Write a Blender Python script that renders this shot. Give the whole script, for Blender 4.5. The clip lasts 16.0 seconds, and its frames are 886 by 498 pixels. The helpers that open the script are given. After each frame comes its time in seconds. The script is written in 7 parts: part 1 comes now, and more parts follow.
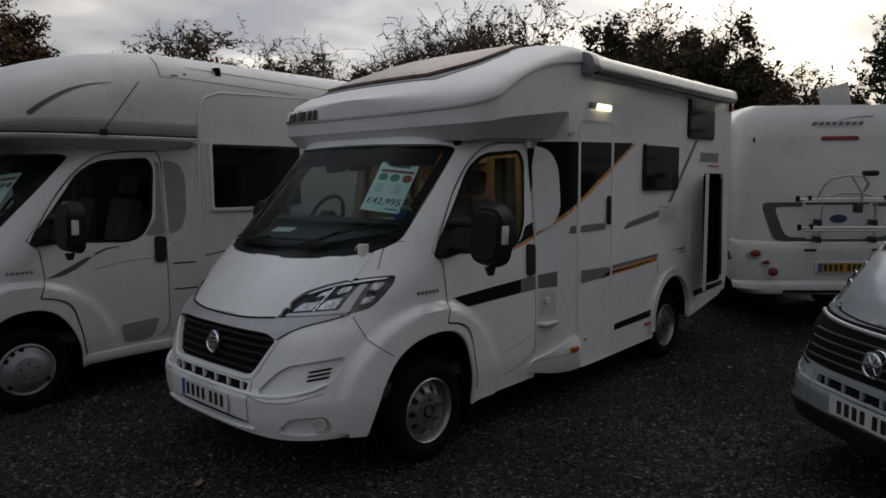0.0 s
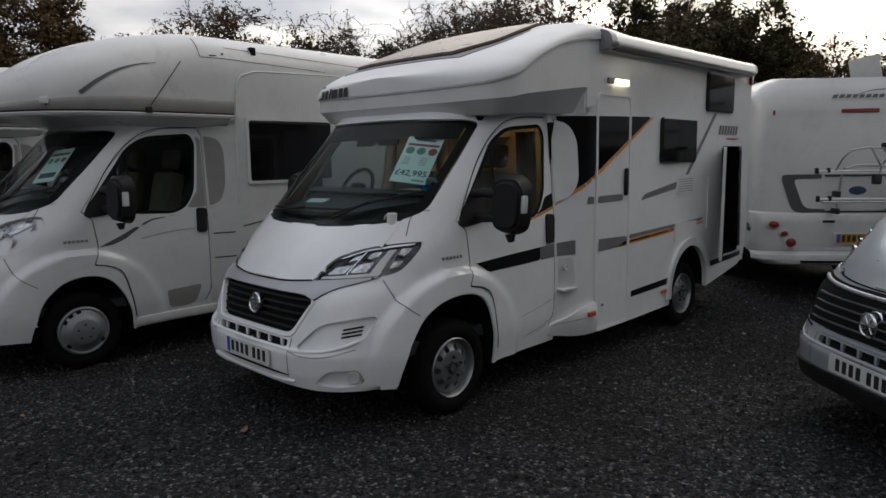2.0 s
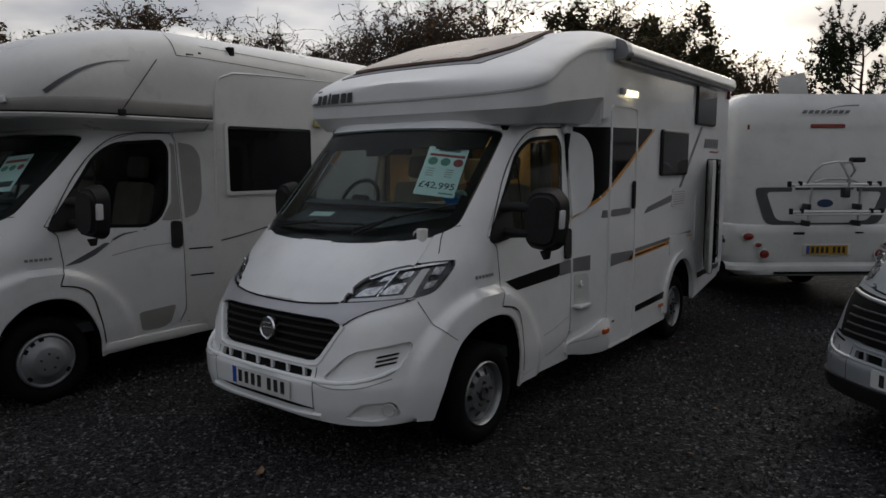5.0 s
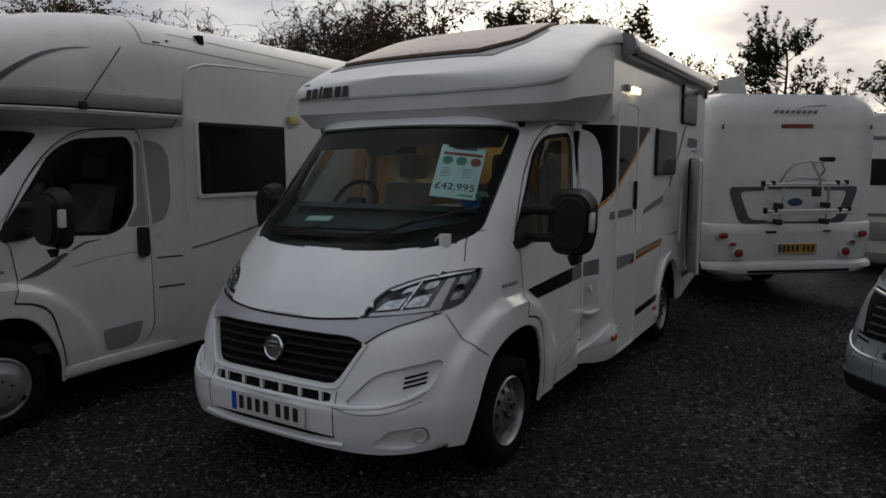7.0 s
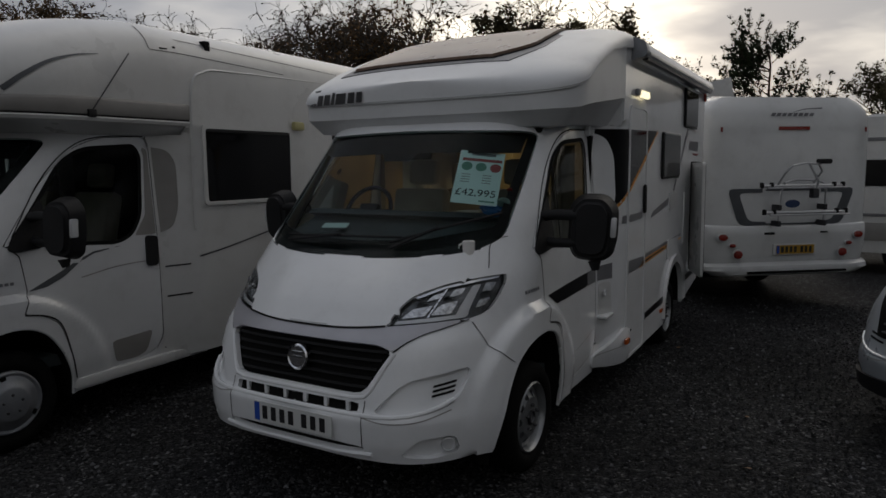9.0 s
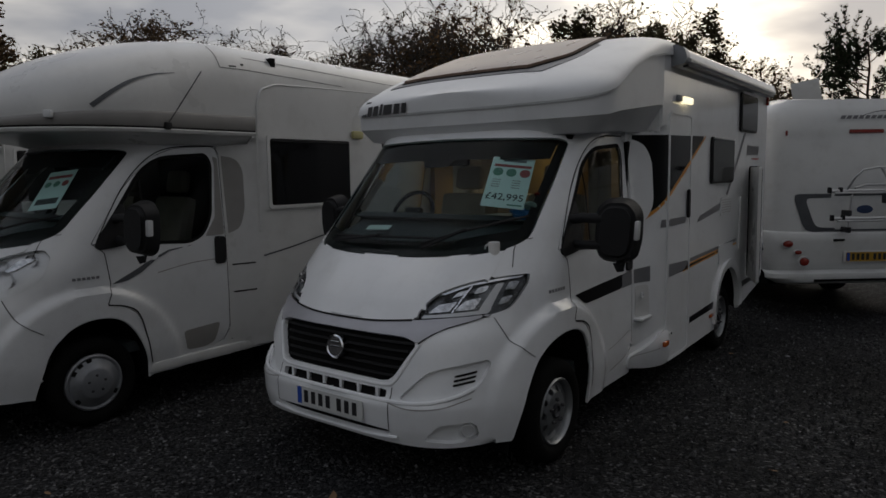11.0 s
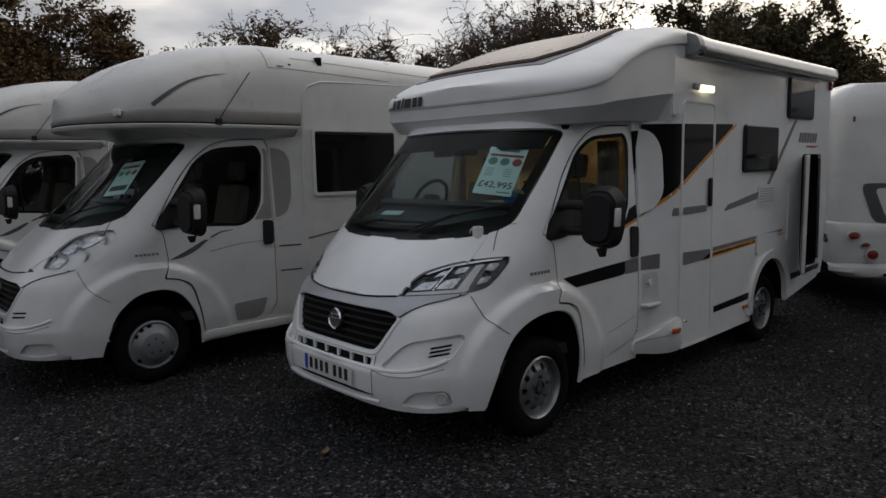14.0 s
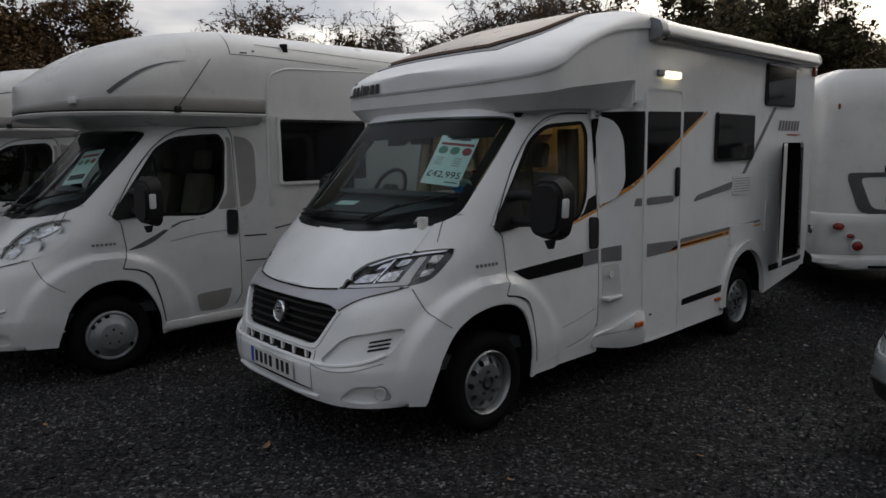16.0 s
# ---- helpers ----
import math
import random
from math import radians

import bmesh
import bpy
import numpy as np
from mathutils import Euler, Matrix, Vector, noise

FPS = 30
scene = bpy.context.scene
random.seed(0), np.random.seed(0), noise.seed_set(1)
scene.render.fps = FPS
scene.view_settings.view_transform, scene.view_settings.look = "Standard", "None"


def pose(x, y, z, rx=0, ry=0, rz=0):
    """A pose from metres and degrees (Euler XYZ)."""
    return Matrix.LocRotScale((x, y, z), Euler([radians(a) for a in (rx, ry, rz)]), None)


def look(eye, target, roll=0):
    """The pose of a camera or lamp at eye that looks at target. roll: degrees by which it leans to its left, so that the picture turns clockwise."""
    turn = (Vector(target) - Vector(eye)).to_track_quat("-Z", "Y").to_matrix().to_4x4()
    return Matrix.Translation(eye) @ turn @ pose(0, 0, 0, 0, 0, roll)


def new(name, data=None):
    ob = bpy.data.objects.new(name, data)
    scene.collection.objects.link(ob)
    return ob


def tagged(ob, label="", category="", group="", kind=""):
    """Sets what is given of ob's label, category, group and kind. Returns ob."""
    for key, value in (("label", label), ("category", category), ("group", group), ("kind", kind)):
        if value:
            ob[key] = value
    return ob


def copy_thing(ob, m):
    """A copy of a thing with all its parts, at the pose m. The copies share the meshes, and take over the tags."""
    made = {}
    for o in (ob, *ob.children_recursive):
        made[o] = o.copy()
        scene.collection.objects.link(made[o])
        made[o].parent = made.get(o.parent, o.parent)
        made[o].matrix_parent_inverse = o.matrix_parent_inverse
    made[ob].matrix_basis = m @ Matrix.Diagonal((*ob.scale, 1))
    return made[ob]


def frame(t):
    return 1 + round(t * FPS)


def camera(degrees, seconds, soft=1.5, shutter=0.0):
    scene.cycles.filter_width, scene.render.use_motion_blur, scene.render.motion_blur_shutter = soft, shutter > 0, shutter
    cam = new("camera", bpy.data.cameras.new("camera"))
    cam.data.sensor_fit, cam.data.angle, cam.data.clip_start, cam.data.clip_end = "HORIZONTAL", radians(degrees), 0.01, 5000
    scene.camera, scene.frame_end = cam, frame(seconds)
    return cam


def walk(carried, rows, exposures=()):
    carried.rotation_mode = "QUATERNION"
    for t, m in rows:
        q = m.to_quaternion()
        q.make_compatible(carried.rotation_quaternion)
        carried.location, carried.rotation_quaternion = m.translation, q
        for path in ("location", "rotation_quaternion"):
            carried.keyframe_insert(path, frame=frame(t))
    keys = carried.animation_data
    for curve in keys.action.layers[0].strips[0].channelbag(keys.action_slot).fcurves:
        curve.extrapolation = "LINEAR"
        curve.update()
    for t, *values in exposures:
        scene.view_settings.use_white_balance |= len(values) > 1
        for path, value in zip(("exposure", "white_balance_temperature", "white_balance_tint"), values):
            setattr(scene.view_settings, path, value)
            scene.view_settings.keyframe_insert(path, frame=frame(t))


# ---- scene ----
cam = camera(66.1, 16.0, soft=1.6)
X0, Y0 = 3.944, -3.123
METRES, EYE, TILT, LEAN, TURN = 4.6604, 1.8303, 1.589, -0.910, 42.164
ROWS = [
    (0.0, 0.0, 0.0, 0.0, -0.17, -7.45, 1.33),
    (0.5, -0.0139, -0.0003, -0.0001, -0.11, -7.82, 1.44),
    (1.0, -0.0062, -0.0264, 0.0011, 0.93, -8.76, 1.51),
    (1.5, 0.006, -0.0552, -0.0047, 1.84, -9.45, 1.56),
    (2.0, 0.0043, -0.0694, -0.0014, 2.02, -9.45, 1.65),
    (2.5, -0.0217, -0.0805, 0.0014, 1.16, -9.82, 1.69),
    (3.0, -0.0582, -0.0961, 0.0064, -0.27, -10.03, 1.56),
    (3.5, -0.0779, -0.0945, 0.0079, -1.46, -9.9, 1.41),
    (4.0, -0.0982, -0.0696, 0.0071, -2.19, -9.71, 1.22),
    (4.5, -0.119, -0.0181, 0.0076, -2.9, -9.33, 1.11),
    (5.0, -0.1526, 0.0039, 0.0037, -4.76, -8.88, 0.89),
    (7.5, -0.2859, 0.1156, 0.0015, -11.94, -8.99, 0.81),
    (8.0, -0.3174, 0.1083, 0.0081, -12.79, -8.94, 0.83),
    (10.5, -0.2571, 0.0845, 0.0045, -7.68, -8.07, 1.61),
    (11.0, -0.2472, 0.0422, 0.0067, -5.08, -8.07, 1.59),
    (11.5, -0.2367, 0.0178, 0.0104, -2.94, -8.15, 1.76),
    (12.0, -0.2078, 0.018, 0.0072, -0.59, -8.26, 1.86),
    (12.5, -0.1521, 0.0313, 0.001, 2.0, -8.5, 1.91),
    (13.0, -0.125, 0.0284, 0.0015, 3.99, -8.67, 1.96),
    (13.5, -0.1035, -0.0005, 0.0021, 4.78, -8.64, 2.05),
    (14.0, -0.0752, -0.0337, 0.0026, 4.66, -8.61, 2.06),
    (14.5, -0.0356, -0.0352, 0.0037, 5.13, -8.73, 2.12),
    (15.0, 0.0092, -0.0099, -0.0005, 5.45, -9.23, 1.98),
    (15.5, 0.0294, 0.0043, -0.0032, 5.7, -9.64, 2.2),
    (16.0, 0.015, -0.0006, 0.0002, 5.69, -9.57, 2.06),
]
walk(cam, [(t, pose(X0, Y0, EYE, TILT, LEAN, TURN) @ pose(METRES * x, METRES * y, METRES * z, 90 + pitch, roll, yaw))
           for t, x, y, z, yaw, pitch, roll in ROWS], exposures=[(0.0, -1.62), (1.0, -1.52), (1.5, -1.38), (2.0, -1.03), (3.5, -1.13), (4.5, -1.38), (5.0, -1.48), (7.5, -1.58), (8.0, -1.93), (10.5, -1.91), (11.0, -1.88), (12.0, -1.53), (13.5, -1.38), (14.5, -1.33), (15.0, -1.53), (15.5, -1.14), (16.0, -1.18)])


# ---- sky and sun ----
def ramp(nodes, stops):
    r = nodes.new("ShaderNodeValToRGB")
    els = r.color_ramp.elements
    while len(els) < len(stops):
        els.new(0.5)
    for e, (p, c) in zip(els, stops):
        e.position, e.color = p, (*c, 1)
    return r


SUN_AZ, SUN_EL = -12.0, 6.0     # degrees from +y towards +x, and above the horizon
sun_dir = Vector((math.sin(radians(SUN_AZ)) * math.cos(radians(SUN_EL)), math.cos(radians(SUN_AZ)) * math.cos(radians(SUN_EL)), math.sin(radians(SUN_EL))))


def make_world():
    w = bpy.data.worlds.new("dusk_sky")
    w.use_nodes = True
    scene.world = w
    n, l = w.node_tree.nodes, w.node_tree.links
    bg = n["Background"]
    bg.inputs["Strength"].default_value = 0.1
    sky = n.new("ShaderNodeTexSky")
    sky.sky_type, sky.sun_disc = "NISHITA", False
    sky.sun_elevation, sky.sun_rotation = radians(SUN_EL), radians(SUN_AZ)
    sky.dust_density = 2.5
    tc = n.new("ShaderNodeTexCoord")
    # clouds, stretched towards the horizon
    sep = n.new("ShaderNodeSeparateXYZ")
    l.new(tc.outputs["Generated"], sep.inputs[0])
    lift = n.new("ShaderNodeMath"); lift.operation = "ADD"; lift.inputs[1].default_value = 0.12
    up = n.new("ShaderNodeMath"); up.operation = "MAXIMUM"; up.inputs[1].default_value = 0.0
    l.new(sep.outputs["Z"], up.inputs[0]); l.new(up.outputs[0], lift.inputs[0])
    div = n.new("ShaderNodeVectorMath"); div.operation = "DIVIDE"
    comb = n.new("ShaderNodeCombineXYZ")
    for i in range(3):
        l.new(lift.outputs[0], comb.inputs[i])
    l.new(tc.outputs["Generated"], div.inputs[0]); l.new(comb.outputs[0], div.inputs[1])
    noi = n.new("ShaderNodeTexNoise")
    noi.inputs["Scale"].default_value, noi.inputs["Detail"].default_value, noi.inputs["Roughness"].default_value = 0.85, 7, 0.5
    l.new(div.outputs[0], noi.inputs["Vector"])
    cl = ramp(n, [(0.40, (5.0, 5.2, 5.8)), (0.52, (8.6, 8.5, 8.6)), (0.60, (14.5, 13.8, 12.8))])
    l.new(noi.outputs["Fac"], cl.inputs[0])
    # brighter towards the low sun
    dot = n.new("ShaderNodeVectorMath"); dot.operation = "DOT_PRODUCT"
    dot.inputs[1].default_value = tuple(sun_dir)
    l.new(tc.outputs["Generated"], dot.inputs[0])
    glow = ramp(n, [(0.0, (0.60, 0.62, 0.65)), (0.3, (0.88, 0.89, 0.91)), (0.72, (2.05, 2.02, 1.97)), (1.0, (3.8, 3.65, 3.35))])
    l.new(dot.outputs["Value"], glow.inputs[0])
    mul = n.new("ShaderNodeMix"); mul.data_type, mul.blend_type = "RGBA", "MULTIPLY"; mul.inputs["Factor"].default_value = 1
    l.new(cl.outputs[0], mul.inputs["A"]); l.new(glow.outputs[0], mul.inputs["B"])
    mix = n.new("ShaderNodeMix"); mix.data_type = "RGBA"; mix.inputs["Factor"].default_value = 0.9
    l.new(sky.outputs[0], mix.inputs["A"]); l.new(mul.outputs["Result"], mix.inputs["B"])
    # added gradient: dimmer in the east, brighter behind the viewer, to balance the vehicles
    lift_x = n.new("ShaderNodeMath"); lift_x.operation = "MULTIPLY_ADD"; lift_x.inputs[1].default_value, lift_x.inputs[2].default_value = -0.42, 1.0
    l.new(sep.outputs["X"], lift_x.inputs[0])
    south = n.new("ShaderNodeMath"); south.operation = "MULTIPLY"; south.inputs[1].default_value = -0.55
    l.new(sep.outputs["Y"], south.inputs[0])
    south_up = n.new("ShaderNodeMath"); south_up.operation = "MAXIMUM"; south_up.inputs[1].default_value = 0.0
    l.new(south.outputs[0], south_up.inputs[0])
    tilt = n.new("ShaderNodeMath"); tilt.operation = "ADD"
    l.new(lift_x.outputs[0], tilt.inputs[0]); l.new(south_up.outputs[0], tilt.inputs[1])
    side = n.new("ShaderNodeVectorMath"); side.operation = "SCALE"
    l.new(mix.outputs["Result"], side.inputs[0]); l.new(tilt.outputs[0], side.inputs["Scale"])
    zen = ramp(n, [(0.0, (1.0, 1.0, 1.0)), (0.3, (1.0, 1.0, 1.0)), (0.8, (2.6, 2.6, 2.63))])
    l.new(sep.outputs["Z"], zen.inputs[0])
    top = n.new("ShaderNodeMix"); top.data_type, top.blend_type = "RGBA", "MULTIPLY"; top.inputs["Factor"].default_value = 1
    l.new(side.outputs[0], top.inputs["A"]); l.new(zen.outputs[0], top.inputs["B"])
    l.new(top.outputs["Result"], bg.inputs["Color"])


make_world()
sun = new("sun", bpy.data.lights.new("sun", "SUN"))
sun.data.energy, sun.data.angle, sun.data.color = 0.5, radians(12), (1.0, 0.86, 0.68)
sun.matrix_world = look(sun_dir * 60, (0, 0, 0))


# ---- materials ----
def material(name, color, rough=0.5, metal=0.0, vary=0.06, scale=6.0, grain=0.0, grain_scale=220.0, coat=0.0, dirt=0.0, dirt_color=(0.16, 0.14, 0.11), emit=None, island=0.0, trans=0.0, spec=0.5, stops=None):
    m = bpy.data.materials.new(name)
    m.use_nodes = True
    n, l = m.node_tree.nodes, m.node_tree.links
    b = n["Principled BSDF"]
    b.inputs["Metallic"].default_value = metal
    b.inputs["Specular IOR Level"].default_value = spec
    b.inputs["Coat Weight"].default_value = coat
    b.inputs["Coat Roughness"].default_value = 0.08
    tc = n.new("ShaderNodeTexCoord")
    big = n.new("ShaderNodeTexNoise")
    big.inputs["Scale"].default_value, big.inputs["Detail"].default_value = scale, 5
    l.new(tc.outputs["Object"], big.inputs["Vector"])
    lo, hi = tuple(c * (1 - vary) for c in color), tuple(min(1, c * (1 + vary)) for c in color)
    r = ramp(n, [(0.35, lo), (0.65, hi)])
    l.new(big.outputs["Fac"], r.inputs[0])
    out = r.outputs[0]
    if dirt:
        sp = n.new("ShaderNodeTexNoise")
        sp.inputs["Scale"].default_value, sp.inputs["Detail"].default_value, sp.inputs["Roughness"].default_value = scale * 2.7, 9, 0.72
        l.new(tc.outputs["Object"], sp.inputs["Vector"])
        mr = ramp(n, [(0.5, (0, 0, 0)), (0.78, (dirt, dirt, dirt))])
        l.new(sp.outputs["Fac"], mr.inputs[0])
        mx = n.new("ShaderNodeMix"); mx.data_type = "RGBA"
        l.new(mr.outputs[0], mx.inputs["Factor"]); l.new(out, mx.inputs["A"])
        mx.inputs["B"].default_value = (*dirt_color, 1)
        out = mx.outputs["Result"]
    if island:
        ge = n.new("ShaderNodeNewGeometry")
        ir = ramp(n, stops or [(0.0, (1 - island,) * 3), (1.0, (1 + island,) * 3)])
        l.new(ge.outputs["Random Per Island"], ir.inputs[0])
        mx = n.new("ShaderNodeMix"); mx.data_type, mx.blend_type = "RGBA", "MULTIPLY"; mx.inputs["Factor"].default_value = 1
        l.new(out, mx.inputs["A"]); l.new(ir.outputs[0], mx.inputs["B"])
        out = mx.outputs["Result"]
    l.new(out, b.inputs["Base Color"])
    rr = n.new("ShaderNodeMapRange")
    rr.inputs["To Min"].default_value, rr.inputs["To Max"].default_value = rough * 0.85, min(1, rough * 1.2)
    l.new(big.outputs["Fac"], rr.inputs["Value"])
    l.new(rr.outputs[0], b.inputs["Roughness"])
    if grain:
        fine = n.new("ShaderNodeTexNoise")
        fine.inputs["Scale"].default_value, fine.inputs["Detail"].default_value = grain_scale, 3
        l.new(tc.outputs["Object"], fine.inputs["Vector"])
        bp = n.new("ShaderNodeBump")
        bp.inputs["Strength"].default_value, bp.inputs["Distance"].default_value = grain, 0.004
        l.new(fine.outputs["Fac"], bp.inputs["Height"])
        l.new(bp.outputs[0], b.inputs["Normal"])
    if trans:
        b.inputs["Transmission Weight"].default_value = trans
    if emit:
        b.inputs["Emission Color"].default_value, b.inputs["Emission Strength"].default_value = (*emit[0], 1), emit[1]
    return m


def glass_material(name, tint, gloss_rough=0.02, ior=1.42):
    m = bpy.data.materials.new(name)
    m.use_nodes = True
    n, l = m.node_tree.nodes, m.node_tree.links
    n.remove(n["Principled BSDF"])
    tr, gl, fr, mx = n.new("ShaderNodeBsdfTransparent"), n.new("ShaderNodeBsdfGlossy"), n.new("ShaderNodeFresnel"), n.new("ShaderNodeMixShader")
    tr.inputs[0].default_value = (*tint, 1)
    gl.inputs["Roughness"].default_value = gloss_rough
    fr.inputs[0].default_value = ior
    l.new(fr.outputs[0], mx.inputs[0]); l.new(tr.outputs[0], mx.inputs[1]); l.new(gl.outputs[0], mx.inputs[2])
    l.new(mx.outputs[0], n["Material Output"].inputs[0])
    return m


WHITE = material("white_paint", (0.785, 0.80, 0.815), 0.14, vary=0.03, scale=2.2, coat=0.5, dirt=0.10)
GELCOAT = material("white_gelcoat", (0.75, 0.76, 0.77), 0.12, vary=0.03, scale=1.8, coat=0.3, dirt=0.12)
# aged white, darkened further for the shade between the parked vehicles
GELCOAT_B = material("aged_darker_white_gelcoat", (0.61, 0.61, 0.60), 0.28, vary=0.04, scale=1.6, coat=0.2, dirt=0.16)
GELCOAT_CAP = material("satin_white_moulding", (0.73, 0.74, 0.75), 0.42, vary=0.04, scale=1.4, coat=0.08, dirt=0.14)
# the cab white again, with the neighbour's shade put into the colour
WHITE_B = material("shaded_white_paint", (0.64, 0.65, 0.66), 0.2, vary=0.03, scale=2.0, coat=0.4, dirt=0.14)
# slightly darker white for the motorhome tail
GELCOAT_C = material("muted_white_gelcoat", (0.67, 0.675, 0.67), 0.22, vary=0.04, scale=1.7, coat=0.25, dirt=0.16)
SILVER_PAINT = material("silver_paint", (0.38, 0.41, 0.44), 0.28, metal=0.35, vary=0.04, coat=0.5, dirt=0.10)
GREY_BAR = material("grey_trim_paint", (0.43, 0.43, 0.46), 0.32, metal=0.3, vary=0.05, coat=0.2)
SLAT = material("dark_grey_slat", (0.07, 0.07, 0.075), 0.4, vary=0.1)
SLATE_DECAL = material("slate_vinyl", (0.075, 0.080, 0.088), 0.4, vary=0.1)
GREY_DECAL = material("grey_vinyl", (0.16, 0.16, 0.17), 0.45, vary=0.08)
BLACK_DECAL = material("black_vinyl", (0.006, 0.006, 0.007), 0.3, vary=0.1, spec=0.15)
# taupe decals and trim, also the tone of shade lines along creases
TAUPE_DECAL = material("taupe_vinyl_and_shade", (0.26, 0.25, 0.24), 0.4, vary=0.06)
ORANGE_DECAL = material("orange_vinyl", (0.62, 0.27, 0.04), 0.4, vary=0.08)
BLACK_PLASTIC = material("black_plastic", (0.010, 0.010, 0.011), 0.6, vary=0.2, grain=0.25, grain_scale=500, spec=0.3)
# near-black for rubber seals and joints, and for shade painted into openings
GAP = material("black_rubber_and_shade", (0.007, 0.007, 0.007), 0.85, vary=0.2, spec=0.15)
RUBBER = material("tyre_rubber", (0.007, 0.007, 0.007), 0.85, vary=0.2, scale=14, grain=0.3, grain_scale=120, dirt=0.2, dirt_color=(0.02, 0.019, 0.018), spec=0.08)
STEEL = material("silver_wheel_paint", (0.27, 0.28, 0.29), 0.36, metal=0.65, vary=0.06, scale=20, dirt=0.3, dirt_color=(0.10, 0.09, 0.08))
COVER = material("silver_wheel_cover", (0.24, 0.25, 0.27), 0.4, metal=0.4, vary=0.06, scale=18, dirt=0.25, dirt_color=(0.10, 0.09, 0.08))
CHROME = material("chrome", (0.75, 0.76, 0.78), 0.12, metal=1.0, vary=0.03)
ALU = material("brushed_aluminium", (0.60, 0.60, 0.61), 0.35, metal=0.9, vary=0.05, scale=9, grain=0.1)
DARK_METAL = material("dark_metal", (0.05, 0.05, 0.055), 0.4, metal=0.7)
TINTED = material("smoked_acrylic", (0.005, 0.005, 0.006), 0.07, vary=0.2, spec=0.25)
BRONZE = material("bronze_tinted_panel", (0.21, 0.145, 0.11), 0.28, vary=0.12, spec=0.2)
SCREEN = glass_material("windscreen_glass", (0.72, 0.82, 0.81), ior=1.19)
SIDE_GLASS = glass_material("side_window_glass", (0.44, 0.47, 0.47), ior=1.28)
LENS = glass_material("clear_lens", (0.97, 0.975, 0.98), ior=1.25)
REFLECTOR = material("headlamp_reflector", (0.66, 0.67, 0.68), 0.3, metal=0.3)
HEAD_DARK = material("headlamp_housing", (0.13, 0.135, 0.14), 0.22, metal=0.6, vary=0.25, scale=24)
LAMP_BRIGHT = material("bright_lamp_bowl", (0.62, 0.63, 0.64), 0.22, metal=0.75, vary=0.3, scale=30)
RED_LENS = material("red_lens", (0.22, 0.018, 0.012), 0.15, coat=0.5)
AMBER_LENS = material("amber_lens", (0.45, 0.10, 0.02), 0.2, coat=0.5)
BLUE = material("blue_print", (0.02, 0.08, 0.42), 0.4)
NAVY = material("navy_mark", (0.02, 0.045, 0.12), 0.4)
CYAN = material("blue_plastic_sheet", (0.02, 0.22, 0.62), 0.4)
PLATE_W = material("white_reflective_sheet", (0.62, 0.63, 0.62), 0.35, vary=0.03)
PLATE_Y = material("yellow_reflective_sheet", (0.42, 0.24, 0.02), 0.35, vary=0.05)
INK = material("black_ink", (0.015, 0.015, 0.017), 0.5)
PAPER = material("pale_card", (0.62, 0.76, 0.74), 0.55, vary=0.03)
GREEN_INK = material("green_print", (0.10, 0.24, 0.18), 0.5)
STICKER = material("pale_green_sticker", (0.30, 0.48, 0.44), 0.5, vary=0.2, scale=60)
RED_INK = material("dark_red_print", (0.32, 0.06, 0.06), 0.5)
DASH = material("dashboard_plastic", (0.050, 0.060, 0.063), 0.7, vary=0.15, grain=0.2, grain_scale=400, spec=0.2)
SEAT = material("beige_seat_fabric", (0.40, 0.36, 0.29), 0.85, vary=0.12, grain=0.5, grain_scale=300)
CURTAIN = material("cream_curtain", (0.62, 0.56, 0.44), 0.85, vary=0.1, grain=0.3)
WOOD = material("honey_wood", (0.50, 0.36, 0.17), 0.4, vary=0.2, scale=3, grain=0.15, grain_scale=60)
BLIND = material("pale_grey_blind", (0.50, 0.56, 0.56), 0.7, vary=0.05)
LINING = material("interior_lining", (0.50, 0.46, 0.38), 0.8, vary=0.06)
LAMP_ON = material("lit_lamp_cover", (0.9, 0.85, 0.7), 0.4, emit=((1.0, 0.86, 0.55), 5.0))
UNDER = material("dark_underbody", (0.006, 0.006, 0.006), 0.9, vary=0.3, spec=0.1)
MUG = material("white_ceramic", (0.80, 0.79, 0.77), 0.2, vary=0.02)
BEIGE = material("dull_yellow_plastic", (0.42, 0.38, 0.18), 0.5)


# ---- mesh helpers ----
def part(name, bm, mat, parent=None, label="", smooth=True):
    me = bpy.data.meshes.new(name)
    bmesh.ops.recalc_face_normals(bm, faces=bm.faces) if len(bm.faces) < 400 else None
    bm.to_mesh(me)
    bm.free()
    return finish(name, me, mat, parent, label, smooth)


def finish(name, me, mat, parent=None, label="", smooth=True):
    for m in (mat if isinstance(mat, (list, tuple)) else [mat]):
        me.materials.append(m)
    if smooth and len(me.polygons):
        me.polygons.foreach_set("use_smooth", [True] * len(me.polygons))
        me.set_sharp_from_angle(angle=radians(38))
    ob = new(name, me)
    if parent:
        ob.parent = parent
    if label:
        ob["label"] = label
    return ob


def thing(name, label, category, m=None, group="", kind=""):
    ob = new(name)
    ob.empty_display_size = 0.2
    if m is not None:
        ob.matrix_world = m
    return tagged(ob, label, category, group, kind)


def raw(name, verts, faces, mat, parent=None, label="", smooth=True):
    me = bpy.data.meshes.new(name)
    me.from_pydata([tuple(v) for v in verts], [], [tuple(f) for f in faces])
    me.update()
    return finish(name, me, mat, parent, label, smooth)


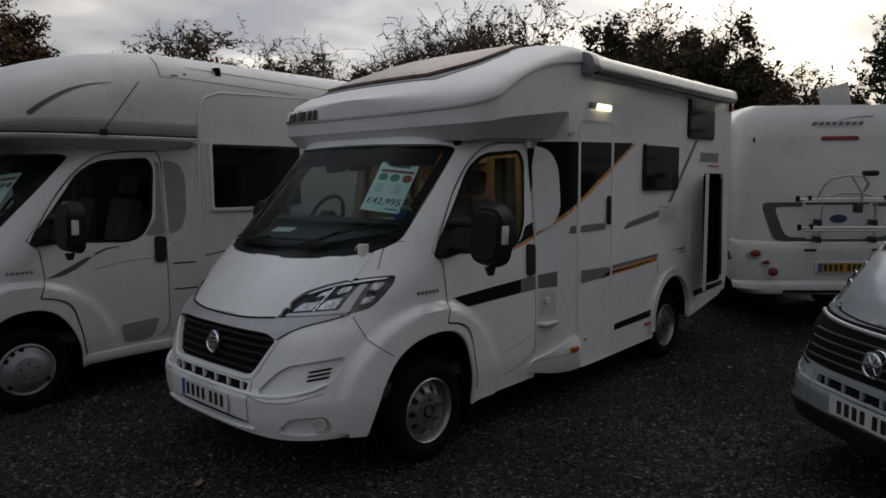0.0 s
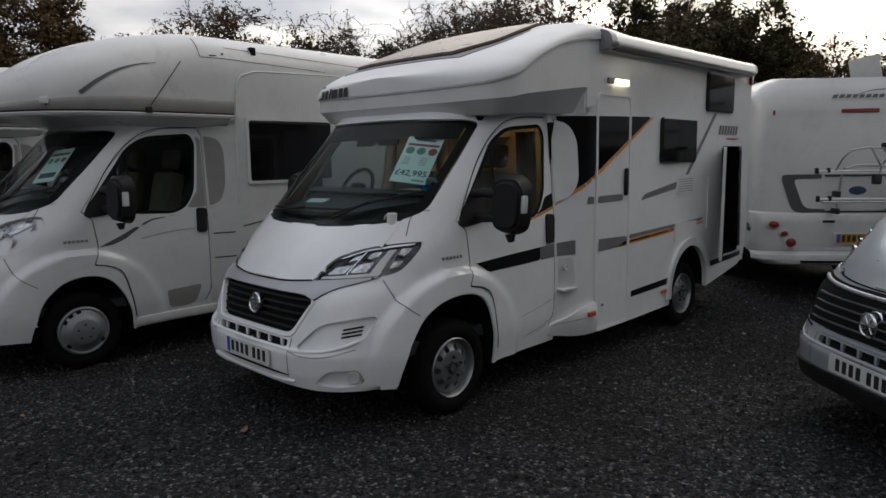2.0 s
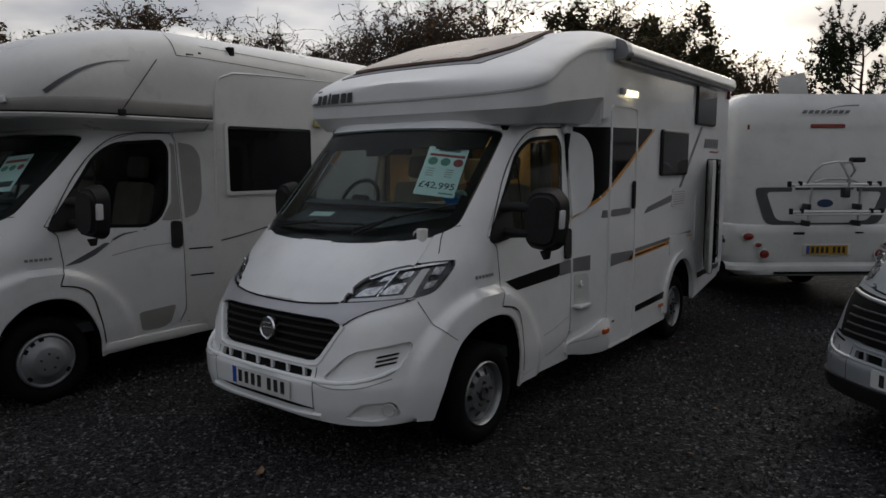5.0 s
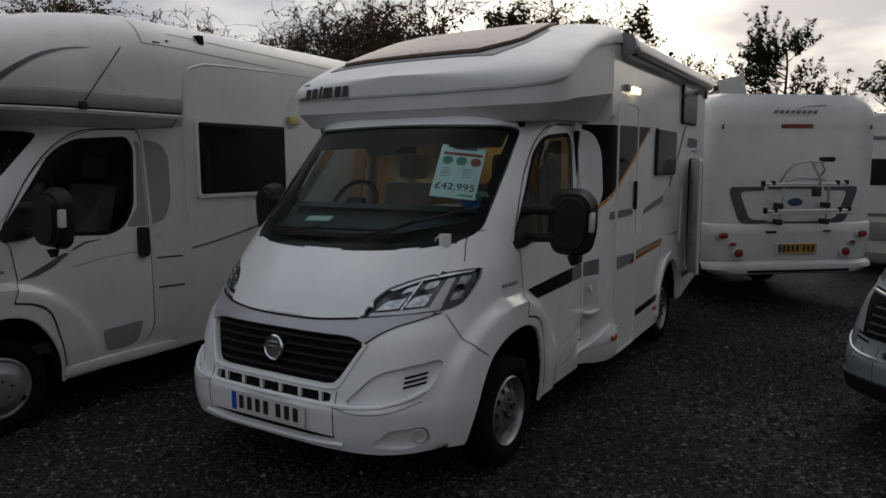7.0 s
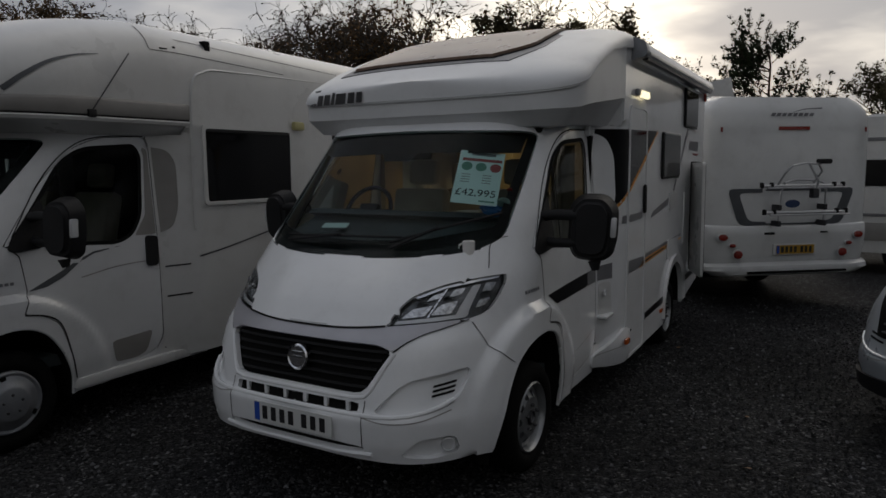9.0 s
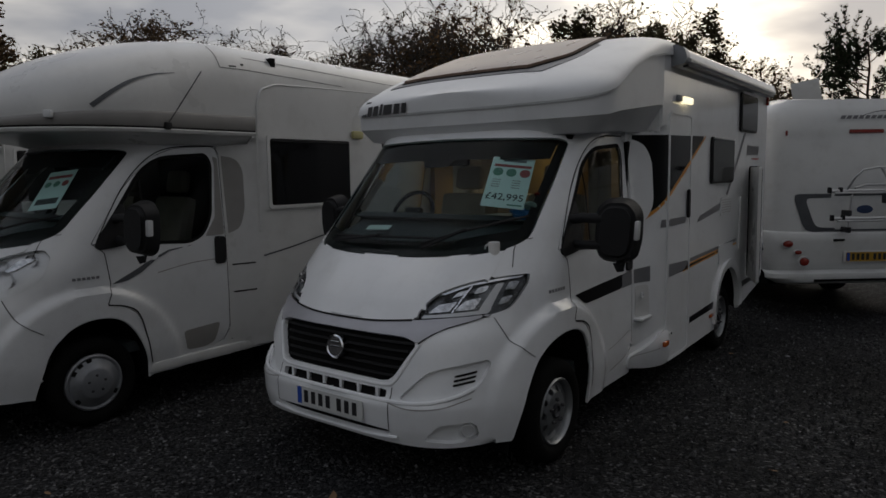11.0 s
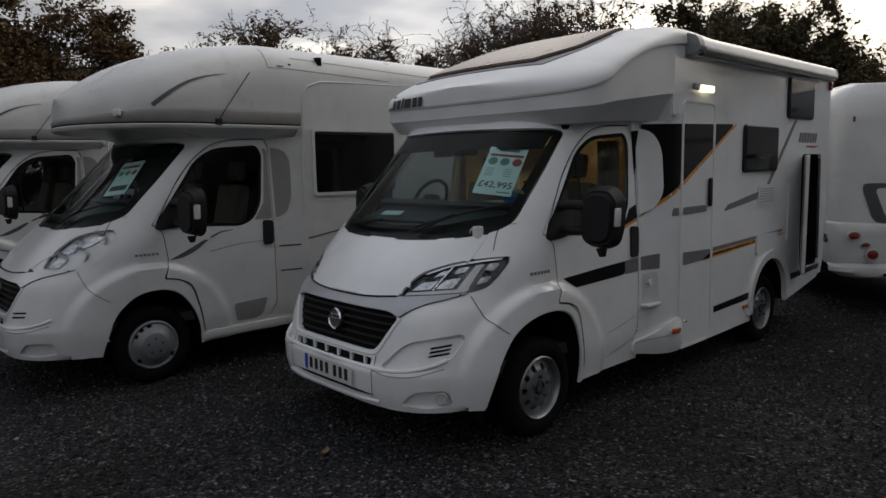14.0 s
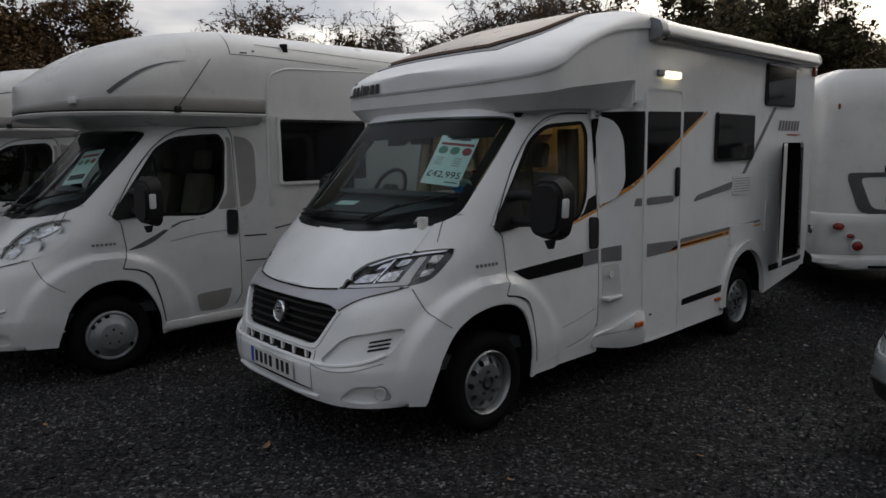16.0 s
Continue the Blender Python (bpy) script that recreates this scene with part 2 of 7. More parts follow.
def box(bm, lo, hi, bevel=0.0, m=None):
    lo, hi = Vector(lo), Vector(hi)
    r = bmesh.ops.create_cube(bm, size=1, matrix=Matrix.LocRotScale((lo + hi) / 2, None, hi - lo))
    vs = r["verts"]
    if bevel:
        es = list({e for v in vs for e in v.link_edges})
        g = bmesh.ops.bevel(bm, geom=es, offset=bevel, segments=2, affect="EDGES", profile=0.6)
        vs = list({v for f in g["faces"] for v in f.verts} | {v for v in vs if v.is_valid})
    if m is not None:
        seen, todo = set(vs), list(vs)
        while todo:
            for e in todo.pop().link_edges:
                for v in e.verts:
                    if v not in seen:
                        seen.add(v); todo.append(v)
        bmesh.ops.transform(bm, matrix=m, verts=list(seen))
    return bm


def boxed(lo, hi, bevel=0.004, m=None):
    return box(bmesh.new(), lo, hi, bevel, m)


def tube(bm, pts, r, sides=8, cap=True):
    pts = [Vector(p) for p in pts]
    rings = []
    for i, p in enumerate(pts):
        d = (pts[min(i + 1, len(pts) - 1)] - pts[max(i - 1, 0)]).normalized()
        a = d.cross(Vector((0, 0, 1)) if abs(d.z) < 0.9 else Vector((1, 0, 0))).normalized()
        b = d.cross(a)
        rad = r[i] if isinstance(r, (list, tuple)) else r
        rings.append([bm.verts.new(p + (a * math.cos(k * 2 * math.pi / sides) + b * math.sin(k * 2 * math.pi / sides)) * rad) for k in range(sides)])
    for r0, r1 in zip(rings, rings[1:]):
        for k in range(sides):
            bm.faces.new((r0[k], r0[(k + 1) % sides], r1[(k + 1) % sides], r1[k]))
    if cap:
        bm.faces.new(rings[0][::-1]); bm.faces.new(rings[-1])
    return bm


def lathe(bm, profile, n=40, m=None):
    """profile: (radius, x) pairs, turned about the x axis."""
    rings = []
    for r, x in profile:
        rings.append([bm.verts.new((x, r * math.cos(k * 2 * math.pi / n), r * math.sin(k * 2 * math.pi / n))) for k in range(n)])
    for r0, r1 in zip(rings, rings[1:]):
        for k in range(n):
            bm.faces.new((r0[k], r0[(k + 1) % n], r1[(k + 1) % n], r1[k]))
    if profile[-1][0] > 0.001:
        bm.faces.new(rings[-1])
    if m is not None:
        bmesh.ops.transform(bm, matrix=m, verts=[v for ring in rings for v in ring])
    return bm


def plate(poly, d0, d1, axis="x", holes=(), bevel=0.0):
    """A flat sheet: an outline in the other two axes, from d0 to d1 along the axis."""
    bm = bmesh.new()
    put = {"x": lambda u, v, d: (d, u, v), "y": lambda u, v, d: (u, d, v), "z": lambda u, v, d: (u, v, d)}[axis]
    edges = []
    for loop in (poly, *holes):
        vs = [bm.verts.new(put(u, v, d1)) for u, v in loop]
        edges += [bm.edges.new((vs[i], vs[(i + 1) % len(vs)])) for i in range(len(vs))]
    bmesh.ops.triangle_fill(bm, use_beauty=True, use_dissolve=False, edges=edges)
    ext = bmesh.ops.extrude_face_region(bm, geom=list(bm.faces))
    step = Vector(put(0, 0, d0 - d1))
    bmesh.ops.translate(bm, vec=step, verts=[g for g in ext["geom"] if isinstance(g, bmesh.types.BMVert)])
    bmesh.ops.recalc_face_normals(bm, faces=bm.faces)
    return bm


def rounded(poly, r, n=4):
    out, k = [], len(poly)
    rs = r if isinstance(r, (list, tuple)) else [r] * k
    for i in range(k):
        p, a, b = Vector(poly[i]), Vector(poly[i - 1]), Vector(poly[(i + 1) % k])
        da, db = (a - p), (b - p)
        t = min(rs[i], da.length * 0.45, db.length * 0.45)
        if t < 1e-4:
            out.append(tuple(p)); continue
        pa, pb = p + da.normalized() * t, p + db.normalized() * t
        for j in range(n + 1):
            u = j / n
            out.append(tuple(pa * (1 - u) ** 2 + p * 2 * u * (1 - u) + pb * u * u))
    return out


def rect(u0, v0, u1, v1, r=0.0):
    p = [(u0, v0), (u1, v0), (u1, v1), (u0, v1)]
    return rounded(p, r) if r else p


def arc(cu, cv, ru, rv, a0, a1, n=16):
    return [(cu + ru * math.cos(radians(a0 + (a1 - a0) * i / n)), cv + rv * math.sin(radians(a0 + (a1 - a0) * i / n))) for i in range(n + 1)]


def inside(uv, poly):
    p = np.asarray(poly); q = np.roll(p, -1, axis=0)
    u, v = uv[:, 0][:, None], uv[:, 1][:, None]
    cross = (p[:, 1] > v) != (q[:, 1] > v)
    with np.errstate(divide="ignore", invalid="ignore"):
        at = (q[:, 0] - p[:, 0]) * (v - p[:, 1]) / (q[:, 1] - p[:, 1]) + p[:, 0]
    return (np.sum(cross & (u < at), axis=1) % 2) == 1


def nearest(uv, poly):
    p = np.asarray(poly, float); q = np.roll(p, -1, axis=0)
    d = q - p
    t = np.clip(((uv[:, None, :] - p) * d).sum(2) / np.maximum((d * d).sum(1), 1e-12), 0, 1)
    c = p + t[..., None] * d
    dist = np.linalg.norm(c - uv[:, None, :], axis=2)
    k = dist.argmin(1)
    return c[np.arange(len(uv)), k], dist[np.arange(len(uv)), k]


def smooth_table(pairs, sigma=0.02, lo=-2.0, hi=6.0):
    g = np.arange(lo, hi, 0.005)
    p = np.array(sorted(pairs))
    v = np.interp(g, p[:, 0], p[:, 1])
    if sigma:
        k = np.arange(-int(4 * sigma / 0.005), int(4 * sigma / 0.005) + 1) * 0.005
        w = np.exp(-(k / sigma) ** 2 / 2); w /= w.sum()
        v = np.convolve(np.pad(v, len(k) // 2, mode="edge"), w, mode="valid")
    return lambda z: np.interp(z, g, v)


def step01(a, b, t):
    t = np.clip((np.asarray(t, float) - a) / (b - a), 0, 1)
    return t * t * (3 - 2 * t)


class Cab:
    """The outer skin of the van cab: at each height a rounded plan, nose towards -y, front axle at y = 0."""

    def __init__(self):
        self.f = smooth_table([(0.20, -0.90), (0.30, -0.985), (0.42, -1.02), (0.565, -1.028), (0.585, -1.0), (0.64, -0.985), (0.75, -0.955), (0.86, -0.93),
                               (0.93, -0.905), (0.985, -0.855), (1.10, -0.77), (1.20, -0.675), (1.30, -0.56), (1.37, -0.47), (1.50, -0.335), (1.80, -0.035), (2.09, 0.24), (2.25, 0.40)], 0.012)
        self.w = smooth_table([(0.25, 0.975), (0.5, 1.008), (0.9, 1.005), (1.2, 0.995), (1.35, 0.985), (1.5, 0.97), (2.1, 0.915), (2.25, 0.89)], 0.04)
        self.y1 = smooth_table([(0.3, -0.22), (0.6, -0.18), (1.0, 0.0), (1.2, 0.06), (1.4, 0.3), (2.1, 0.85), (2.25, 1.0)], 0.05)
        self.a = smooth_table([(0.3, 4.5), (0.7, 4.2), (0.92, 3.6), (1.02, 3.1), (1.25, 3.0), (1.45, 4.2), (2.2, 4.8)], 0.05)
        self.b = smooth_table([(0.3, 2.0), (2.2, 2.0)], 0.05)

    def flare(self, y, z):
        r = np.hypot(np.asarray(y) * 0.97, (np.asarray(z) - 0.335) * 1.0)
        return 0.055 * step01(0.715, 0.665, r) * step01(-0.80, -0.45, y) * (1 - 0.6 * step01(0.22, 0.55, y))

    def front(self, x, z):
        x, z = np.asarray(x, float), np.asarray(z, float)
        r = np.clip(np.abs(x) / self.w(z), 0, 0.9995)
        y = self.y1(z) - (self.y1(z) - self.f(z)) * (1 - r ** self.a(z)) ** (1 / self.b(z))
        return np.stack([x, y, z], -1)

    def side(self, y, z):
        y, z = np.asarray(y, float), np.asarray(z, float)
        q = np.clip((self.y1(z) - y) / (self.y1(z) - self.f(z)), 0, 1)
        x = self.w(z) * (1 - q ** self.b(z)) ** (1 / self.a(z)) + self.flare(y, z)
        return np.stack([x, y, z], -1)

    def grid(self, z0, z1, yend, n1=46, cell=0.024):
        zs = np.linspace(z0, z1, int((z1 - z0) / cell) + 1)
        th = np.linspace(0, math.pi / 2, n1)
        Z, T = np.meshgrid(zs, th, indexing="ij")
        w, y1, f, a, b = self.w(Z), self.y1(Z), self.f(Z), self.a(Z), self.b(Z)
        X, Y = w * np.sin(T) ** (2 / a), y1 - (y1 - f) * np.cos(T) ** (2 / b)
        n2 = int((yend - 0.0) / 0.03)
        U = np.linspace(0, 1, n2 + 1)[1:]
        Y2 = y1[:, -1:] + (yend - y1[:, -1:]) * U[None, :]
        X2 = np.repeat(w[:, -1:], n2, axis=1)
        Z2 = np.repeat(zs[:, None], n2, axis=1)
        X, Y, Z = np.hstack([X, X2]), np.hstack([Y, Y2]), np.hstack([Z, Z2])
        X = X + self.flare(Y, Z)
        return np.stack([X, Y, Z], -1)


class Flat:
    """A side wall: x as a function of y and z."""

    def __init__(self, fn):
        self.fn = fn

    def side(self, y, z):
        y, z = np.asarray(y, float), np.asarray(z, float)
        return np.stack([self.fn(y, z) + 0 * z, y, z], -1)


def cut_grid(P, shape, cuts, tol):
    """Keeps the cells of a grid of points that lie in (or out of) the outlines, and pulls the rim onto them."""
    nz, ns, _ = P.shape
    idx = np.arange(nz * ns).reshape(nz, ns)
    F = np.stack([idx[:-1, :-1], idx[:-1, 1:], idx[1:, 1:], idx[1:, :-1]], -1).reshape(-1, 4)
    V = P.reshape(-1, 3).copy()
    C = V[F].mean(1)
    pick = {"front": (0, 2), "side": (1, 2)}
    keep = np.ones(len(F), bool)
    for proj, poly, want in cuts:
        keep &= inside(C[:, pick[proj]], poly) == want
    F = F[keep]
    if not len(F):
        return V, F
    E = np.sort(np.concatenate([F[:, [i, (i + 1) % 4]] for i in range(4)]), axis=1)
    u, cnt = np.unique(E, axis=0, return_counts=True)
    rim = np.unique(u[cnt == 1])
    best = np.full(len(rim), 1e9)
    target = V[rim].copy()
    for proj, poly, want in cuts:
        c, d = nearest(V[rim][:, pick[proj]], poly)
        q = surface_of(shape, proj)(c[:, 0], c[:, 1])
        ok = (d < tol) & (d < best) & (np.linalg.norm(q - V[rim], axis=1) < 1.5 * tol)
        target[ok], best[ok] = q[ok], d[ok]
    V[rim] = target
    return V, F


def surface_of(shape, proj):
    return shape.front if proj == "front" else shape.side


def skin(name, V, F, mat, parent, label="", offset=0.0, lip=0.012, mirror=True):
    """Links a cut sheet, mirrored in x, with its rim turned inwards."""
    used, inv = np.unique(F, return_inverse=True)
    V, F = V[used], inv.reshape(F.shape)
    n = np.zeros_like(V)
    a, b = V[F[:, 2]] - V[F[:, 0]], V[F[:, 3]] - V[F[:, 1]]
    fn = np.cross(a, b)
    for i in range(4):
        np.add.at(n, F[:, i], fn)
    n /= np.maximum(np.linalg.norm(n, axis=1, keepdims=True), 1e-9)
    if (n * (V - V.mean(0) + np.array([0.4, -0.4, 0.0]))).sum() < 0:
        n, F = -n, F[:, ::-1]
    V = V + n * offset
    if lip:
        E = np.concatenate([F[:, [i, (i + 1) % 4]] for i in range(4)])
        key = np.sort(E, axis=1)
        _, first, cnt = np.unique(key, axis=0, return_index=True, return_counts=True)
        rim = E[first[cnt == 1]]
        rim = rim[~((np.abs(V[rim[:, 0], 0]) < 1e-6) & (np.abs(V[rim[:, 1], 0]) < 1e-6))]
        rv, ri = np.unique(rim, return_inverse=True)
        ri = ri.reshape(rim.shape) + len(V)
        F = np.concatenate([F, np.stack([rim[:, 1], rim[:, 0], ri[:, 0], ri[:, 1]], -1)])
        V = np.concatenate([V, V[rv] - n[rv] * lip])
    if mirror:
        M = V * np.array([-1, 1, 1])
        F = np.concatenate([F, F[:, ::-1] + len(V)])
        V = np.concatenate([V, M])
    me = bpy.data.meshes.new(name)
    me.from_pydata(V.tolist(), [], F.tolist())
    bm = bmesh.new(); bm.from_mesh(me)
    bmesh.ops.remove_doubles(bm, verts=bm.verts, dist=0.0006)
    bm.to_mesh(me); bm.free()
    return finish(name, me, mat, parent, label)


def patch(name, shape, proj, poly, mat, parent, label="", cell=0.02, offset=0.0, lip=0.006, mirror=False, flip=False):
    """A sheet in an outline drawn on the front or the side, lying on the skin."""
    p = np.array(poly)
    lo, hi = p.min(0) - cell, p.max(0) + cell
    cu, cv = max((hi[0] - lo[0]) / max(int((hi[0] - lo[0]) / cell), 6), 1e-4), max((hi[1] - lo[1]) / max(int((hi[1] - lo[1]) / cell), 6), 1e-4)
    us, vs = np.arange(lo[0], hi[0] + cu / 2, cu), np.arange(lo[1], hi[1] + cv / 2, cv)
    Vv, Uu = np.meshgrid(vs, us, indexing="ij")
    P = surface_of(shape, proj)(Uu, Vv)
    V, F = cut_grid(P, shape, [(proj, poly, True)], 2.2 * max(cu, cv))
    if mirror:
        patch(name, shape, proj, poly, mat, parent, label, cell, offset, lip, False, True)
    if flip:
        V = V * np.array([-1, 1, 1]); F = F[:, ::-1]
    if not len(F):
        return None
    # outward: away from the axis of the vehicle
    a = np.cross(V[F[:, 2]] - V[F[:, 0]], V[F[:, 3]] - V[F[:, 1]]).sum(0)
    out = np.array([0, -1, 0.5]) if proj == "front" else np.array([-1 if flip else 1, 0, 0])
    if a @ out < 0:
        F = F[:, ::-1]
    return skin_raw(name, V, F, mat, parent, label, offset, lip, False)


def skin_raw(name, V, F, mat, parent, label, offset, lip, mirror):
    used, inv = np.unique(F, return_inverse=True)
    V, F = V[used], inv.reshape(F.shape)
    n = np.zeros_like(V)
    fn = np.cross(V[F[:, 2]] - V[F[:, 0]], V[F[:, 3]] - V[F[:, 1]])
    for i in range(4):
        np.add.at(n, F[:, i], fn)
    n /= np.maximum(np.linalg.norm(n, axis=1, keepdims=True), 1e-9)
    V = V + n * offset
    if lip:
        E = np.concatenate([F[:, [i, (i + 1) % 4]] for i in range(4)])
        _, first, cnt = np.unique(np.sort(E, axis=1), axis=0, return_index=True, return_counts=True)
        rim = E[first[cnt == 1]]
        rv, ri = np.unique(rim, return_inverse=True)
        ri = ri.reshape(rim.shape) + len(V)
        F = np.concatenate([F, np.stack([rim[:, 1], rim[:, 0], ri[:, 0], ri[:, 1]], -1)])
        V = np.concatenate([V, V[rv] - n[rv] * lip])
    if mirror:
        F = np.concatenate([F, F[:, ::-1] + len(V)])
        V = np.concatenate([V, V * np.array([-1, 1, 1])])
    return raw(name, V, F, mat, parent, label)


def strip_poly(pts, width):
    """The outline of a band of that width along a line."""
    p = np.array(pts, float)
    d = np.gradient(p, axis=0); d /= np.linalg.norm(d, axis=1, keepdims=True)
    n = np.stack([-d[:, 1], d[:, 0]], -1)
    wd = (np.asarray(width) * np.ones(len(p)))[:, None] / 2
    return p + n * wd, p - n * wd


def line_points(pts, step=0.02):
    p = np.array(pts, float)
    s = np.concatenate([[0], np.cumsum(np.linalg.norm(np.diff(p, axis=0), axis=1))])
    t = np.linspace(0, s[-1], max(int(s[-1] / step), 2) + 1)
    return np.stack([np.interp(t, s, p[:, 0]), np.interp(t, s, p[:, 1])], -1)


def curve_points(pts, step=0.02):
    """A smooth line through the given points (Catmull-Rom)."""
    p = [np.array(q, float) for q in pts]
    p = [2 * p[0] - p[1]] + p + [2 * p[-1] - p[-2]]
    out = []
    for i in range(1, len(p) - 2):
        for u in np.linspace(0, 1, 9)[:-1]:
            out.append(0.5 * (2 * p[i] + (p[i + 1] - p[i - 1]) * u + (2 * p[i - 1] - 5 * p[i] + 4 * p[i + 1] - p[i + 2]) * u ** 2 + (3 * p[i] - p[i - 1] - 3 * p[i + 1] + p[i + 2]) * u ** 3))
    out.append(p[-2])
    return line_points(out, step)


def seam(name, shape, proj, pts, mat, parent, width=0.006, offset=0.002, mirror=True, label="", smooth=True):
    q = curve_points(pts) if smooth and len(pts) > 2 else line_points(pts)
    A, B = strip_poly(q, width)
    fn = surface_of(shape, proj)
    n = len(q)
    mid = fn(q[:, 0], q[:, 1])
    a, b = fn(A[:, 0], A[:, 1]), fn(B[:, 0], B[:, 1])
    nr = np.cross(np.gradient(mid, axis=0), a - b)
    nr /= np.maximum(np.linalg.norm(nr, axis=1, keepdims=True), 1e-9)
    ref = np.array([0, -1, 0.5]) if proj == "front" else np.array([1, 0, 0])
    nr *= np.sign(nr @ ref)[:, None]
    V = np.concatenate([a + nr * offset, b + nr * offset])
    F = [(i, i + 1, n + i + 1, n + i) for i in range(n - 1)]
    if mirror:
        raw(name, V * np.array([-1, 1, 1]), [f[::-1] for f in F], mat, parent, label)
    return raw(name, V, F, mat, parent, label)


def text_mesh(name, body, size, mat, parent, m, label="", spacing=1.0):
    cu = bpy.data.curves.new("lettering", "FONT")
    cu.body, cu.size, cu.extrude, cu.space_character = body, size, 0.0008, spacing
    cu.align_x, cu.align_y = "CENTER", "CENTER"
    tmp = new("lettering", cu)
    me = bpy.data.meshes.new_from_object(tmp.evaluated_get(bpy.context.evaluated_depsgraph_get()))
    bpy.data.objects.remove(tmp)
    me.transform(m)
    me.name = name
    return finish(name, me, mat, parent, label, smooth=False)


# ---- the ground ----
def ground_material():
    m = bpy.data.materials.new("dark_gravel")
    m.use_nodes = True
    n, l = m.node_tree.nodes, m.node_tree.links
    b = n["Principled BSDF"]
    tc = n.new("ShaderNodeTexCoord")
    vo = n.new("ShaderNodeTexVoronoi"); vo.inputs["Scale"].default_value = 55
    no = n.new("ShaderNodeTexNoise"); no.inputs["Scale"].default_value, no.inputs["Detail"].default_value = 0.5, 5
    for t in (vo, no):
        l.new(tc.outputs["Object"], t.inputs["Vector"])
    sp = n.new("ShaderNodeSeparateColor"); l.new(vo.outputs["Color"], sp.inputs[0])
    r = ramp(n, [(0.0, (0.007, 0.007, 0.008)), (0.6, (0.020, 0.020, 0.021)), (0.9, (0.052, 0.052, 0.054)), (1.0, (0.15, 0.15, 0.15))])
    l.new(sp.outputs[0], r.inputs[0])
    r2 = ramp(n, [(0.35, (0.6, 0.59, 0.58)), (0.65, (1.15, 1.15, 1.17))])
    l.new(no.outputs["Fac"], r2.inputs[0])
    mx = n.new("ShaderNodeMix"); mx.data_type, mx.blend_type = "RGBA", "MULTIPLY"; mx.inputs["Factor"].default_value = 1
    l.new(r.outputs[0], mx.inputs["A"]); l.new(r2.outputs[0], mx.inputs["B"])
    l.new(mx.outputs["Result"], b.inputs["Base Color"])
    b.inputs["Roughness"].default_value = 0.8
    b.inputs["Specular IOR Level"].default_value = 0.12
    bp = n.new("ShaderNodeBump"); bp.invert = True
    bp.inputs["Strength"].default_value, bp.inputs["Distance"].default_value = 0.9, 0.012
    l.new(vo.outputs["Distance"], bp.inputs["Height"]); l.new(bp.outputs[0], b.inputs["Normal"])
    return m


def make_ground():
    # one sheet: fine and slightly uneven near, coarse towards the horizon
    axis = np.concatenate([[-900, -300, -120, -60, -30], np.arange(-18, 18.01, 0.6), [30, 60, 120, 300, 900]])
    X, Y = np.meshgrid(axis, axis)
    Z = np.array([[0.012 * noise.noise((x * 0.7, y * 0.7, 3)) if abs(x) < 18 and abs(y) < 18 else 0.0 for x in axis] for y in axis]) - 0.006
    k = len(axis)
    V = np.stack([X, Y, Z], -1).reshape(-1, 3)
    F = [(j * k + i, j * k + i + 1, (j + 1) * k + i + 1, (j + 1) * k + i) for j in range(k - 1) for i in range(k - 1)]
    tagged(raw("ground", V, F, ground_material()), "dark grey crushed stone yard with scattered lighter chips", "ground", kind="structure")
    # loose chips that stand out of the sheet
    rng = np.random.default_rng(5)
    base = np.array([(1, 0, 0), (-.5, .87, 0), (-.5, -.87, 0), (0, 0, .75), (0.1, 0, -.5)])
    tri = np.array([(0, 1, 3), (1, 2, 3), (2, 0, 3), (1, 0, 4), (2, 1, 4), (0, 2, 4)])
    N = 90000
    x, y = rng.uniform(-5.5, 8.5, N), -2.6 + 9 * rng.power(1.0, N)
    s = rng.gamma(4, 0.0019, N) + 0.0035
    P = base[None] * (1 + rng.uniform(-.35, .35, (N, 5, 3))) * s[:, None, None]
    a = rng.uniform(0, 6.28, N); c, sn = np.cos(a)[:, None], np.sin(a)[:, None]
    Q = np.stack([P[..., 0] * c - P[..., 1] * sn + x[:, None], P[..., 0] * sn + P[..., 1] * c + y[:, None], P[..., 2] + (s * 0.22)[:, None] + 0.001], -1)
    stone = material("stone_chips", (0.036, 0.036, 0.038), 0.6, vary=0.25, scale=40, island=0.9, spec=0.2, stops=[(0.0, (0.25,) * 3), (0.6, (0.75,) * 3), (0.93, (1.7,) * 3), (1.0, (5.0,) * 3)])
    tagged(raw("gravel", Q.reshape(-1, 3), (tri[None] + 5 * np.arange(N)[:, None, None]).reshape(-1, 3).tolist(), stone, smooth=False), "loose grey stone chips lying over the yard", "gravel", kind="stuff")


make_ground()


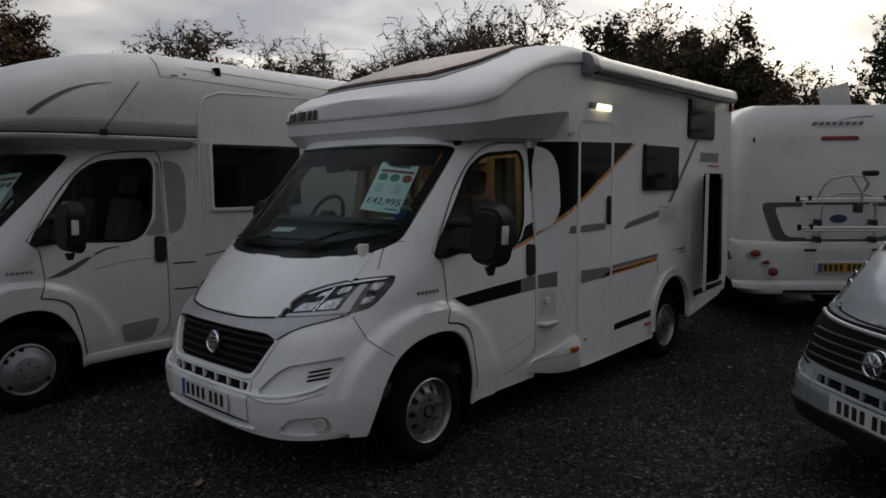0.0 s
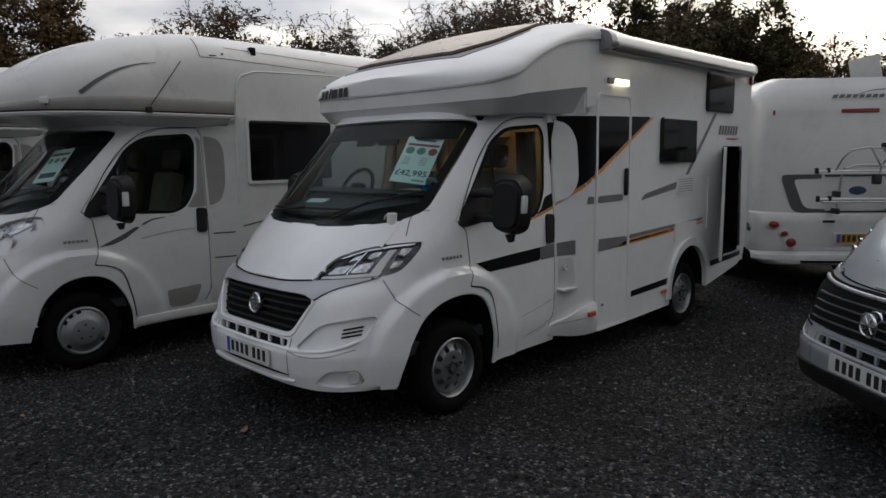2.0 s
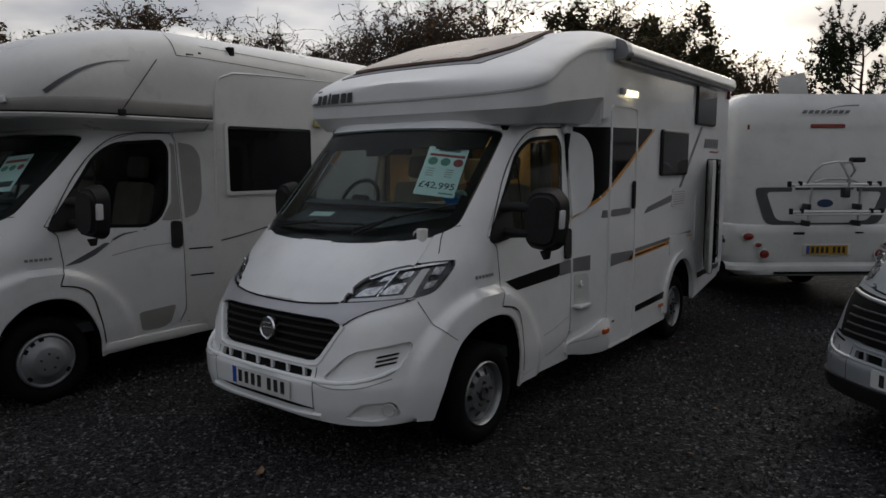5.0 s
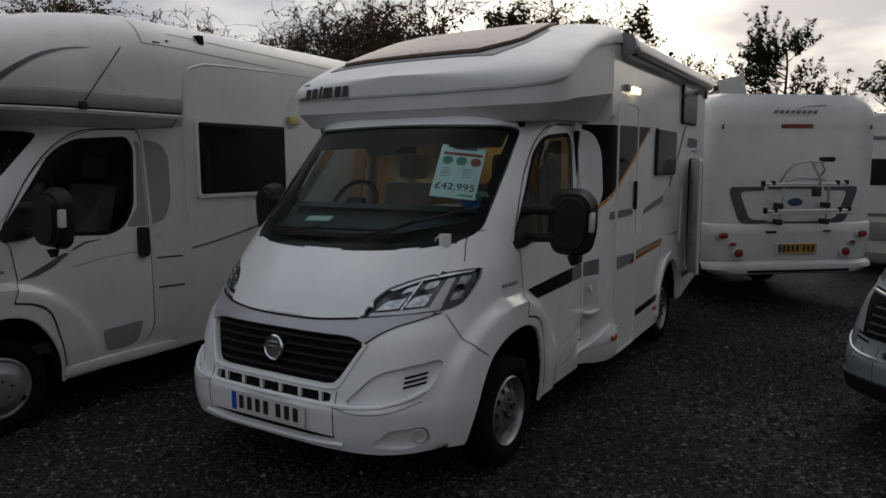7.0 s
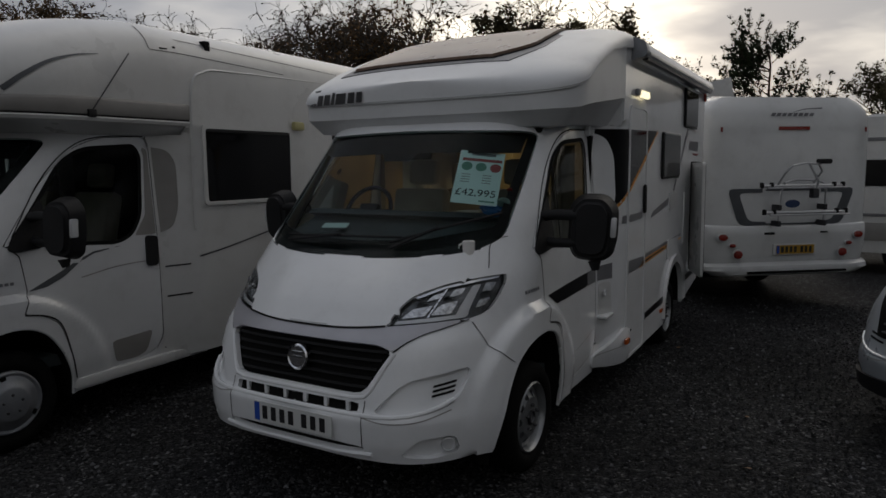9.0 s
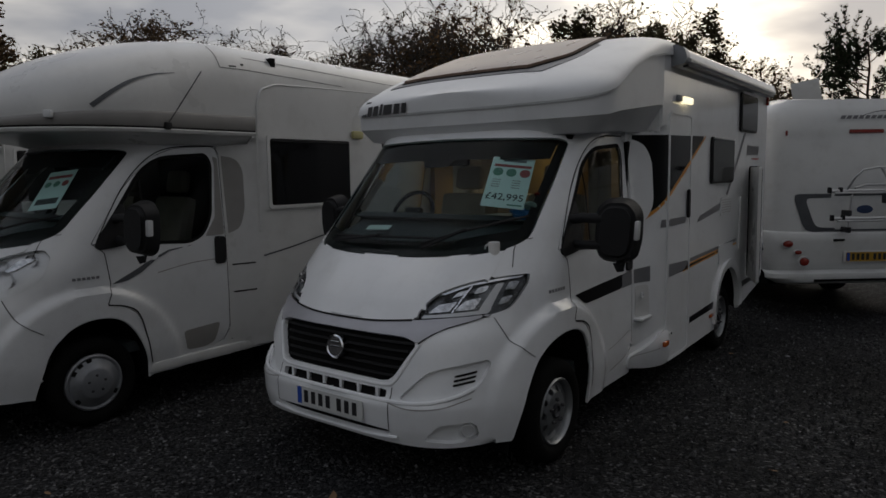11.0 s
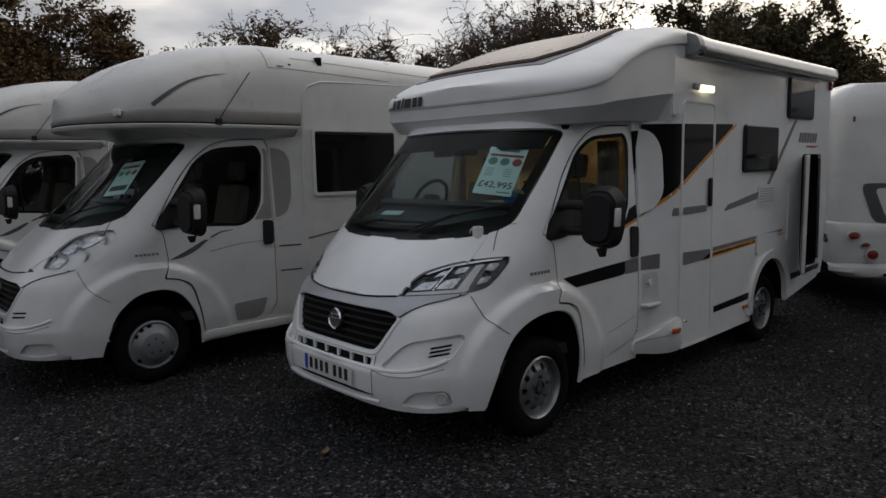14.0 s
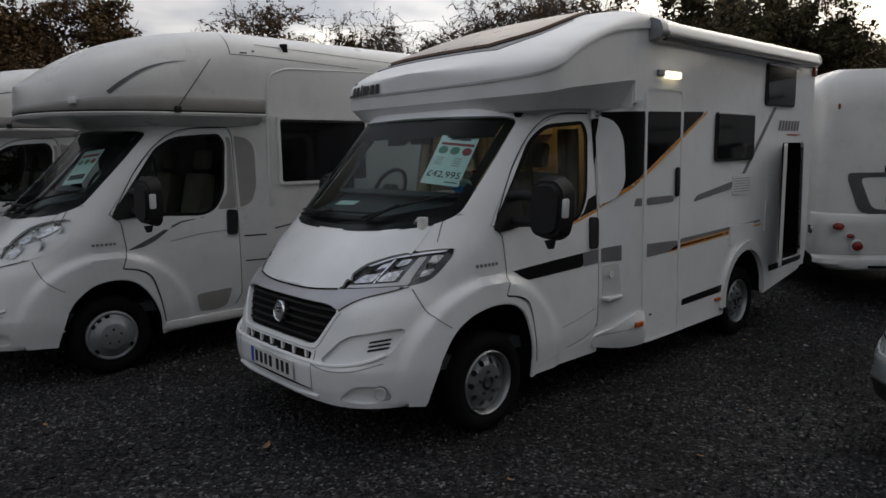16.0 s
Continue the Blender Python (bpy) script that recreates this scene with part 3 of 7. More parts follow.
# ---- wheels ----
def wheel(parent, x, y, style, inward):
    """A wheel with its outer face at x; inward: -1 where the vehicle lies towards -x."""
    t = -inward
    w = new("wheel"); w.parent = parent; w.matrix_local = pose(x, y, 0.335) @ Matrix.Diagonal((t, 1, 1, 1))
    R = 0.335
    bm = lathe(bmesh.new(), [(0.205, -0.03), (0.225, 0.0), (0.26, 0.012), (0.30, 0.006), (0.322, -0.012), (R, -0.04), (R, -0.17), (0.322, -0.195), (0.26, -0.21), (0.205, -0.18)], 56)
    part("tyre", bm, RUBBER, w)
    if style == "steel":
        rim = part("rim", lathe(bmesh.new(), [(0.208, -0.025), (0.214, -0.004), (0.206, 0.004), (0.198, -0.004), (0.192, -0.03), (0.186, -0.06), (0.178, -0.062)], 48), STEEL, w)
        holes = [[(0.138 * math.cos(a) + 0.021 * math.cos(b), 0.138 * math.sin(a) + 0.021 * math.sin(b)) for b in np.linspace(0, 2 * math.pi, 11)[:-1]] for a in np.linspace(0, 2 * math.pi, 11)[:-1]]
        disc = plate(arc(0, 0, 0.184, 0.184, 0, 360 * 47 / 48, 47), -0.05, -0.042, "x", holes)
        for v in disc.verts:  # dished face
            r = math.hypot(v.co.y, v.co.z)
            v.co.x += 0.035 * float(step01(0.175, 0.10, r))
        part("disc", disc, STEEL, w)
        part("hub_cap", lathe(bmesh.new(), [(0.05, -0.03), (0.048, -0.004), (0.036, 0.002), (0.03, -0.012), (0.0, -0.012)], 24), DARK_METAL, w)
        for k in range(5):
            a = k * 2 * math.pi / 5 + 0.3
            part("wheel_nut", lathe(bmesh.new(), [(0.011, -0.01), (0.011, 0.006), (0.006, 0.012), (0, 0.012)], 6, pose(0, 0.075 * math.cos(a), 0.075 * math.sin(a))), DARK_METAL, w)
        part("brake_drum", lathe(bmesh.new(), [(0.17, -0.10), (0.17, -0.075), (0, -0.075)], 24), UNDER, w)
    else:
        part("wheel_cover", lathe(bmesh.new(), [(0.212, -0.02), (0.21, 0.006), (0.198, 0.014), (0.18, 0.006), (0.165, 0.016), (0.13, 0.030), (0.118, 0.044), (0.10, 0.050), (0.0, 0.052)], 48), COVER, w)
        for k in range(5):
            a = k * 2 * math.pi / 5 + 0.3
            part("cover_nut", lathe(bmesh.new(), [(0.010, 0.03), (0.010, 0.056), (0.006, 0.060), (0, 0.060)], 8, pose(0, 0.062 * math.cos(a), 0.062 * math.sin(a))), DARK_METAL, w)
        for a0 in (95, 118, 140, 215, 320):
            q = arc(0, 0, 0.188, 0.188, a0, a0 + 12, 4) + arc(0, 0, 0.158, 0.158, a0 + 12, a0, 4)
            part("cover_slot", plate(q, 0.008, 0.0175, "x"), GAP, w)
    return w


# ---- the van cab, shared by three vehicles ----
CAB = Cab()
DOOR_WINDOW = rounded([(0.10, 1.36), (0.30, 1.62), (0.50, 1.90), (0.66, 2.00), (1.08, 2.03), (1.12, 1.95), (1.07, 1.50), (0.98, 1.36), (0.86, 1.31)], [0.02, 0.3, 0.15, 0.12, 0.05, 0.1, 0.12, 0.12, 0.1])
DOOR = rounded([(0.06, 1.36), (0.145, 1.29), (0.172, 1.05), (0.115, 0.905), (0.25, 0.872), (0.352, 0.795), (0.41, 0.59), (0.445, 0.40), (0.46, 0.335), (0.70, 0.37), (0.94, 0.39), (1.12, 0.43), (1.185, 0.54), (1.205, 2.02), (1.17, 2.10), (0.80, 2.085), (0.58, 2.0), (0.35, 1.77)],
               [0.0, 0.03, 0.02, 0.02, 0.06, 0.08, 0.1, 0.04, 0.02, 0.05, 0.05, 0.06, 0.05, 0.05, 0.08, 0.1, 0.15, 0.1])
ARCH = rounded([(-0.545, 0.10), (-0.54, 0.31), (-0.495, 0.47), (-0.445, 0.59), (-0.39, 0.68), (-0.325, 0.76), (-0.20, 0.835), (-0.05, 0.866), (0.10, 0.864), (0.20, 0.84), (0.285, 0.78), (0.34, 0.70), (0.375, 0.61), (0.405, 0.50), (0.42, 0.40), (0.418, 0.30), (0.418, 0.10)], [0] + [0.08] * 15 + [0], 3)
SCREEN_POLY = rounded([(-0.87, 1.435), (-0.78, 1.375), (-0.45, 1.338), (0, 1.328), (0.45, 1.338), (0.78, 1.375), (0.87, 1.435), (0.86, 1.75), (0.845, 2.05), (0.78, 2.07), (0, 2.09), (-0.78, 2.07), (-0.845, 2.05), (-0.86, 1.75)], [0.05, 0.1, 0.2, 0.2, 0.2, 0.1, 0.05, 0.1, 0.03, 0.05, 0.2, 0.05, 0.03, 0.1])
SCREEN_HALF = [p for p in SCREEN_POLY if p[0] >= -0.001] + [(-0.3, 2.09), (-0.3, 1.328)]
BONNET = [(-0.2, 0.982), (0.0, 0.982), (0.25, 0.987), (0.49, 1.006), (0.56, 1.085), (0.645, 1.155), (0.78, 1.205), (0.79, 1.28), (0.79, 1.375), (0.60, 1.343), (0.3, 1.325), (0, 1.318), (-0.2, 1.318)]
LIGHT_NEW = rounded([(0.490, 1.010), (0.516, 1.080), (0.565, 1.150), (0.71, 1.212), (0.84, 1.236), (0.924, 1.242), (0.934, 1.198), (0.924, 1.124), (0.905, 1.058), (0.845, 1.032), (0.704, 1.024)], [0.01, 0.05, 0.06, 0.1, 0.08, 0.01, 0.03, 0.05, 0.03, 0.05, 0.1])
LIGHT_OLD = rounded([(0.625, 1.045), (0.615, 1.131), (0.657, 1.275), (0.778, 1.326), (0.865, 1.344), (0.918, 1.275), (0.936, 1.156), (0.921, 1.074), (0.854, 1.030), (0.74, 1.028)], [0.02, 0.05, 0.07, 0.06, 0.02, 0.05, 0.06, 0.04, 0.05, 0.05])
ARCH_OLD = rounded([(-0.45, 0.10), (-0.435, 0.27), (-0.41, 0.38), (-0.37, 0.49), (-0.335, 0.59), (-0.285, 0.675), (-0.165, 0.778), (-0.06, 0.815), (0.05, 0.825), (0.15, 0.81), (0.235, 0.77), (0.30, 0.70), (0.355, 0.615), (0.40, 0.51), (0.425, 0.41), (0.425, 0.30), (0.425, 0.10)], [0] + [0.08] * 15 + [0], 3)
GRILLE = rounded([(-0.572, 0.893), (-0.45, 0.68), (0.45, 0.68), (0.572, 0.893), (0.49, 0.924), (-0.49, 0.924)], [0.01, 0.05, 0.05, 0.01, 0.05, 0.05])
GRILLE_HALF = [(-0.2, 0.924), (-0.2, 0.68)] + [p for p in GRILLE if p[0] > 0]


def seat(parent, x, y, z, mat):
    s = new("cab_seat"); s.parent = parent; s.matrix_local = pose(x, y, z)
    part("cushion", boxed((-0.24, -0.25, -0.08), (0.24, 0.25, 0.08), 0.05), mat, s)
    part("backrest", boxed((-0.24, -0.07, 0), (0.24, 0.07, 0.62), 0.05, pose(0, 0.24, 0.06, -12)), mat, s)
    part("headrest", boxed((-0.13, -0.05, 0), (0.13, 0.05, 0.2), 0.045, pose(0, 0.38, 0.70, -10)), mat, s)


def number_plate(parent, m, yellow=False, size=(0.52, 0.11), band=True):
    """A plate whose characters are plain bars; it faces -y."""
    w, h = size
    p = new("number_plate"); p.parent = parent; p.matrix_local = m
    p["label"] = "yellow number plate with dark bars" if yellow else ("white number plate with dark bars" + (" and a blue end" if band else ""))
    part("plate_sheet", plate(rect(-w / 2, -h / 2, w / 2, h / 2, 0.012), 0, -0.006, "y"), PLATE_Y if yellow else PLATE_W, p)
    if band:
        part("plate_band", plate(rect(-w / 2 + 0.004, -h / 2 + 0.006, -w / 2 + 0.042, h / 2 - 0.006), -0.0062, -0.0075, "y"), BLUE, p)
    u = -w / 2 + 0.064
    for k in range(7):
        part("plate_bar", plate(rect(u, -0.038, u + 0.036, 0.038, 0.003), -0.0062, -0.0078, "y"), INK, p)
        u += 0.0605 * w / 0.53 + (0.03 if k == 3 else 0)


def bars(name, parent, proj, shape, u0, v0, u1, v1, n, mat, label="", slant=0.0, mirror=False, offset=0.003):
    """Lettering drawn as plain upright bars."""
    w = (u1 - u0) / n
    lv, lf = [], []
    fn = surface_of(shape, proj)
    for i in range(n):
        a, b = u0 + i * w, u0 + (i + 0.74) * w
        q = [(a, v0), (b, v0), (b + slant, v1), (a + slant, v1)]
        pts = [fn(*p) + np.array([0, -offset, offset * 0.3] if proj == "front" else [offset, 0, 0]) for p in q]
        lf.append(tuple(range(len(lv), len(lv) + 4)))
        lv += pts
    return raw(name, lv, lf, mat, parent, label, smooth=False)


def van_cab(root, paint, style, wheels="steel", bar_mat=None, yend=1.21, interior=True):
    old = style == "old"
    light = LIGHT_OLD if old else LIGHT_NEW
    bar_mat = bar_mat or paint
    T = 0.05
    arch = ARCH_OLD if old else ARCH
    G = CAB.grid(0.25, 2.2, yend)
    bump_top = [(-0.3, 0.335), (0.5, 0.335), (0.8, 0.325), (1.2, 0.312), (1.2, 1.03), (0.845, 1.030), (0.773, 1.000), (0.687, 0.969), (0.628, 0.934), (0.576, 0.890), (0.50, 0.912), (-0.3, 0.912)]
    split = [(-2, 0.0), (-0.36, 0.0), (-0.36, 0.62), (-0.335, 0.765), (-0.457, 0.858), (-0.52, 1.03), (-2, 1.03)]   # bumper ends ahead of this line, seen from the side
    vent = rounded([(0.52, 0.60), (0.66, 0.752), (0.893, 0.80), (0.903, 0.77), (0.880, 0.65), (0.74, 0.588), (0.60, 0.575)], [0.02, 0.06, 0.02, 0.02, 0.04, 0.06, 0.04])
    fogp = rounded([(0.66, 0.372), (0.75, 0.466), (0.88, 0.468), (0.890, 0.372), (0.80, 0.352)], 0.025)
    slot = rounded([(-0.2, 0.586), (0.435, 0.590), (0.435, 0.636), (-0.2, 0.633)], [0, 0.01, 0.01, 0])
    lowslot = rounded([(-0.2, 0.372), (0.30, 0.374), (0.475, 0.386), (0.475, 0.414), (0.30, 0.420), (-0.2, 0.420)], [0, 0.05, 0.01, 0.01, 0.05, 0])
    # bumper
    V, F = cut_grid(G, CAB, [("front", bump_top, True), ("side", split, True), ("front", GRILLE_HALF, False), ("side", arch, False), *([] if old else [("front", vent, False)]), ("front", fogp, False), ("front", slot, False), ("front", lowslot, False)], T)
    bumper = skin("bumper", V, F, paint, root, lip=0.03)
    if not old:
        patch("vent_recess", CAB, "front", rounded([(0.49, 0.585), (0.645, 0.77), (0.90, 0.815), (0.915, 0.77), (0.892, 0.64), (0.745, 0.573), (0.58, 0.562)], 0.02), paint, bumper, offset=-0.026, mirror=True)
        for k in range(3):
            patch("vent_slit", CAB, "front", rounded([(0.785, 0.668 + 0.024 * k), (0.868, 0.684 + 0.024 * k), (0.868, 0.696 + 0.024 * k), (0.785, 0.680 + 0.024 * k)], 0.004), GAP, bumper, cell=0.01, offset=-0.022, lip=0.002, mirror=True)
    for k in range(2 if old else 0):
        patch("vent_slit", CAB, "front", rounded([(0.56, 0.655 + 0.032 * k), (0.70, 0.668 + 0.032 * k), (0.70, 0.682 + 0.032 * k), (0.56, 0.669 + 0.032 * k)], 0.004), GAP, bumper, cell=0.01, offset=0.002, lip=0.002, mirror=True)
    patch("lamp_recess", CAB, "front", rounded([(0.64, 0.355), (0.745, 0.48), (0.892, 0.482), (0.902, 0.358), (0.80, 0.337)], 0.02), paint, bumper, offset=-0.028, mirror=True)
    for sx in (() if old else (1, -1)):
        p = CAB.front(0.845, 0.418)
        f = part("fog_lamp", lathe(bmesh.new(), [(0.040, 0.0), (0.039, -0.012), (0.033, -0.014), (0.030, -0.006), (0.0, -0.006)], 24, pose(sx * p[0], p[1] + 0.028, p[2], 0, 0, 90 + sx * 38)), REFLECTOR, bumper, "round clear fog lamp")
    # black sheets stand in for the shade inside the bumper slots
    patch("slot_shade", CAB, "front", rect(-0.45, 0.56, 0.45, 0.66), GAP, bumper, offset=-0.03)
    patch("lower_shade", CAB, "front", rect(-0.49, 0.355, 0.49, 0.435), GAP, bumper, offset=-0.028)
    for x in (-0.36, -0.216, -0.072, 0.072, 0.216, 0.36):
        p = CAB.front(x, 0.61)
        part("slot_rib", boxed((x - 0.011, p[1] + 0.010, 0.582), (x + 0.011, p[1] + 0.03, 0.634), 0.003), paint, bumper)
    patch("lower_bar", CAB, "front", rect(-0.46, 0.393, 0.46, 0.400), paint, bumper, offset=-0.006)
    def ridge(name, pts, r, inset):
        q = [CAB.front(u, v) + np.array([0, inset, 0]) for u, v in pts]
        part(name, tube(bmesh.new(), q, r, 8), paint, bumper)
    # raised edges pressed into the bumper
    for sx in (1, -1):
        ridge("grille_surround", [(sx * u, v) for u, v in ((0.585, 0.886), (0.555, 0.83), (0.52, 0.76), (0.487, 0.695), (0.46, 0.664), (0.40, 0.655))], 0.012, 0.005)
        ridge("bumper_ledge", [(sx * u, v) for u, v in ((0.45, 0.577), (0.52, 0.574), (0.62, 0.577), (0.70, 0.585), (0.77, 0.602), (0.82, 0.622), (0.86, 0.65))], 0.014, 0.005)
    ridge("grille_surround", [(u, 0.655) for u in np.linspace(-0.40, 0.40, 9)], 0.012, 0.005)
    ridge("slot_ledge", [(u, 0.574) for u in np.linspace(-0.45, 0.45, 9)], 0.012, 0.006)
    ridge("lower_lip", [(u, 0.362 + 0.05 * max(0, abs(u) - 0.3)) for u in np.linspace(-0.52, 0.52, 11)], 0.013, -0.002)
    seam("panel_joint", CAB, "front", [(0.468, 0.648), (0.470, 0.56), (0.470, 0.41)], GAP, bumper, 0.005, 0.002, smooth=False)
    # flat taupe strip paints the shading of the bumper's crease
    seam("bumper_crease_shade", CAB, "front", [(0.46, 0.57), (0.6, 0.55), (0.75, 0.56), (0.86, 0.60)], TAUPE_DECAL, bumper, 0.006)
    # grille
    grille = new("grille"); grille.parent = root
    # near-black backing sheet gives the grille its shaded depth
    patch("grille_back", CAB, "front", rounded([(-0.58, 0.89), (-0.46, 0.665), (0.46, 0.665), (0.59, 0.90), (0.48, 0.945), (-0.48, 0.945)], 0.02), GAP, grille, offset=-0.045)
    for k in range(5):
        z = 0.705 + 0.046 * k
        h = 0.44 + 0.10 * (z - 0.68) / 0.2
        patch("grille_slat", CAB, "front", rect(-h, z, h, z + 0.014), BLACK_PLASTIC, grille, cell=0.03, offset=-0.02, lip=0.02)
    p = CAB.front(0, 0.815)
    part("badge", lathe(bmesh.new(), [(0.072, 0.02), (0.072, -0.010), (0.064, -0.017), (0.058, -0.012)], 32, pose(0, p[1], p[2], 0, 0, 90) @ pose(0, 0, 0, 0, 8)), CHROME, grille, "round chrome badge ring")
    part("badge_face", lathe(bmesh.new(), [(0.060, 0.01), (0.060, -0.008), (0.0, -0.010)], 32, pose(0, p[1], p[2], 0, 0, 90) @ pose(0, 0, 0, 0, 8)), DARK_METAL if old else RED_INK, grille, "plain dark badge face")
    for dz in ((-0.026, 0.0, 0.026) if not old else ()):
        part("badge_bar", boxed((-0.036, p[1] - 0.013, p[2] + dz - 0.008), (0.036, p[1] - 0.0085, p[2] + dz + 0.008), 0.002), CHROME, grille)
    if old:
        for a in range(0, 180, 60):
            part("badge_bar", boxed((-0.055, -0.014, -0.006), (0.055, -0.009, 0.006), 0.002, pose(0, p[1], p[2], 0, a)), CHROME, grille)
    # bar under the bonnet, running out to the headlamps
    barp = [(-0.3, 0.924), (0.42, 0.925), (0.50, 0.921), (0.572, 0.894), (0.628, 0.938), (0.687, 0.972), (0.773, 1.002), (0.843, 1.029), (0.84, 1.034), (0.70, 1.022), (0.49, 1.003), (0.25, 0.984), (-0.3, 0.979)]
    V, F = cut_grid(CAB.grid(0.88, 1.06, yend, cell=0.011), CAB, [("front", barp, True)], 0.03)
    skin("bonnet_bar", V, F, bar_mat, root, "satin grey bar over the grille", offset=0.008, lip=0.02)
    # bonnet
    V, F = cut_grid(G, CAB, [("front", BONNET, True), ("front", light, False)], T)
    skin("bonnet", V, F, paint, root, offset=0.004, lip=0.02)
    # wings, pillars and roof in one pressing
    V, F = cut_grid(G, CAB, [("front", BONNET, False), ("front", light, False), ("front", [(-0.3, 0.9), (0.845, 0.9), (0.845, 1.034), (0.70, 1.024), (0.49, 1.006), (-0.3, 0.982)], False), ("side", arch, False), ("side", split, False), ("side", DOOR, False), ("side", [(-3, 0.285), (3, 0.285), (3, 3), (-3, 3)], True),
                             ("front", SCREEN_HALF, False), ("front", [(-0.3, 0), (0.9, 0), (0.9, 0.95), (-0.3, 0.95)], False)], T)
    skin("body_pressing", V, F, paint, root, lip=0.02)
    patch("scuttle", CAB, "front", [(-0.84, 1.36), (-0.6, 1.315), (-0.3, 1.295), (0, 1.288), (0.3, 1.295), (0.6, 1.315), (0.84, 1.36), (0.84, 1.44), (0.5, 1.38), (0, 1.36), (-0.5, 1.38), (-0.84, 1.44)], BLACK_PLASTIC, root, offset=-0.012)
    # rolled rim of the wheel arch
    rim_line = [p for p in arch if p[1] > 0.305]
    outset = strip_poly(np.array(rim_line), 0.036)[0]
    if np.hypot(outset[len(outset) // 2][0], outset[len(outset) // 2][1] - 0.335) < np.hypot(rim_line[len(rim_line) // 2][0], rim_line[len(rim_line) // 2][1] - 0.335):
        outset = strip_poly(np.array(rim_line), 0.036)[1]
    seam("arch_rim", CAB, "side", [tuple(p) for p in outset], paint, root, 0.038, 0.0055, smooth=False)
    for sx in (1, -1):
        part("arch_bead", tube(bmesh.new(), [CAB.side(u, v) * np.array([sx, 1, 1]) - np.array([sx * 0.006, 0, 0]) for u, v in rim_line], 0.011, 8), paint, root)
    # arch lining and dark inside of the shell
    for sx in (1, -1):
        a = [p for p in arch if p[1] > 0.2]
        n = len(a)
        vs = [(sx * (float(CAB.side(u, max(v, 0.28))[0]) - 0.012), u, v) for u, v in a] + [(sx * 0.45, u, v) for u, v in a]
        raw("arch_liner", vs, [(i, i + 1, n + i + 1, n + i) for i in range(n - 1)] + [tuple(range(n, 2 * n))], UNDER, root)
    part("underbody", boxed((-0.66, -0.66, 0.30), (0.66, -0.55, 0.60), 0.02), UNDER, root)
    # headlamps
    for sx in (1, -1):
        h = new("headlamp"); h.parent = root
        big_l = [((u - 0.72) * 1.03 + 0.72, (v - 1.1) * 1.06 + 1.1) for u, v in light]
        patch("housing", CAB, "front", big_l, REFLECTOR if old else HEAD_DARK, h, offset=-0.03 if old else -0.035, flip=sx < 0)
        patch("lens", CAB, "front", light, LENS, h, offset=0.002, lip=0.02, flip=sx < 0)
        if old:
            for (u, v, r) in ((0.69, 1.12, 0.055), (0.80, 1.15, 0.065), (0.84, 1.27, 0.045), (0.73, 1.24, 0.035)):
                q = CAB.front(u, v)
                part("reflector", lathe(bmesh.new(), [(r, -0.01), (r * 0.8, 0.02), (r * 0.3, 0.045), (0, 0.05)], 20, pose(sx * q[0], q[1] + 0.03, q[2], 0, 0, 90 + sx * 25)), CHROME, h)
            patch("lamp_bowl", CAB, "front", rounded([(0.655, 1.06), (0.73, 1.05), (0.76, 1.11), (0.68, 1.13)], 0.012), LAMP_BRIGHT, h, cell=0.012, offset=-0.020, flip=sx < 0)
            patch("lamp_bowl", CAB, "front", rounded([(0.76, 1.20), (0.82, 1.22), (0.87, 1.30), (0.80, 1.29)], 0.012), LAMP_BRIGHT, h, cell=0.012, offset=-0.020, flip=sx < 0)
            patch("lamp_bowl", CAB, "front", rounded([(0.67, 1.17), (0.74, 1.16), (0.76, 1.21), (0.69, 1.24)], 0.012), LAMP_BRIGHT, h, cell=0.012, offset=-0.020, flip=sx < 0)
        else:
            for (u, v, r) in ((0.625, 1.095, 0.036), (0.735, 1.115, 0.040), (0.872, 1.14, 0.028)):
                q = CAB.front(u, v)
                part("reflector", lathe(bmesh.new(), [(r, -0.018), (r * 0.85, 0.012), (r * 0.4, 0.03), (0, 0.033)], 20, pose(sx * q[0], q[1] + 0.040, q[2], 0, 0, 90 + sx * 25)), CHROME, h)
            patch("light_strip", CAB, "front", [(0.525, 1.022), (0.70, 1.034), (0.835, 1.044), (0.842, 1.064), (0.70, 1.053), (0.535, 1.038)], REFLECTOR, h, cell=0.010, offset=-0.012, flip=sx < 0)
            patch("light_strip", CAB, "front", [(0.792, 1.058), (0.838, 1.060), (0.852, 1.205), (0.822, 1.20)], REFLECTOR, h, cell=0.010, offset=-0.013, flip=sx < 0)
            patch("lamp_bowl", CAB, "front", rounded([(0.545, 1.052), (0.660, 1.064), (0.682, 1.118), (0.590, 1.098)], 0.01), LAMP_BRIGHT, h, cell=0.010, offset=-0.022, flip=sx < 0)
            patch("lamp_bowl", CAB, "front", rounded([(0.682, 1.066), (0.772, 1.070), (0.786, 1.135), (0.716, 1.118)], 0.01), LAMP_BRIGHT, h, cell=0.010, offset=-0.022, flip=sx < 0)
            patch("lamp_bowl", CAB, "front", rounded([(0.640, 1.135), (0.70, 1.150), (0.712, 1.180), (0.665, 1.165)], 0.008), LAMP_BRIGHT, h, cell=0.010, offset=-0.022, flip=sx < 0)
            patch("lamp_bowl", CAB, "front", rounded([(0.736, 1.150), (0.79, 1.165), (0.796, 1.198), (0.752, 1.19)], 0.008), LAMP_BRIGHT, h, cell=0.010, offset=-0.022, flip=sx < 0)
            patch("lamp_bowl", CAB, "front", rounded([(0.862, 1.085), (0.895, 1.095), (0.905, 1.135), (0.868, 1.125)], 0.006), LAMP_BRIGHT, h, cell=0.010, offset=-0.022, flip=sx < 0)
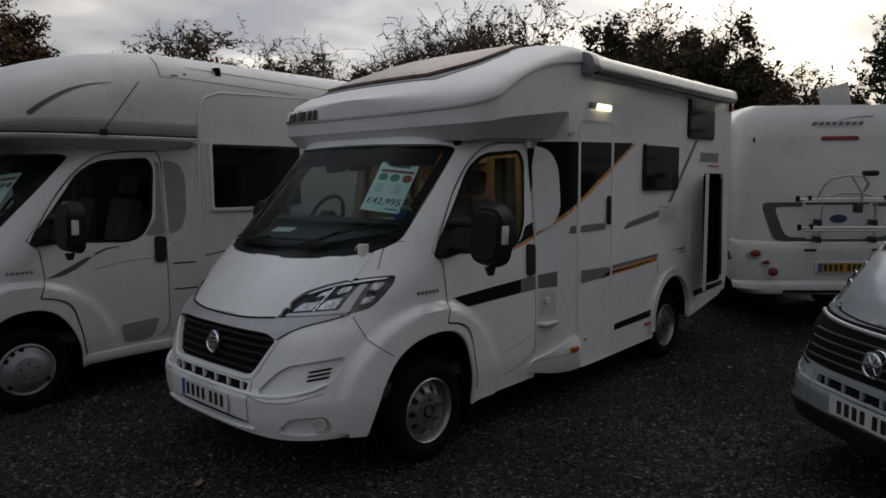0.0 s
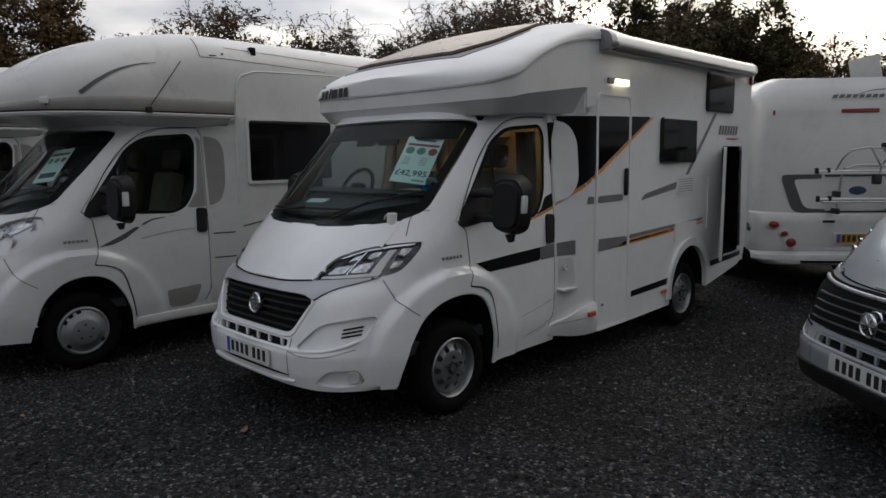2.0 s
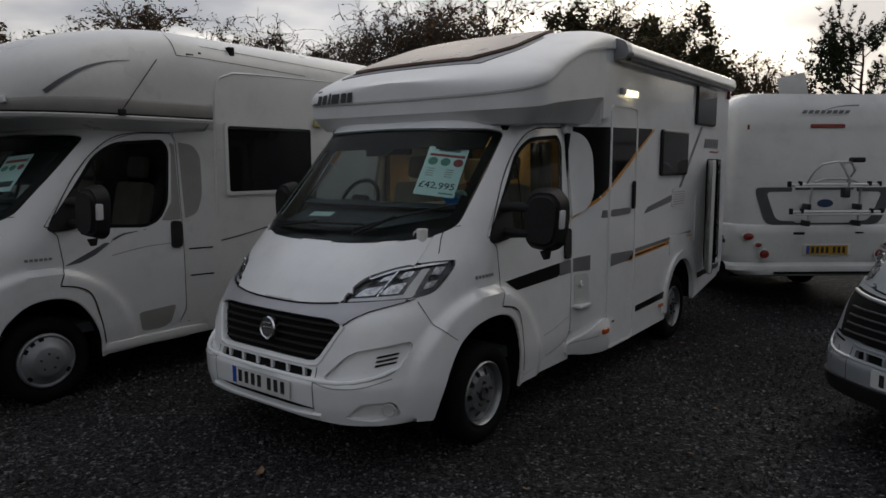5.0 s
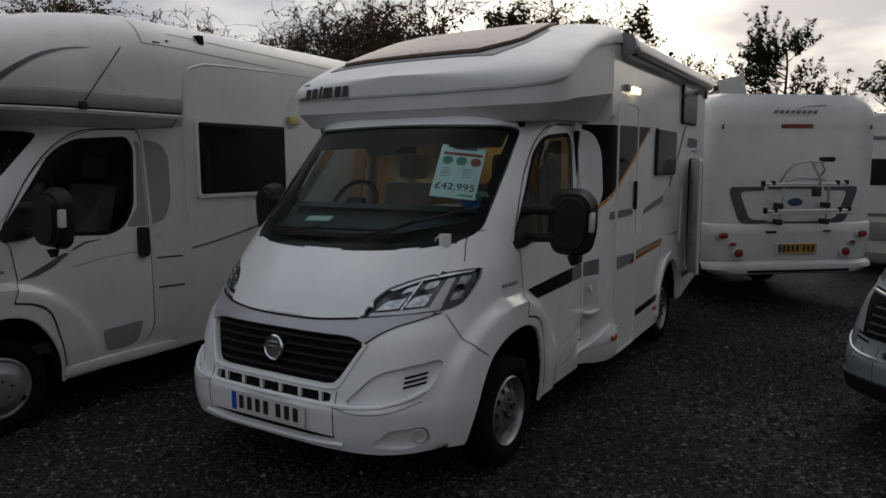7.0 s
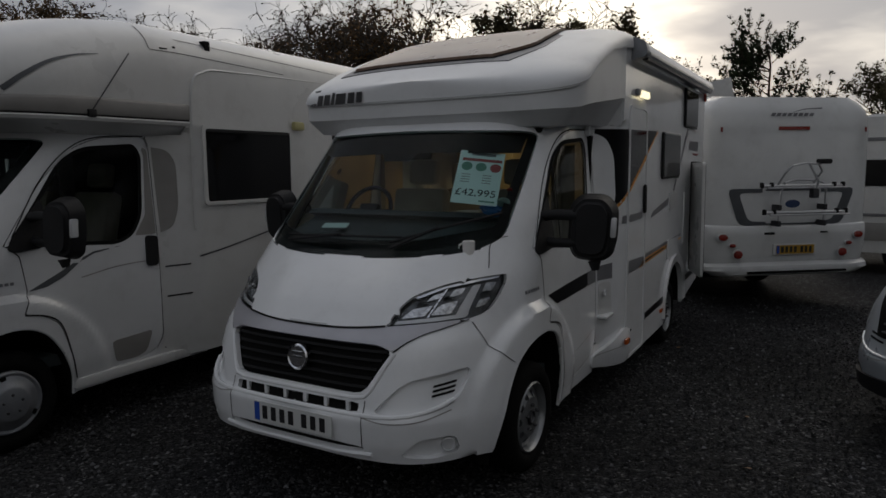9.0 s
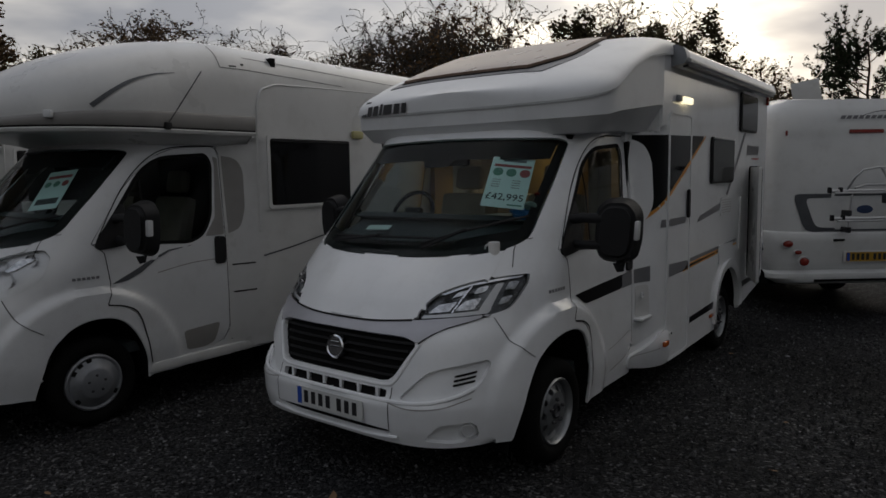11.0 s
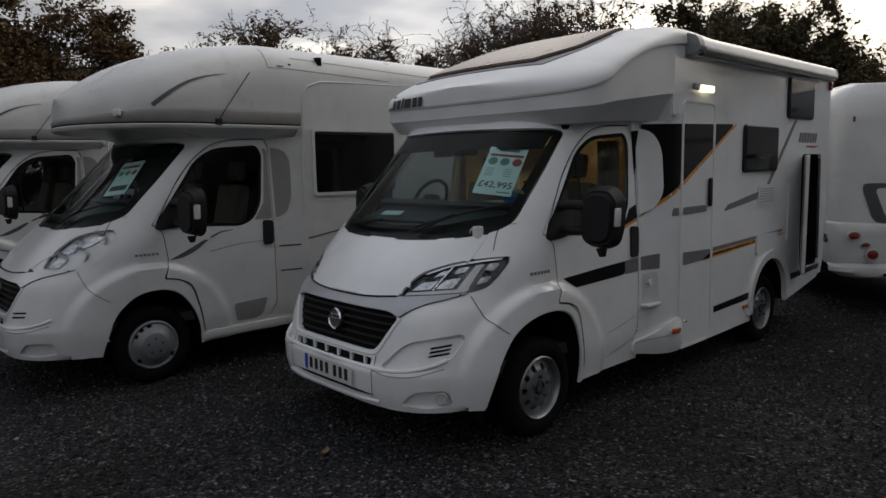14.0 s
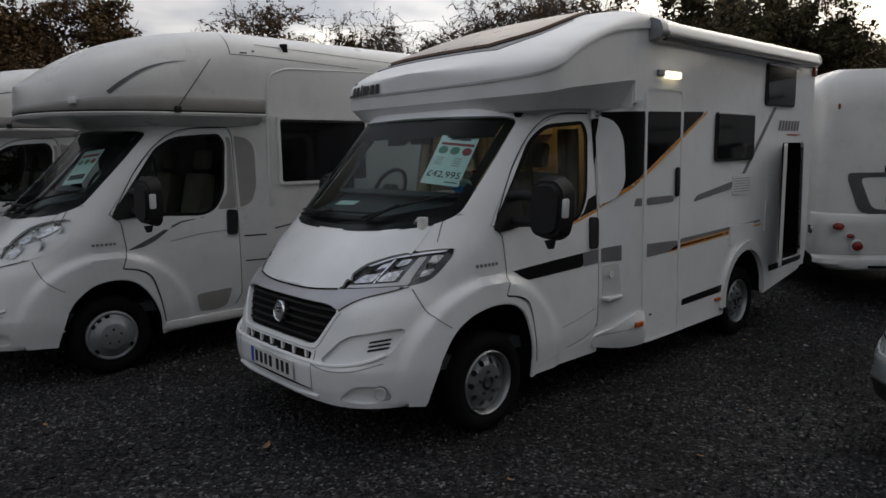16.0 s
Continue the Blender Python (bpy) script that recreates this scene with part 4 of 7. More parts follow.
            patch("lamp_bowl", CAB, "front", rounded([(0.868, 1.165), (0.902, 1.165), (0.908, 1.21), (0.872, 1.212)], 0.006), LAMP_BRIGHT, h, cell=0.010, offset=-0.022, flip=sx < 0)
            patch("lamp_divider", CAB, "front", [(0.672, 1.055), (0.680, 1.055), (0.722, 1.195), (0.712, 1.192)], CHROME, h, cell=0.008, offset=-0.014, flip=sx < 0)
            patch("lamp_rim", CAB, "front", [(0.575, 1.150), (0.71, 1.207), (0.84, 1.231), (0.918, 1.237), (0.90, 1.226), (0.84, 1.219), (0.715, 1.195), (0.60, 1.145)], CHROME, h, cell=0.010, offset=-0.010, flip=sx < 0)
    # doors
    for sx in (1, -1):
        d = new("cab_door"); d.parent = root
        inner = [((u - 0.7) * 0.993 + 0.7, (v - 1.2) * 0.995 + 1.2) for u, v in DOOR]
        P = CAB.grid(0.25, 2.2, 1.26)
        V, F = cut_grid(P, CAB, [("side", inner, True), ("side", DOOR_WINDOW, False)], T)
        if sx < 0:
            V = V * np.array([-1, 1, 1])
        skin("door_skin", V, F, paint, d, offset=0.001, lip=0.02, mirror=False)
        patch("door_glass", CAB, "side", DOOR_WINDOW, SIDE_GLASS, d, offset=-0.008, flip=sx < 0)
        ring = [(u, v) for u, v in DOOR_WINDOW]
        seam("window_seal", CAB, "side", ring + [ring[0]], GAP, d, 0.028, 0.003, mirror=False, smooth=False) if sx > 0 else None
        patch("mirror_foot", CAB, "side", rounded([(0.075, 1.335), (0.20, 1.51), (0.33, 1.66), (0.36, 1.40), (0.30, 1.33), (0.12, 1.31)], 0.02), BLACK_PLASTIC, d, offset=0.012, lip=0.02, flip=sx < 0)
        seam("glass_divider", CAB, "side", [(0.49, 1.34), (0.475, 1.88)], GAP, d, 0.018, 0.001, mirror=False) if sx > 0 else None
        hb = plate(rounded([(1.075, 1.10), (1.175, 1.10), (1.19, 1.33), (1.085, 1.34)], 0.035), 0, 0.022, "x")
        for v in hb.verts:
            v.co.x = sx * (v.co.x + float(CAB.side(v.co.y, v.co.z)[0]) - 0.004)
        part("door_handle", hb, BLACK_PLASTIC, d)
        # the tall two-part mirror on its arm
        mm = new("door_mirror"); mm.parent = d
        x0 = float(CAB.side(0.25, 1.45)[0])
        place = Matrix.Diagonal((sx, 1, 1, 1)) @ pose(x0 + 0.172, 0.20, 1.31, 0, 3, 10)
        part("mirror_arm", tube(bmesh.new(), [Vector((sx * (x0 - 0.03), 0.26, 1.535)), Vector((sx * (x0 + 0.08), 0.25, 1.55)), Vector((sx * (x0 + 0.22), 0.26, 1.545))], 0.034, 10), BLACK_PLASTIC, mm)
        part("mirror_arm", tube(bmesh.new(), [Vector((sx * (x0 - 0.03), 0.26, 1.385)), Vector((sx * (x0 + 0.08), 0.25, 1.375)), Vector((sx * (x0 + 0.22), 0.26, 1.38))], 0.030, 10), BLACK_PLASTIC, mm)
        shell = plate(rounded([(0.035, -0.035), (0.17, -0.045), (0.235, 0.0), (0.255, 0.12), (0.250, 0.30), (0.19, 0.375), (0.06, 0.370), (0.0, 0.30), (0.0, 0.06)], [0.05, 0.06, 0.07, 0.05, 0.09, 0.07, 0.07, 0.06, 0.06], 5), 0.0, 0.125, "y")
        bmesh.ops.transform(shell, matrix=Matrix.Translation((-0.03, 0, 0)) @ Matrix.Diagonal((1.18, 1, 1, 1)), verts=shell.verts)
        for v in shell.verts:    # the back of the shell is drawn in all round
            if v.co.y < 0.06:
                v.co.x, v.co.z = 0.13 + (v.co.x - 0.13) * 0.80, 0.165 + (v.co.z - 0.165) * 0.86
        bmesh.ops.bevel(shell, geom=[e for e in shell.edges if abs(e.verts[0].co.y - e.verts[1].co.y) < 0.001 and e.verts[0].co.y < 0.06 and len(e.link_faces) == 2 and e.calc_face_angle(0) > 0.5], offset=0.03, segments=3, affect="EDGES")
        bmesh.ops.transform(shell, matrix=place, verts=shell.verts)
        part("mirror_head", shell, BLACK_PLASTIC, mm)
        part("mirror_foot", tube(bmesh.new(), [place @ Vector((0.15, 0.05, -0.03)), place @ Vector((0.16, 0.05, -0.085))], [0.04, 0.022], 10), BLACK_PLASTIC, mm)
        part("mirror_glass", plate(rounded([(0.04, 0.03), (0.21, 0.03), (0.215, 0.30), (0.05, 0.31)], 0.03), 0.1255, 0.128, "y"), CHROME, mm).matrix_local = place
        part("indicator", boxed((0.232, 0.02, 0.12), (0.264, 0.07, 0.24), 0.012, place), REFLECTOR, mm, "clear indicator lens")
    # windscreen, black border and wipers
    ws = patch("windscreen", CAB, "front", SCREEN_POLY, SCREEN, root, offset=-0.006, lip=0.004, cell=0.03)
    # drawn deeper than the border: its lower part paints the shaded headlining and visors
    top = [(-0.80, 2.045), (0, 2.078), (0.80, 2.045), (0.80, 1.935), (0.3, 1.945), (0.14, 1.945), (0.10, 1.895), (-0.10, 1.895), (-0.14, 1.945), (-0.3, 1.94), (-0.62, 1.93), (-0.74, 1.955), (-0.80, 2.0)]
    patch("screen_band", CAB, "front", top, GAP, root, offset=-0.014, lip=0.002)
    for sx in (1, -1):
        side_b = [(0.862, 1.46), (0.845, 2.05), (0.805, 2.05), (0.82, 1.46)]
        patch("screen_band", CAB, "front", side_b, GAP, root, offset=-0.014, lip=0.002, flip=sx < 0)
    low_b = [(-0.86, 1.42), (-0.45, 1.33), (0, 1.32), (0.45, 1.33), (0.86, 1.42), (0.85, 1.51), (0.45, 1.435), (0, 1.42), (-0.45, 1.435), (-0.85, 1.51)]
    patch("screen_band", CAB, "front", low_b, GAP, root, offset=-0.014, lip=0.002)
    for (x0, x1, z0, z1) in ((0.30, 0.84, 1.395, 1.555), (-0.50, 0.37, 1.41, 1.425)):
        q = [CAB.front(x0 + (x1 - x0) * t, z0 + (z1 - z0) * t) + np.array([0, -0.035, 0.02]) for t in np.linspace(0, 1, 6)]
        part("wiper", tube(bmesh.new(), q, 0.008, 6), BLACK_PLASTIC, root)
        part("wiper", tube(bmesh.new(), [CAB.front(x0 + 0.02, z0 - 0.03) + np.array([0, -0.03, 0.02]), CAB.front((x0 + x1) / 2, (z0 + z1) / 2) + np.array([0, -0.05, 0.03])], 0.01, 6), BLACK_PLASTIC, root)
    seam("wing_seam", CAB, "side", [(-0.515, 1.015), (-0.495, 0.94), (-0.457, 0.858), (-0.39, 0.80), (-0.335, 0.765)], GAP, root, 0.005)
    seam("door_gap", CAB, "side", [(0.085, 1.345), (0.145, 1.285), (0.172, 1.05), (0.113, 0.907)], GAP, root, 0.007, smooth=False)
    seam("door_gap", CAB, "side", [(0.113, 0.905), (0.25, 0.874), (0.35, 0.797), (0.41, 0.59), (0.445, 0.39)], GAP, root, 0.011, 0.007)
    seam("door_gap", CAB, "side", [(0.12, 1.41), (0.35, 1.77), (0.58, 2.0), (0.80, 2.085), (1.17, 2.10)], GAP, root, 0.008)
    seam("door_gap", CAB, "side", [(1.203, 2.0), (1.195, 1.3), (1.185, 0.54), (1.12, 0.43)], GAP, root, 0.004, smooth=False)
    seam("bonnet_gap", CAB, "front", [(-0.49, 1.004), (-0.25, 0.984), (0, 0.979), (0.25, 0.984), (0.49, 1.004)], GAP, root, 0.009, 0.012, False)
    seam("bar_gap", CAB, "front", [(0.576, 0.890), (0.628, 0.935), (0.687, 0.970), (0.773, 1.000), (0.845, 1.030)], GAP, root, 0.006, 0.006)
    seam("pillar_seam", CAB, "side", [(-0.30, 1.28), (-0.20, 1.42), (-0.10, 1.44)], GAP, root, 0.004)
    bars("wing_lettering", root, "side", CAB, -0.10, 1.105, 0.10, 1.125, 6, GREY_DECAL, "small grey lettering drawn as bars")
    wheel(root, 1.0, 0, wheels, -1)
    wheel(root, -1.0, 0, wheels, 1)
    part("sill", boxed((-0.90, 0.50, 0.28), (0.90, 1.3, 0.37), 0.03), UNDER, root)
    part("cab_floor", boxed((-0.92, -0.45, 0.48), (0.92, 1.6, 0.56), 0.0), DASH, root)
    part("firewall", boxed((-0.72, -0.42, 0.5), (0.72, -0.36, 1.25), 0.0), DASH, root)
    # dashboard, wheel and seats (driver on the vehicle's right, -x)
    db = plate(rounded([(-0.40, 1.20), (-0.31, 1.40), (-0.06, 1.475), (0.08, 1.555), (0.19, 1.555), (0.22, 1.20), (0.10, 0.75), (-0.36, 0.75)], 0.05), -0.76, 0.76, "x")
    for v in db.verts:
        if abs(v.co.x) > 0.5 and v.co.y < 0:
            v.co.y += 0.14
    part("dashboard", db, DASH, root)
    st = new("steering_wheel"); st.parent = root; st.matrix_local = pose(-0.42, 0.31, 1.53, 62)
    ring = [(0.19 * math.cos(a), 0.19 * math.sin(a), 0) for a in np.linspace(0, 2 * math.pi, 29)]
    part("wheel_rim", tube(bmesh.new(), ring, 0.016, 8, cap=False), BLACK_PLASTIC, st)
    part("wheel_boss", boxed((-0.08, -0.06, -0.03), (0.08, 0.06, 0.02), 0.02), BLACK_PLASTIC, st)
    for a in (0, 180, 270):
        part("wheel_spoke", boxed((0.05, -0.02, -0.012), (0.185, 0.02, 0.0), 0.004, pose(0, 0, 0, 0, 0, a)), BLACK_PLASTIC, st)
    for x in (-0.43, 0.43):
        seat(root, x, 0.72, 1.0, SEAT)
    mi = part("interior_mirror", boxed((-0.12, -0.02, -0.035), (0.12, 0.01, 0.035), 0.015, pose(0, 0.32, 1.93)), BLACK_PLASTIC, root)


# ---- the white low-profile motorhome ----
home = thing("motorhome", "white low-profile motorhome with black, grey and orange side graphics, for sale", "motorhome", pose(0, 0, 0))
van_cab(home, WHITE, "new", "steel", GREY_BAR)
number_plate(home, pose(0.024, float(CAB.front(0.27, 0.49)[1]) - 0.012, 0.498), size=(0.555, 0.116))
HW = 1.118


def flank(w):
    """The side wall, running forward into the line of the cab door."""
    def fn(y, z):
        c = CAB.side(np.full(np.shape(z), 1.2), np.clip(z, 0.3, 2.15))[..., 0]
        return c + (w - c) * np.maximum(step01(1.17, 1.60, y), step01(2.12, 2.17, z))
    return fn


WALL = Flat(flank(HW))

# roof cap over the cab
PLAN_Y0, PLAN_Y1, PLAN_W = 0.22, 0.66, 1.135
cap_top = smooth_table([(0.2, 2.40), (0.30, 2.44), (0.45, 2.52), (0.62, 2.59), (1.0, 2.715), (1.30, 2.825), (1.52, 2.902), (1.75, 2.898), (2.3, 2.84), (5.2, 2.80)], 0.06)
cap_low = smooth_table([(0.2, 2.275), (0.42, 2.325), (0.60, 2.39), (0.78, 2.51), (1.1, 2.64), (1.5, 2.715), (1.7, 2.73), (5.2, 2.73)], 0.06)


def cap_width(y):
    q = np.clip((PLAN_Y1 - y) / (PLAN_Y1 - PLAN_Y0), 0, 1)
    return PLAN_W * (1 - q ** 3) ** (1 / 3)


def cap_shell(ys, width, low, top, expo, n=26):
    rows = []
    for y in ys:
        w, z0, z1, e = float(width(y)), float(low(y)), float(top(y)), float(expo(y))
        ph = np.linspace(0, math.pi / 2, n)
        rows.append(np.stack([w * np.cos(ph) ** (2 / e), np.full(n, y), z0 + (z1 - z0) * np.sin(ph) ** (2 / e)], -1))
    R = np.array(rows)
    full = np.concatenate([R, (R * np.array([-1, 1, 1]))[:, ::-1][:, 1:]], axis=1)
    m, k, _ = full.shape
    F = [(i * k + j, i * k + j + 1, (i + 1) * k + j + 1, (i + 1) * k + j) for i in range(m - 1) for j in range(k - 1)]
    return full.reshape(-1, 3), F, k, m


ys = np.concatenate([PLAN_Y0 + (PLAN_Y1 - PLAN_Y0) * (1 - np.cos(np.linspace(0, math.pi / 2, 22))) * 0.999 + 0.0004, np.linspace(0.70, 2.3, 40), np.linspace(2.5, 4.93, 10)])
V, F, k, m = cap_shell(ys, cap_width, cap_low, cap_top, smooth_table([(0, 2.6), (0.8, 2.9), (1.5, 4.0), (5, 7.0)], 0.1))
V = np.concatenate([V, V[-k:] * np.array([0.97, 1, 1]) + np.array([0, 0.03, -0.02])])
F += [tuple(range(k - 1, -1, -1))]
F += [((m - 1) * k + j, (m - 1) * k + j + 1, m * k + j + 1, m * k + j) for j in range(k - 1)] + [tuple(range(m * k, (m + 1) * k))]
cap = raw("roof_cap", V, F, GELCOAT_CAP, home)
# the band below the crease and the undercut above the windscreen
xs = np.concatenate([PLAN_W * np.sin(np.linspace(0, math.pi / 2, 40)) ** (2 / 3), np.full(26, PLAN_W)])
py = np.concatenate([PLAN_Y1 - (PLAN_Y1 - PLAN_Y0) * np.cos(np.linspace(0, math.pi / 2, 40)) ** (2 / 3), np.linspace(PLAN_Y1, 1.47, 27)[1:]])
pl = np.stack([xs, py], -1)
tg = np.gradient(pl, axis=0); tg /= np.linalg.norm(tg, axis=1, keepdims=True)
nr = np.stack([tg[:, 1], -tg[:, 0]], -1)
zc = cap_low(py)
zu = np.interp(py, [0.22, 0.5, 0.66, 1.4], [2.185, 2.215, 2.245, 2.335])
zl = np.interp(py, [0.22, 0.5, 1.0, 1.47], [2.095, 2.105, 2.13, 2.13])
back = np.interp(py, [0.22, 0.5, 0.8, 1.47], [0.10, 0.13, 0.15, 0.15])
bands = [(0.004, zc + 0.012), (-0.012, zc - 0.002), (-0.016, zu), (-0.024, zu - 0.008)]
rows = [np.column_stack([pl + nr * o, z]) for o, z in bands] + [np.column_stack([pl - nr * back[:, None], zl])] + [np.column_stack([pl - nr * (back + 0.12)[:, None], zl - 0.01])]
R = np.array(rows)
full = np.concatenate([(R * np.array([-1, 1, 1]))[:, ::-1][:, :-1], R], axis=1)
kk = full.shape[1]
raw("cap_band", full.reshape(-1, 3), [(i * kk + j, i * kk + j + 1, (i + 1) * kk + j + 1, (i + 1) * kk + j) for i in range(len(bands) + 1) for j in range(kk - 1)], GELCOAT_CAP, home)
# skylight
zt = lambda x, y: float(cap_low(y)) + (float(cap_top(y)) - float(cap_low(y))) * (1 - min(abs(x) / float(cap_width(y)), 1) ** 2.9) ** (1 / 2.9)
def roof_sheet(name, x0, x1, y0, y1, lift, mat, label="", n=16, bow=0.0, corner=0.0):
    vs, fs = [], []
    for i in range(n + 1):
        for j in range(n + 1):
            y = y0 + (y1 - y0) * i / n
            cut = corner * max(0.0, 1 - i / n / 0.38) ** 1.6
            xa, xb = x0 + cut * 0.4, x1 - cut
            x = xa + (xb - xa) * j / n
            vs.append((x, y, zt(x, y) + lift + bow * (1 - abs(2 * j / n - 1) ** 4) * math.sin(math.pi * (i / n) ** 0.75)))
    fs = [(i * (n + 1) + j, i * (n + 1) + j + 1, (i + 1) * (n + 1) + j + 1, (i + 1) * (n + 1) + j) for i in range(n) for j in range(n)]
    k0 = len(vs)
    rim = [j for j in range(n + 1)] + [(i + 1) * (n + 1) + n for i in range(n)] + [n * (n + 1) + n - 1 - j for j in range(n)] + [(n - 1 - i) * (n + 1) for i in range(n - 1)]
    vs += [(vs[r][0], vs[r][1], vs[r][2] - max(lift, 0.01) - 0.03) for r in rim]
    fs += [(rim[(i + 1) % len(rim)], rim[i], k0 + i, k0 + (i + 1) % len(rim)) for i in range(len(rim))]
    return raw(name, vs, fs, mat, home, label)
roof_sheet("skylight_surround", -0.84, 0.70, 0.52, 1.60, 0.006, GREY_DECAL, "grey recess round the skylight", corner=0.10)
roof_sheet("skylight_gap", -0.80, 0.632, 0.585, 1.55, 0.012, GAP, bow=0.010, corner=0.17)
roof_sheet("skylight", -0.79, 0.62, 0.60, 1.54, 0.032, BRONZE, "bronze tinted roof skylight", bow=0.012, corner=0.18)

# side walls
arch_r = [(3.02, 0.20), (3.02, 0.38)] + [(3.44 + 0.42 * math.cos(radians(a)), 0.42 + 0.44 * math.sin(radians(a))) for a in range(170, 8, -8)] + [(3.86, 0.38), (3.86, 0.20)]
side_out = [(1.138, 0.36), (1.58, 0.37), (1.63, 0.285), (2.2, 0.285), (3.02, 0.295)] + arch_r[1:-1] + [(3.87, 0.36), (4.74, 0.50), (4.90, 0.60), (4.93, 0.75), (4.93, 2.74), (1.46, 2.74), (1.46, 2.14), (1.178, 2.12), (1.209, 2.03), (1.19, 0.56)]
ENTRY = rounded([(1.625, 0.30), (2.165, 0.30), (2.145, 2.295), (1.61, 2.295)], [0.06, 0.06, 0.07, 0.07])
GARAGE = rounded([(4.20, 0.66), (4.80, 0.66), (4.73, 1.87), (4.17, 1.87)], 0.05)
P = WALL.side(*np.meshgrid(np.arange(1.117, 4.98, 0.03), np.arange(0.2, 2.8, 0.03)))
V, F = cut_grid(P, WALL, [("side", side_out, True), ("side", ENTRY, False), ("side", GARAGE, False)], 0.07)
skin("side_wall", V, F, GELCOAT, home, lip=0.03, mirror=False)
V, F = cut_grid(P, WALL, [("side", side_out, True)], 0.07)
skin("side_wall", V * np.array([-1, 1, 1]), F[:, ::-1], GELCOAT, home, lip=0.03, mirror=False)
part("rear_wall", boxed((-1.10, 4.90, 0.52), (1.10, 4.96, 2.80), 0.02), GELCOAT, home)
part("floor_pan", boxed((-0.9, 1.25, 0.42), (0.9, 3.0, 0.52), 0.0), UNDER, home)
part("floor_pan", boxed((-1.06, 3.88, 0.52), (1.06, 4.9, 0.60), 0.0), UNDER, home)
for sx in (1, -1):
    a = arch_r[1:-1]; n = len(a)
    raw("rear_arch_liner", [(sx * 1.09, u, v) for u, v in a] + [(sx * 0.55, u, v) for u, v in a], [(i, i + 1, n + i + 1, n + i) for i in range(n - 1)] + [tuple(range(n, 2 * n))], UNDER, home)
    wheel(home, sx * 1.055, 3.45, "steel", -sx)
arch_line = [(2.985, 0.36)] + [(3.44 + 0.455 * math.cos(radians(a)), 0.42 + 0.475 * math.sin(radians(a))) for a in range(172, 5, -8)] + [(3.89, 0.40)]
q = np.array(arch_line)
A, B = strip_poly(q, 0.085)
n = len(q)
raw("arch_moulding", [(HW + 0.03, *p) for p in A] + [(HW + 0.02, *p) for p in B] + [(HW - 0.01, *p) for p in A] + [(HW - 0.03, *p) for p in B],
    [(i, i + 1, n + i + 1, n + i) for i in range(n - 1)] + [(i + 1, i, 2 * n + i, 2 * n + i + 1) for i in range(n - 1)] + [(n + i, n + i + 1, 3 * n + i + 1, 3 * n + i) for i in range(n - 1)], GELCOAT, home)

for sx in (1, -1):
    part("wheel_well", boxed((min(sx * 0.5, sx * 0.56), 2.95, 0.34), (max(sx * 0.5, sx * 0.56), 3.95, 0.95), 0.0), UNDER, home)
    part("wheel_well", boxed((min(sx * 0.5, sx * 1.07), 3.865, 0.38), (max(sx * 0.5, sx * 1.07), 3.95, 0.95), 0.0), UNDER, home)
    part("wheel_well", boxed((min(sx * 0.5, sx * 1.07), 2.93, 0.34), (max(sx * 0.5, sx * 1.07), 3.01, 0.95), 0.0), UNDER, home)

# entrance door
ed = new("entrance_door"); ed.parent = home
part("door_leaf", plate([((u - 1.88) * 0.975 + 1.88, (v - 1.3) * 0.992 + 1.3) for u, v in ENTRY], HW - 0.03, HW + 0.006), GELCOAT, ed)
oa, ob_ = strip_poly(np.array(ENTRY + ENTRY[:1]), 0.022)
n = len(oa)
raw("door_frame", [(HW + 0.012, *p) for p in oa] + [(HW + 0.012, *p) for p in ob_] + [(HW - 0.01, *p) for p in oa] + [(HW - 0.01, *p) for p in ob_],
    [(i, i + 1, n + i + 1, n + i) for i in range(n - 1)] + [(i + 1, i, 2 * n + i, 2 * n + i + 1) for i in range(n - 1)] + [(n + i, n + i + 1, 3 * n + i + 1, 3 * n + i) for i in range(n - 1)], GELCOAT, ed)
part("door_handle", boxed((HW + 0.006, 2.055, 1.44), (HW + 0.035, 2.105, 1.68), 0.02), BLACK_PLASTIC, ed)
part("door_lock", boxed((HW + 0.005, 1.70, 0.505), (HW + 0.02, 1.74, 0.525), 0.006), CHROME, ed)
EXT = Flat(lambda y, z: HW + 0.007 + 0 * np.asarray(y))
patch("door_window", EXT, "side", [(1.635, 1.665), (2.125, 1.925), (2.125, 2.125), (1.635, 2.115)], TINTED, ed, cell=0.04, offset=0.002)
patch("door_stripe", EXT, "side", [(1.635, 1.635), (2.13, 1.895), (2.13, 1.925), (1.635, 1.662)], ORANGE_DECAL, ed, cell=0.02, offset=0.006, lip=0.004)

# graphics
def decal(name, poly, mat, shape=WALL, off=0.003, cell=0.03, parent=home):
    return patch(name, shape, "side", poly, mat, parent, cell=cell, offset=off, lip=0.0015)


decal("black_graphic", [(1.22, 1.425), (1.31, 1.47), (1.46, 1.55), (1.60, 1.645), (1.60, 2.115), (1.22, 2.11)], BLACK_DECAL)
decal("black_graphic", [(2.18, 1.945), (2.54, 2.135), (2.18, 2.128)], BLACK_DECAL)
decal("orange_line", [(1.22, 1.395), (1.31, 1.44), (1.46, 1.52), (1.60, 1.612), (1.60, 1.643), (1.46, 1.548), (1.31, 1.468), (1.22, 1.42)], ORANGE_DECAL, cell=0.02)
decal("orange_line", [(2.18, 1.915), (2.57, 2.122), (2.56, 2.145), (2.18, 1.942)], ORANGE_DECAL, cell=0.02)
decal("orange_line", [(0.80, 1.285), (1.0, 1.325), (1.19, 1.375), (1.19, 1.395), (1.0, 1.345), (0.80, 1.297)], ORANGE_DECAL, CAB, cell=0.012, off=0.004)
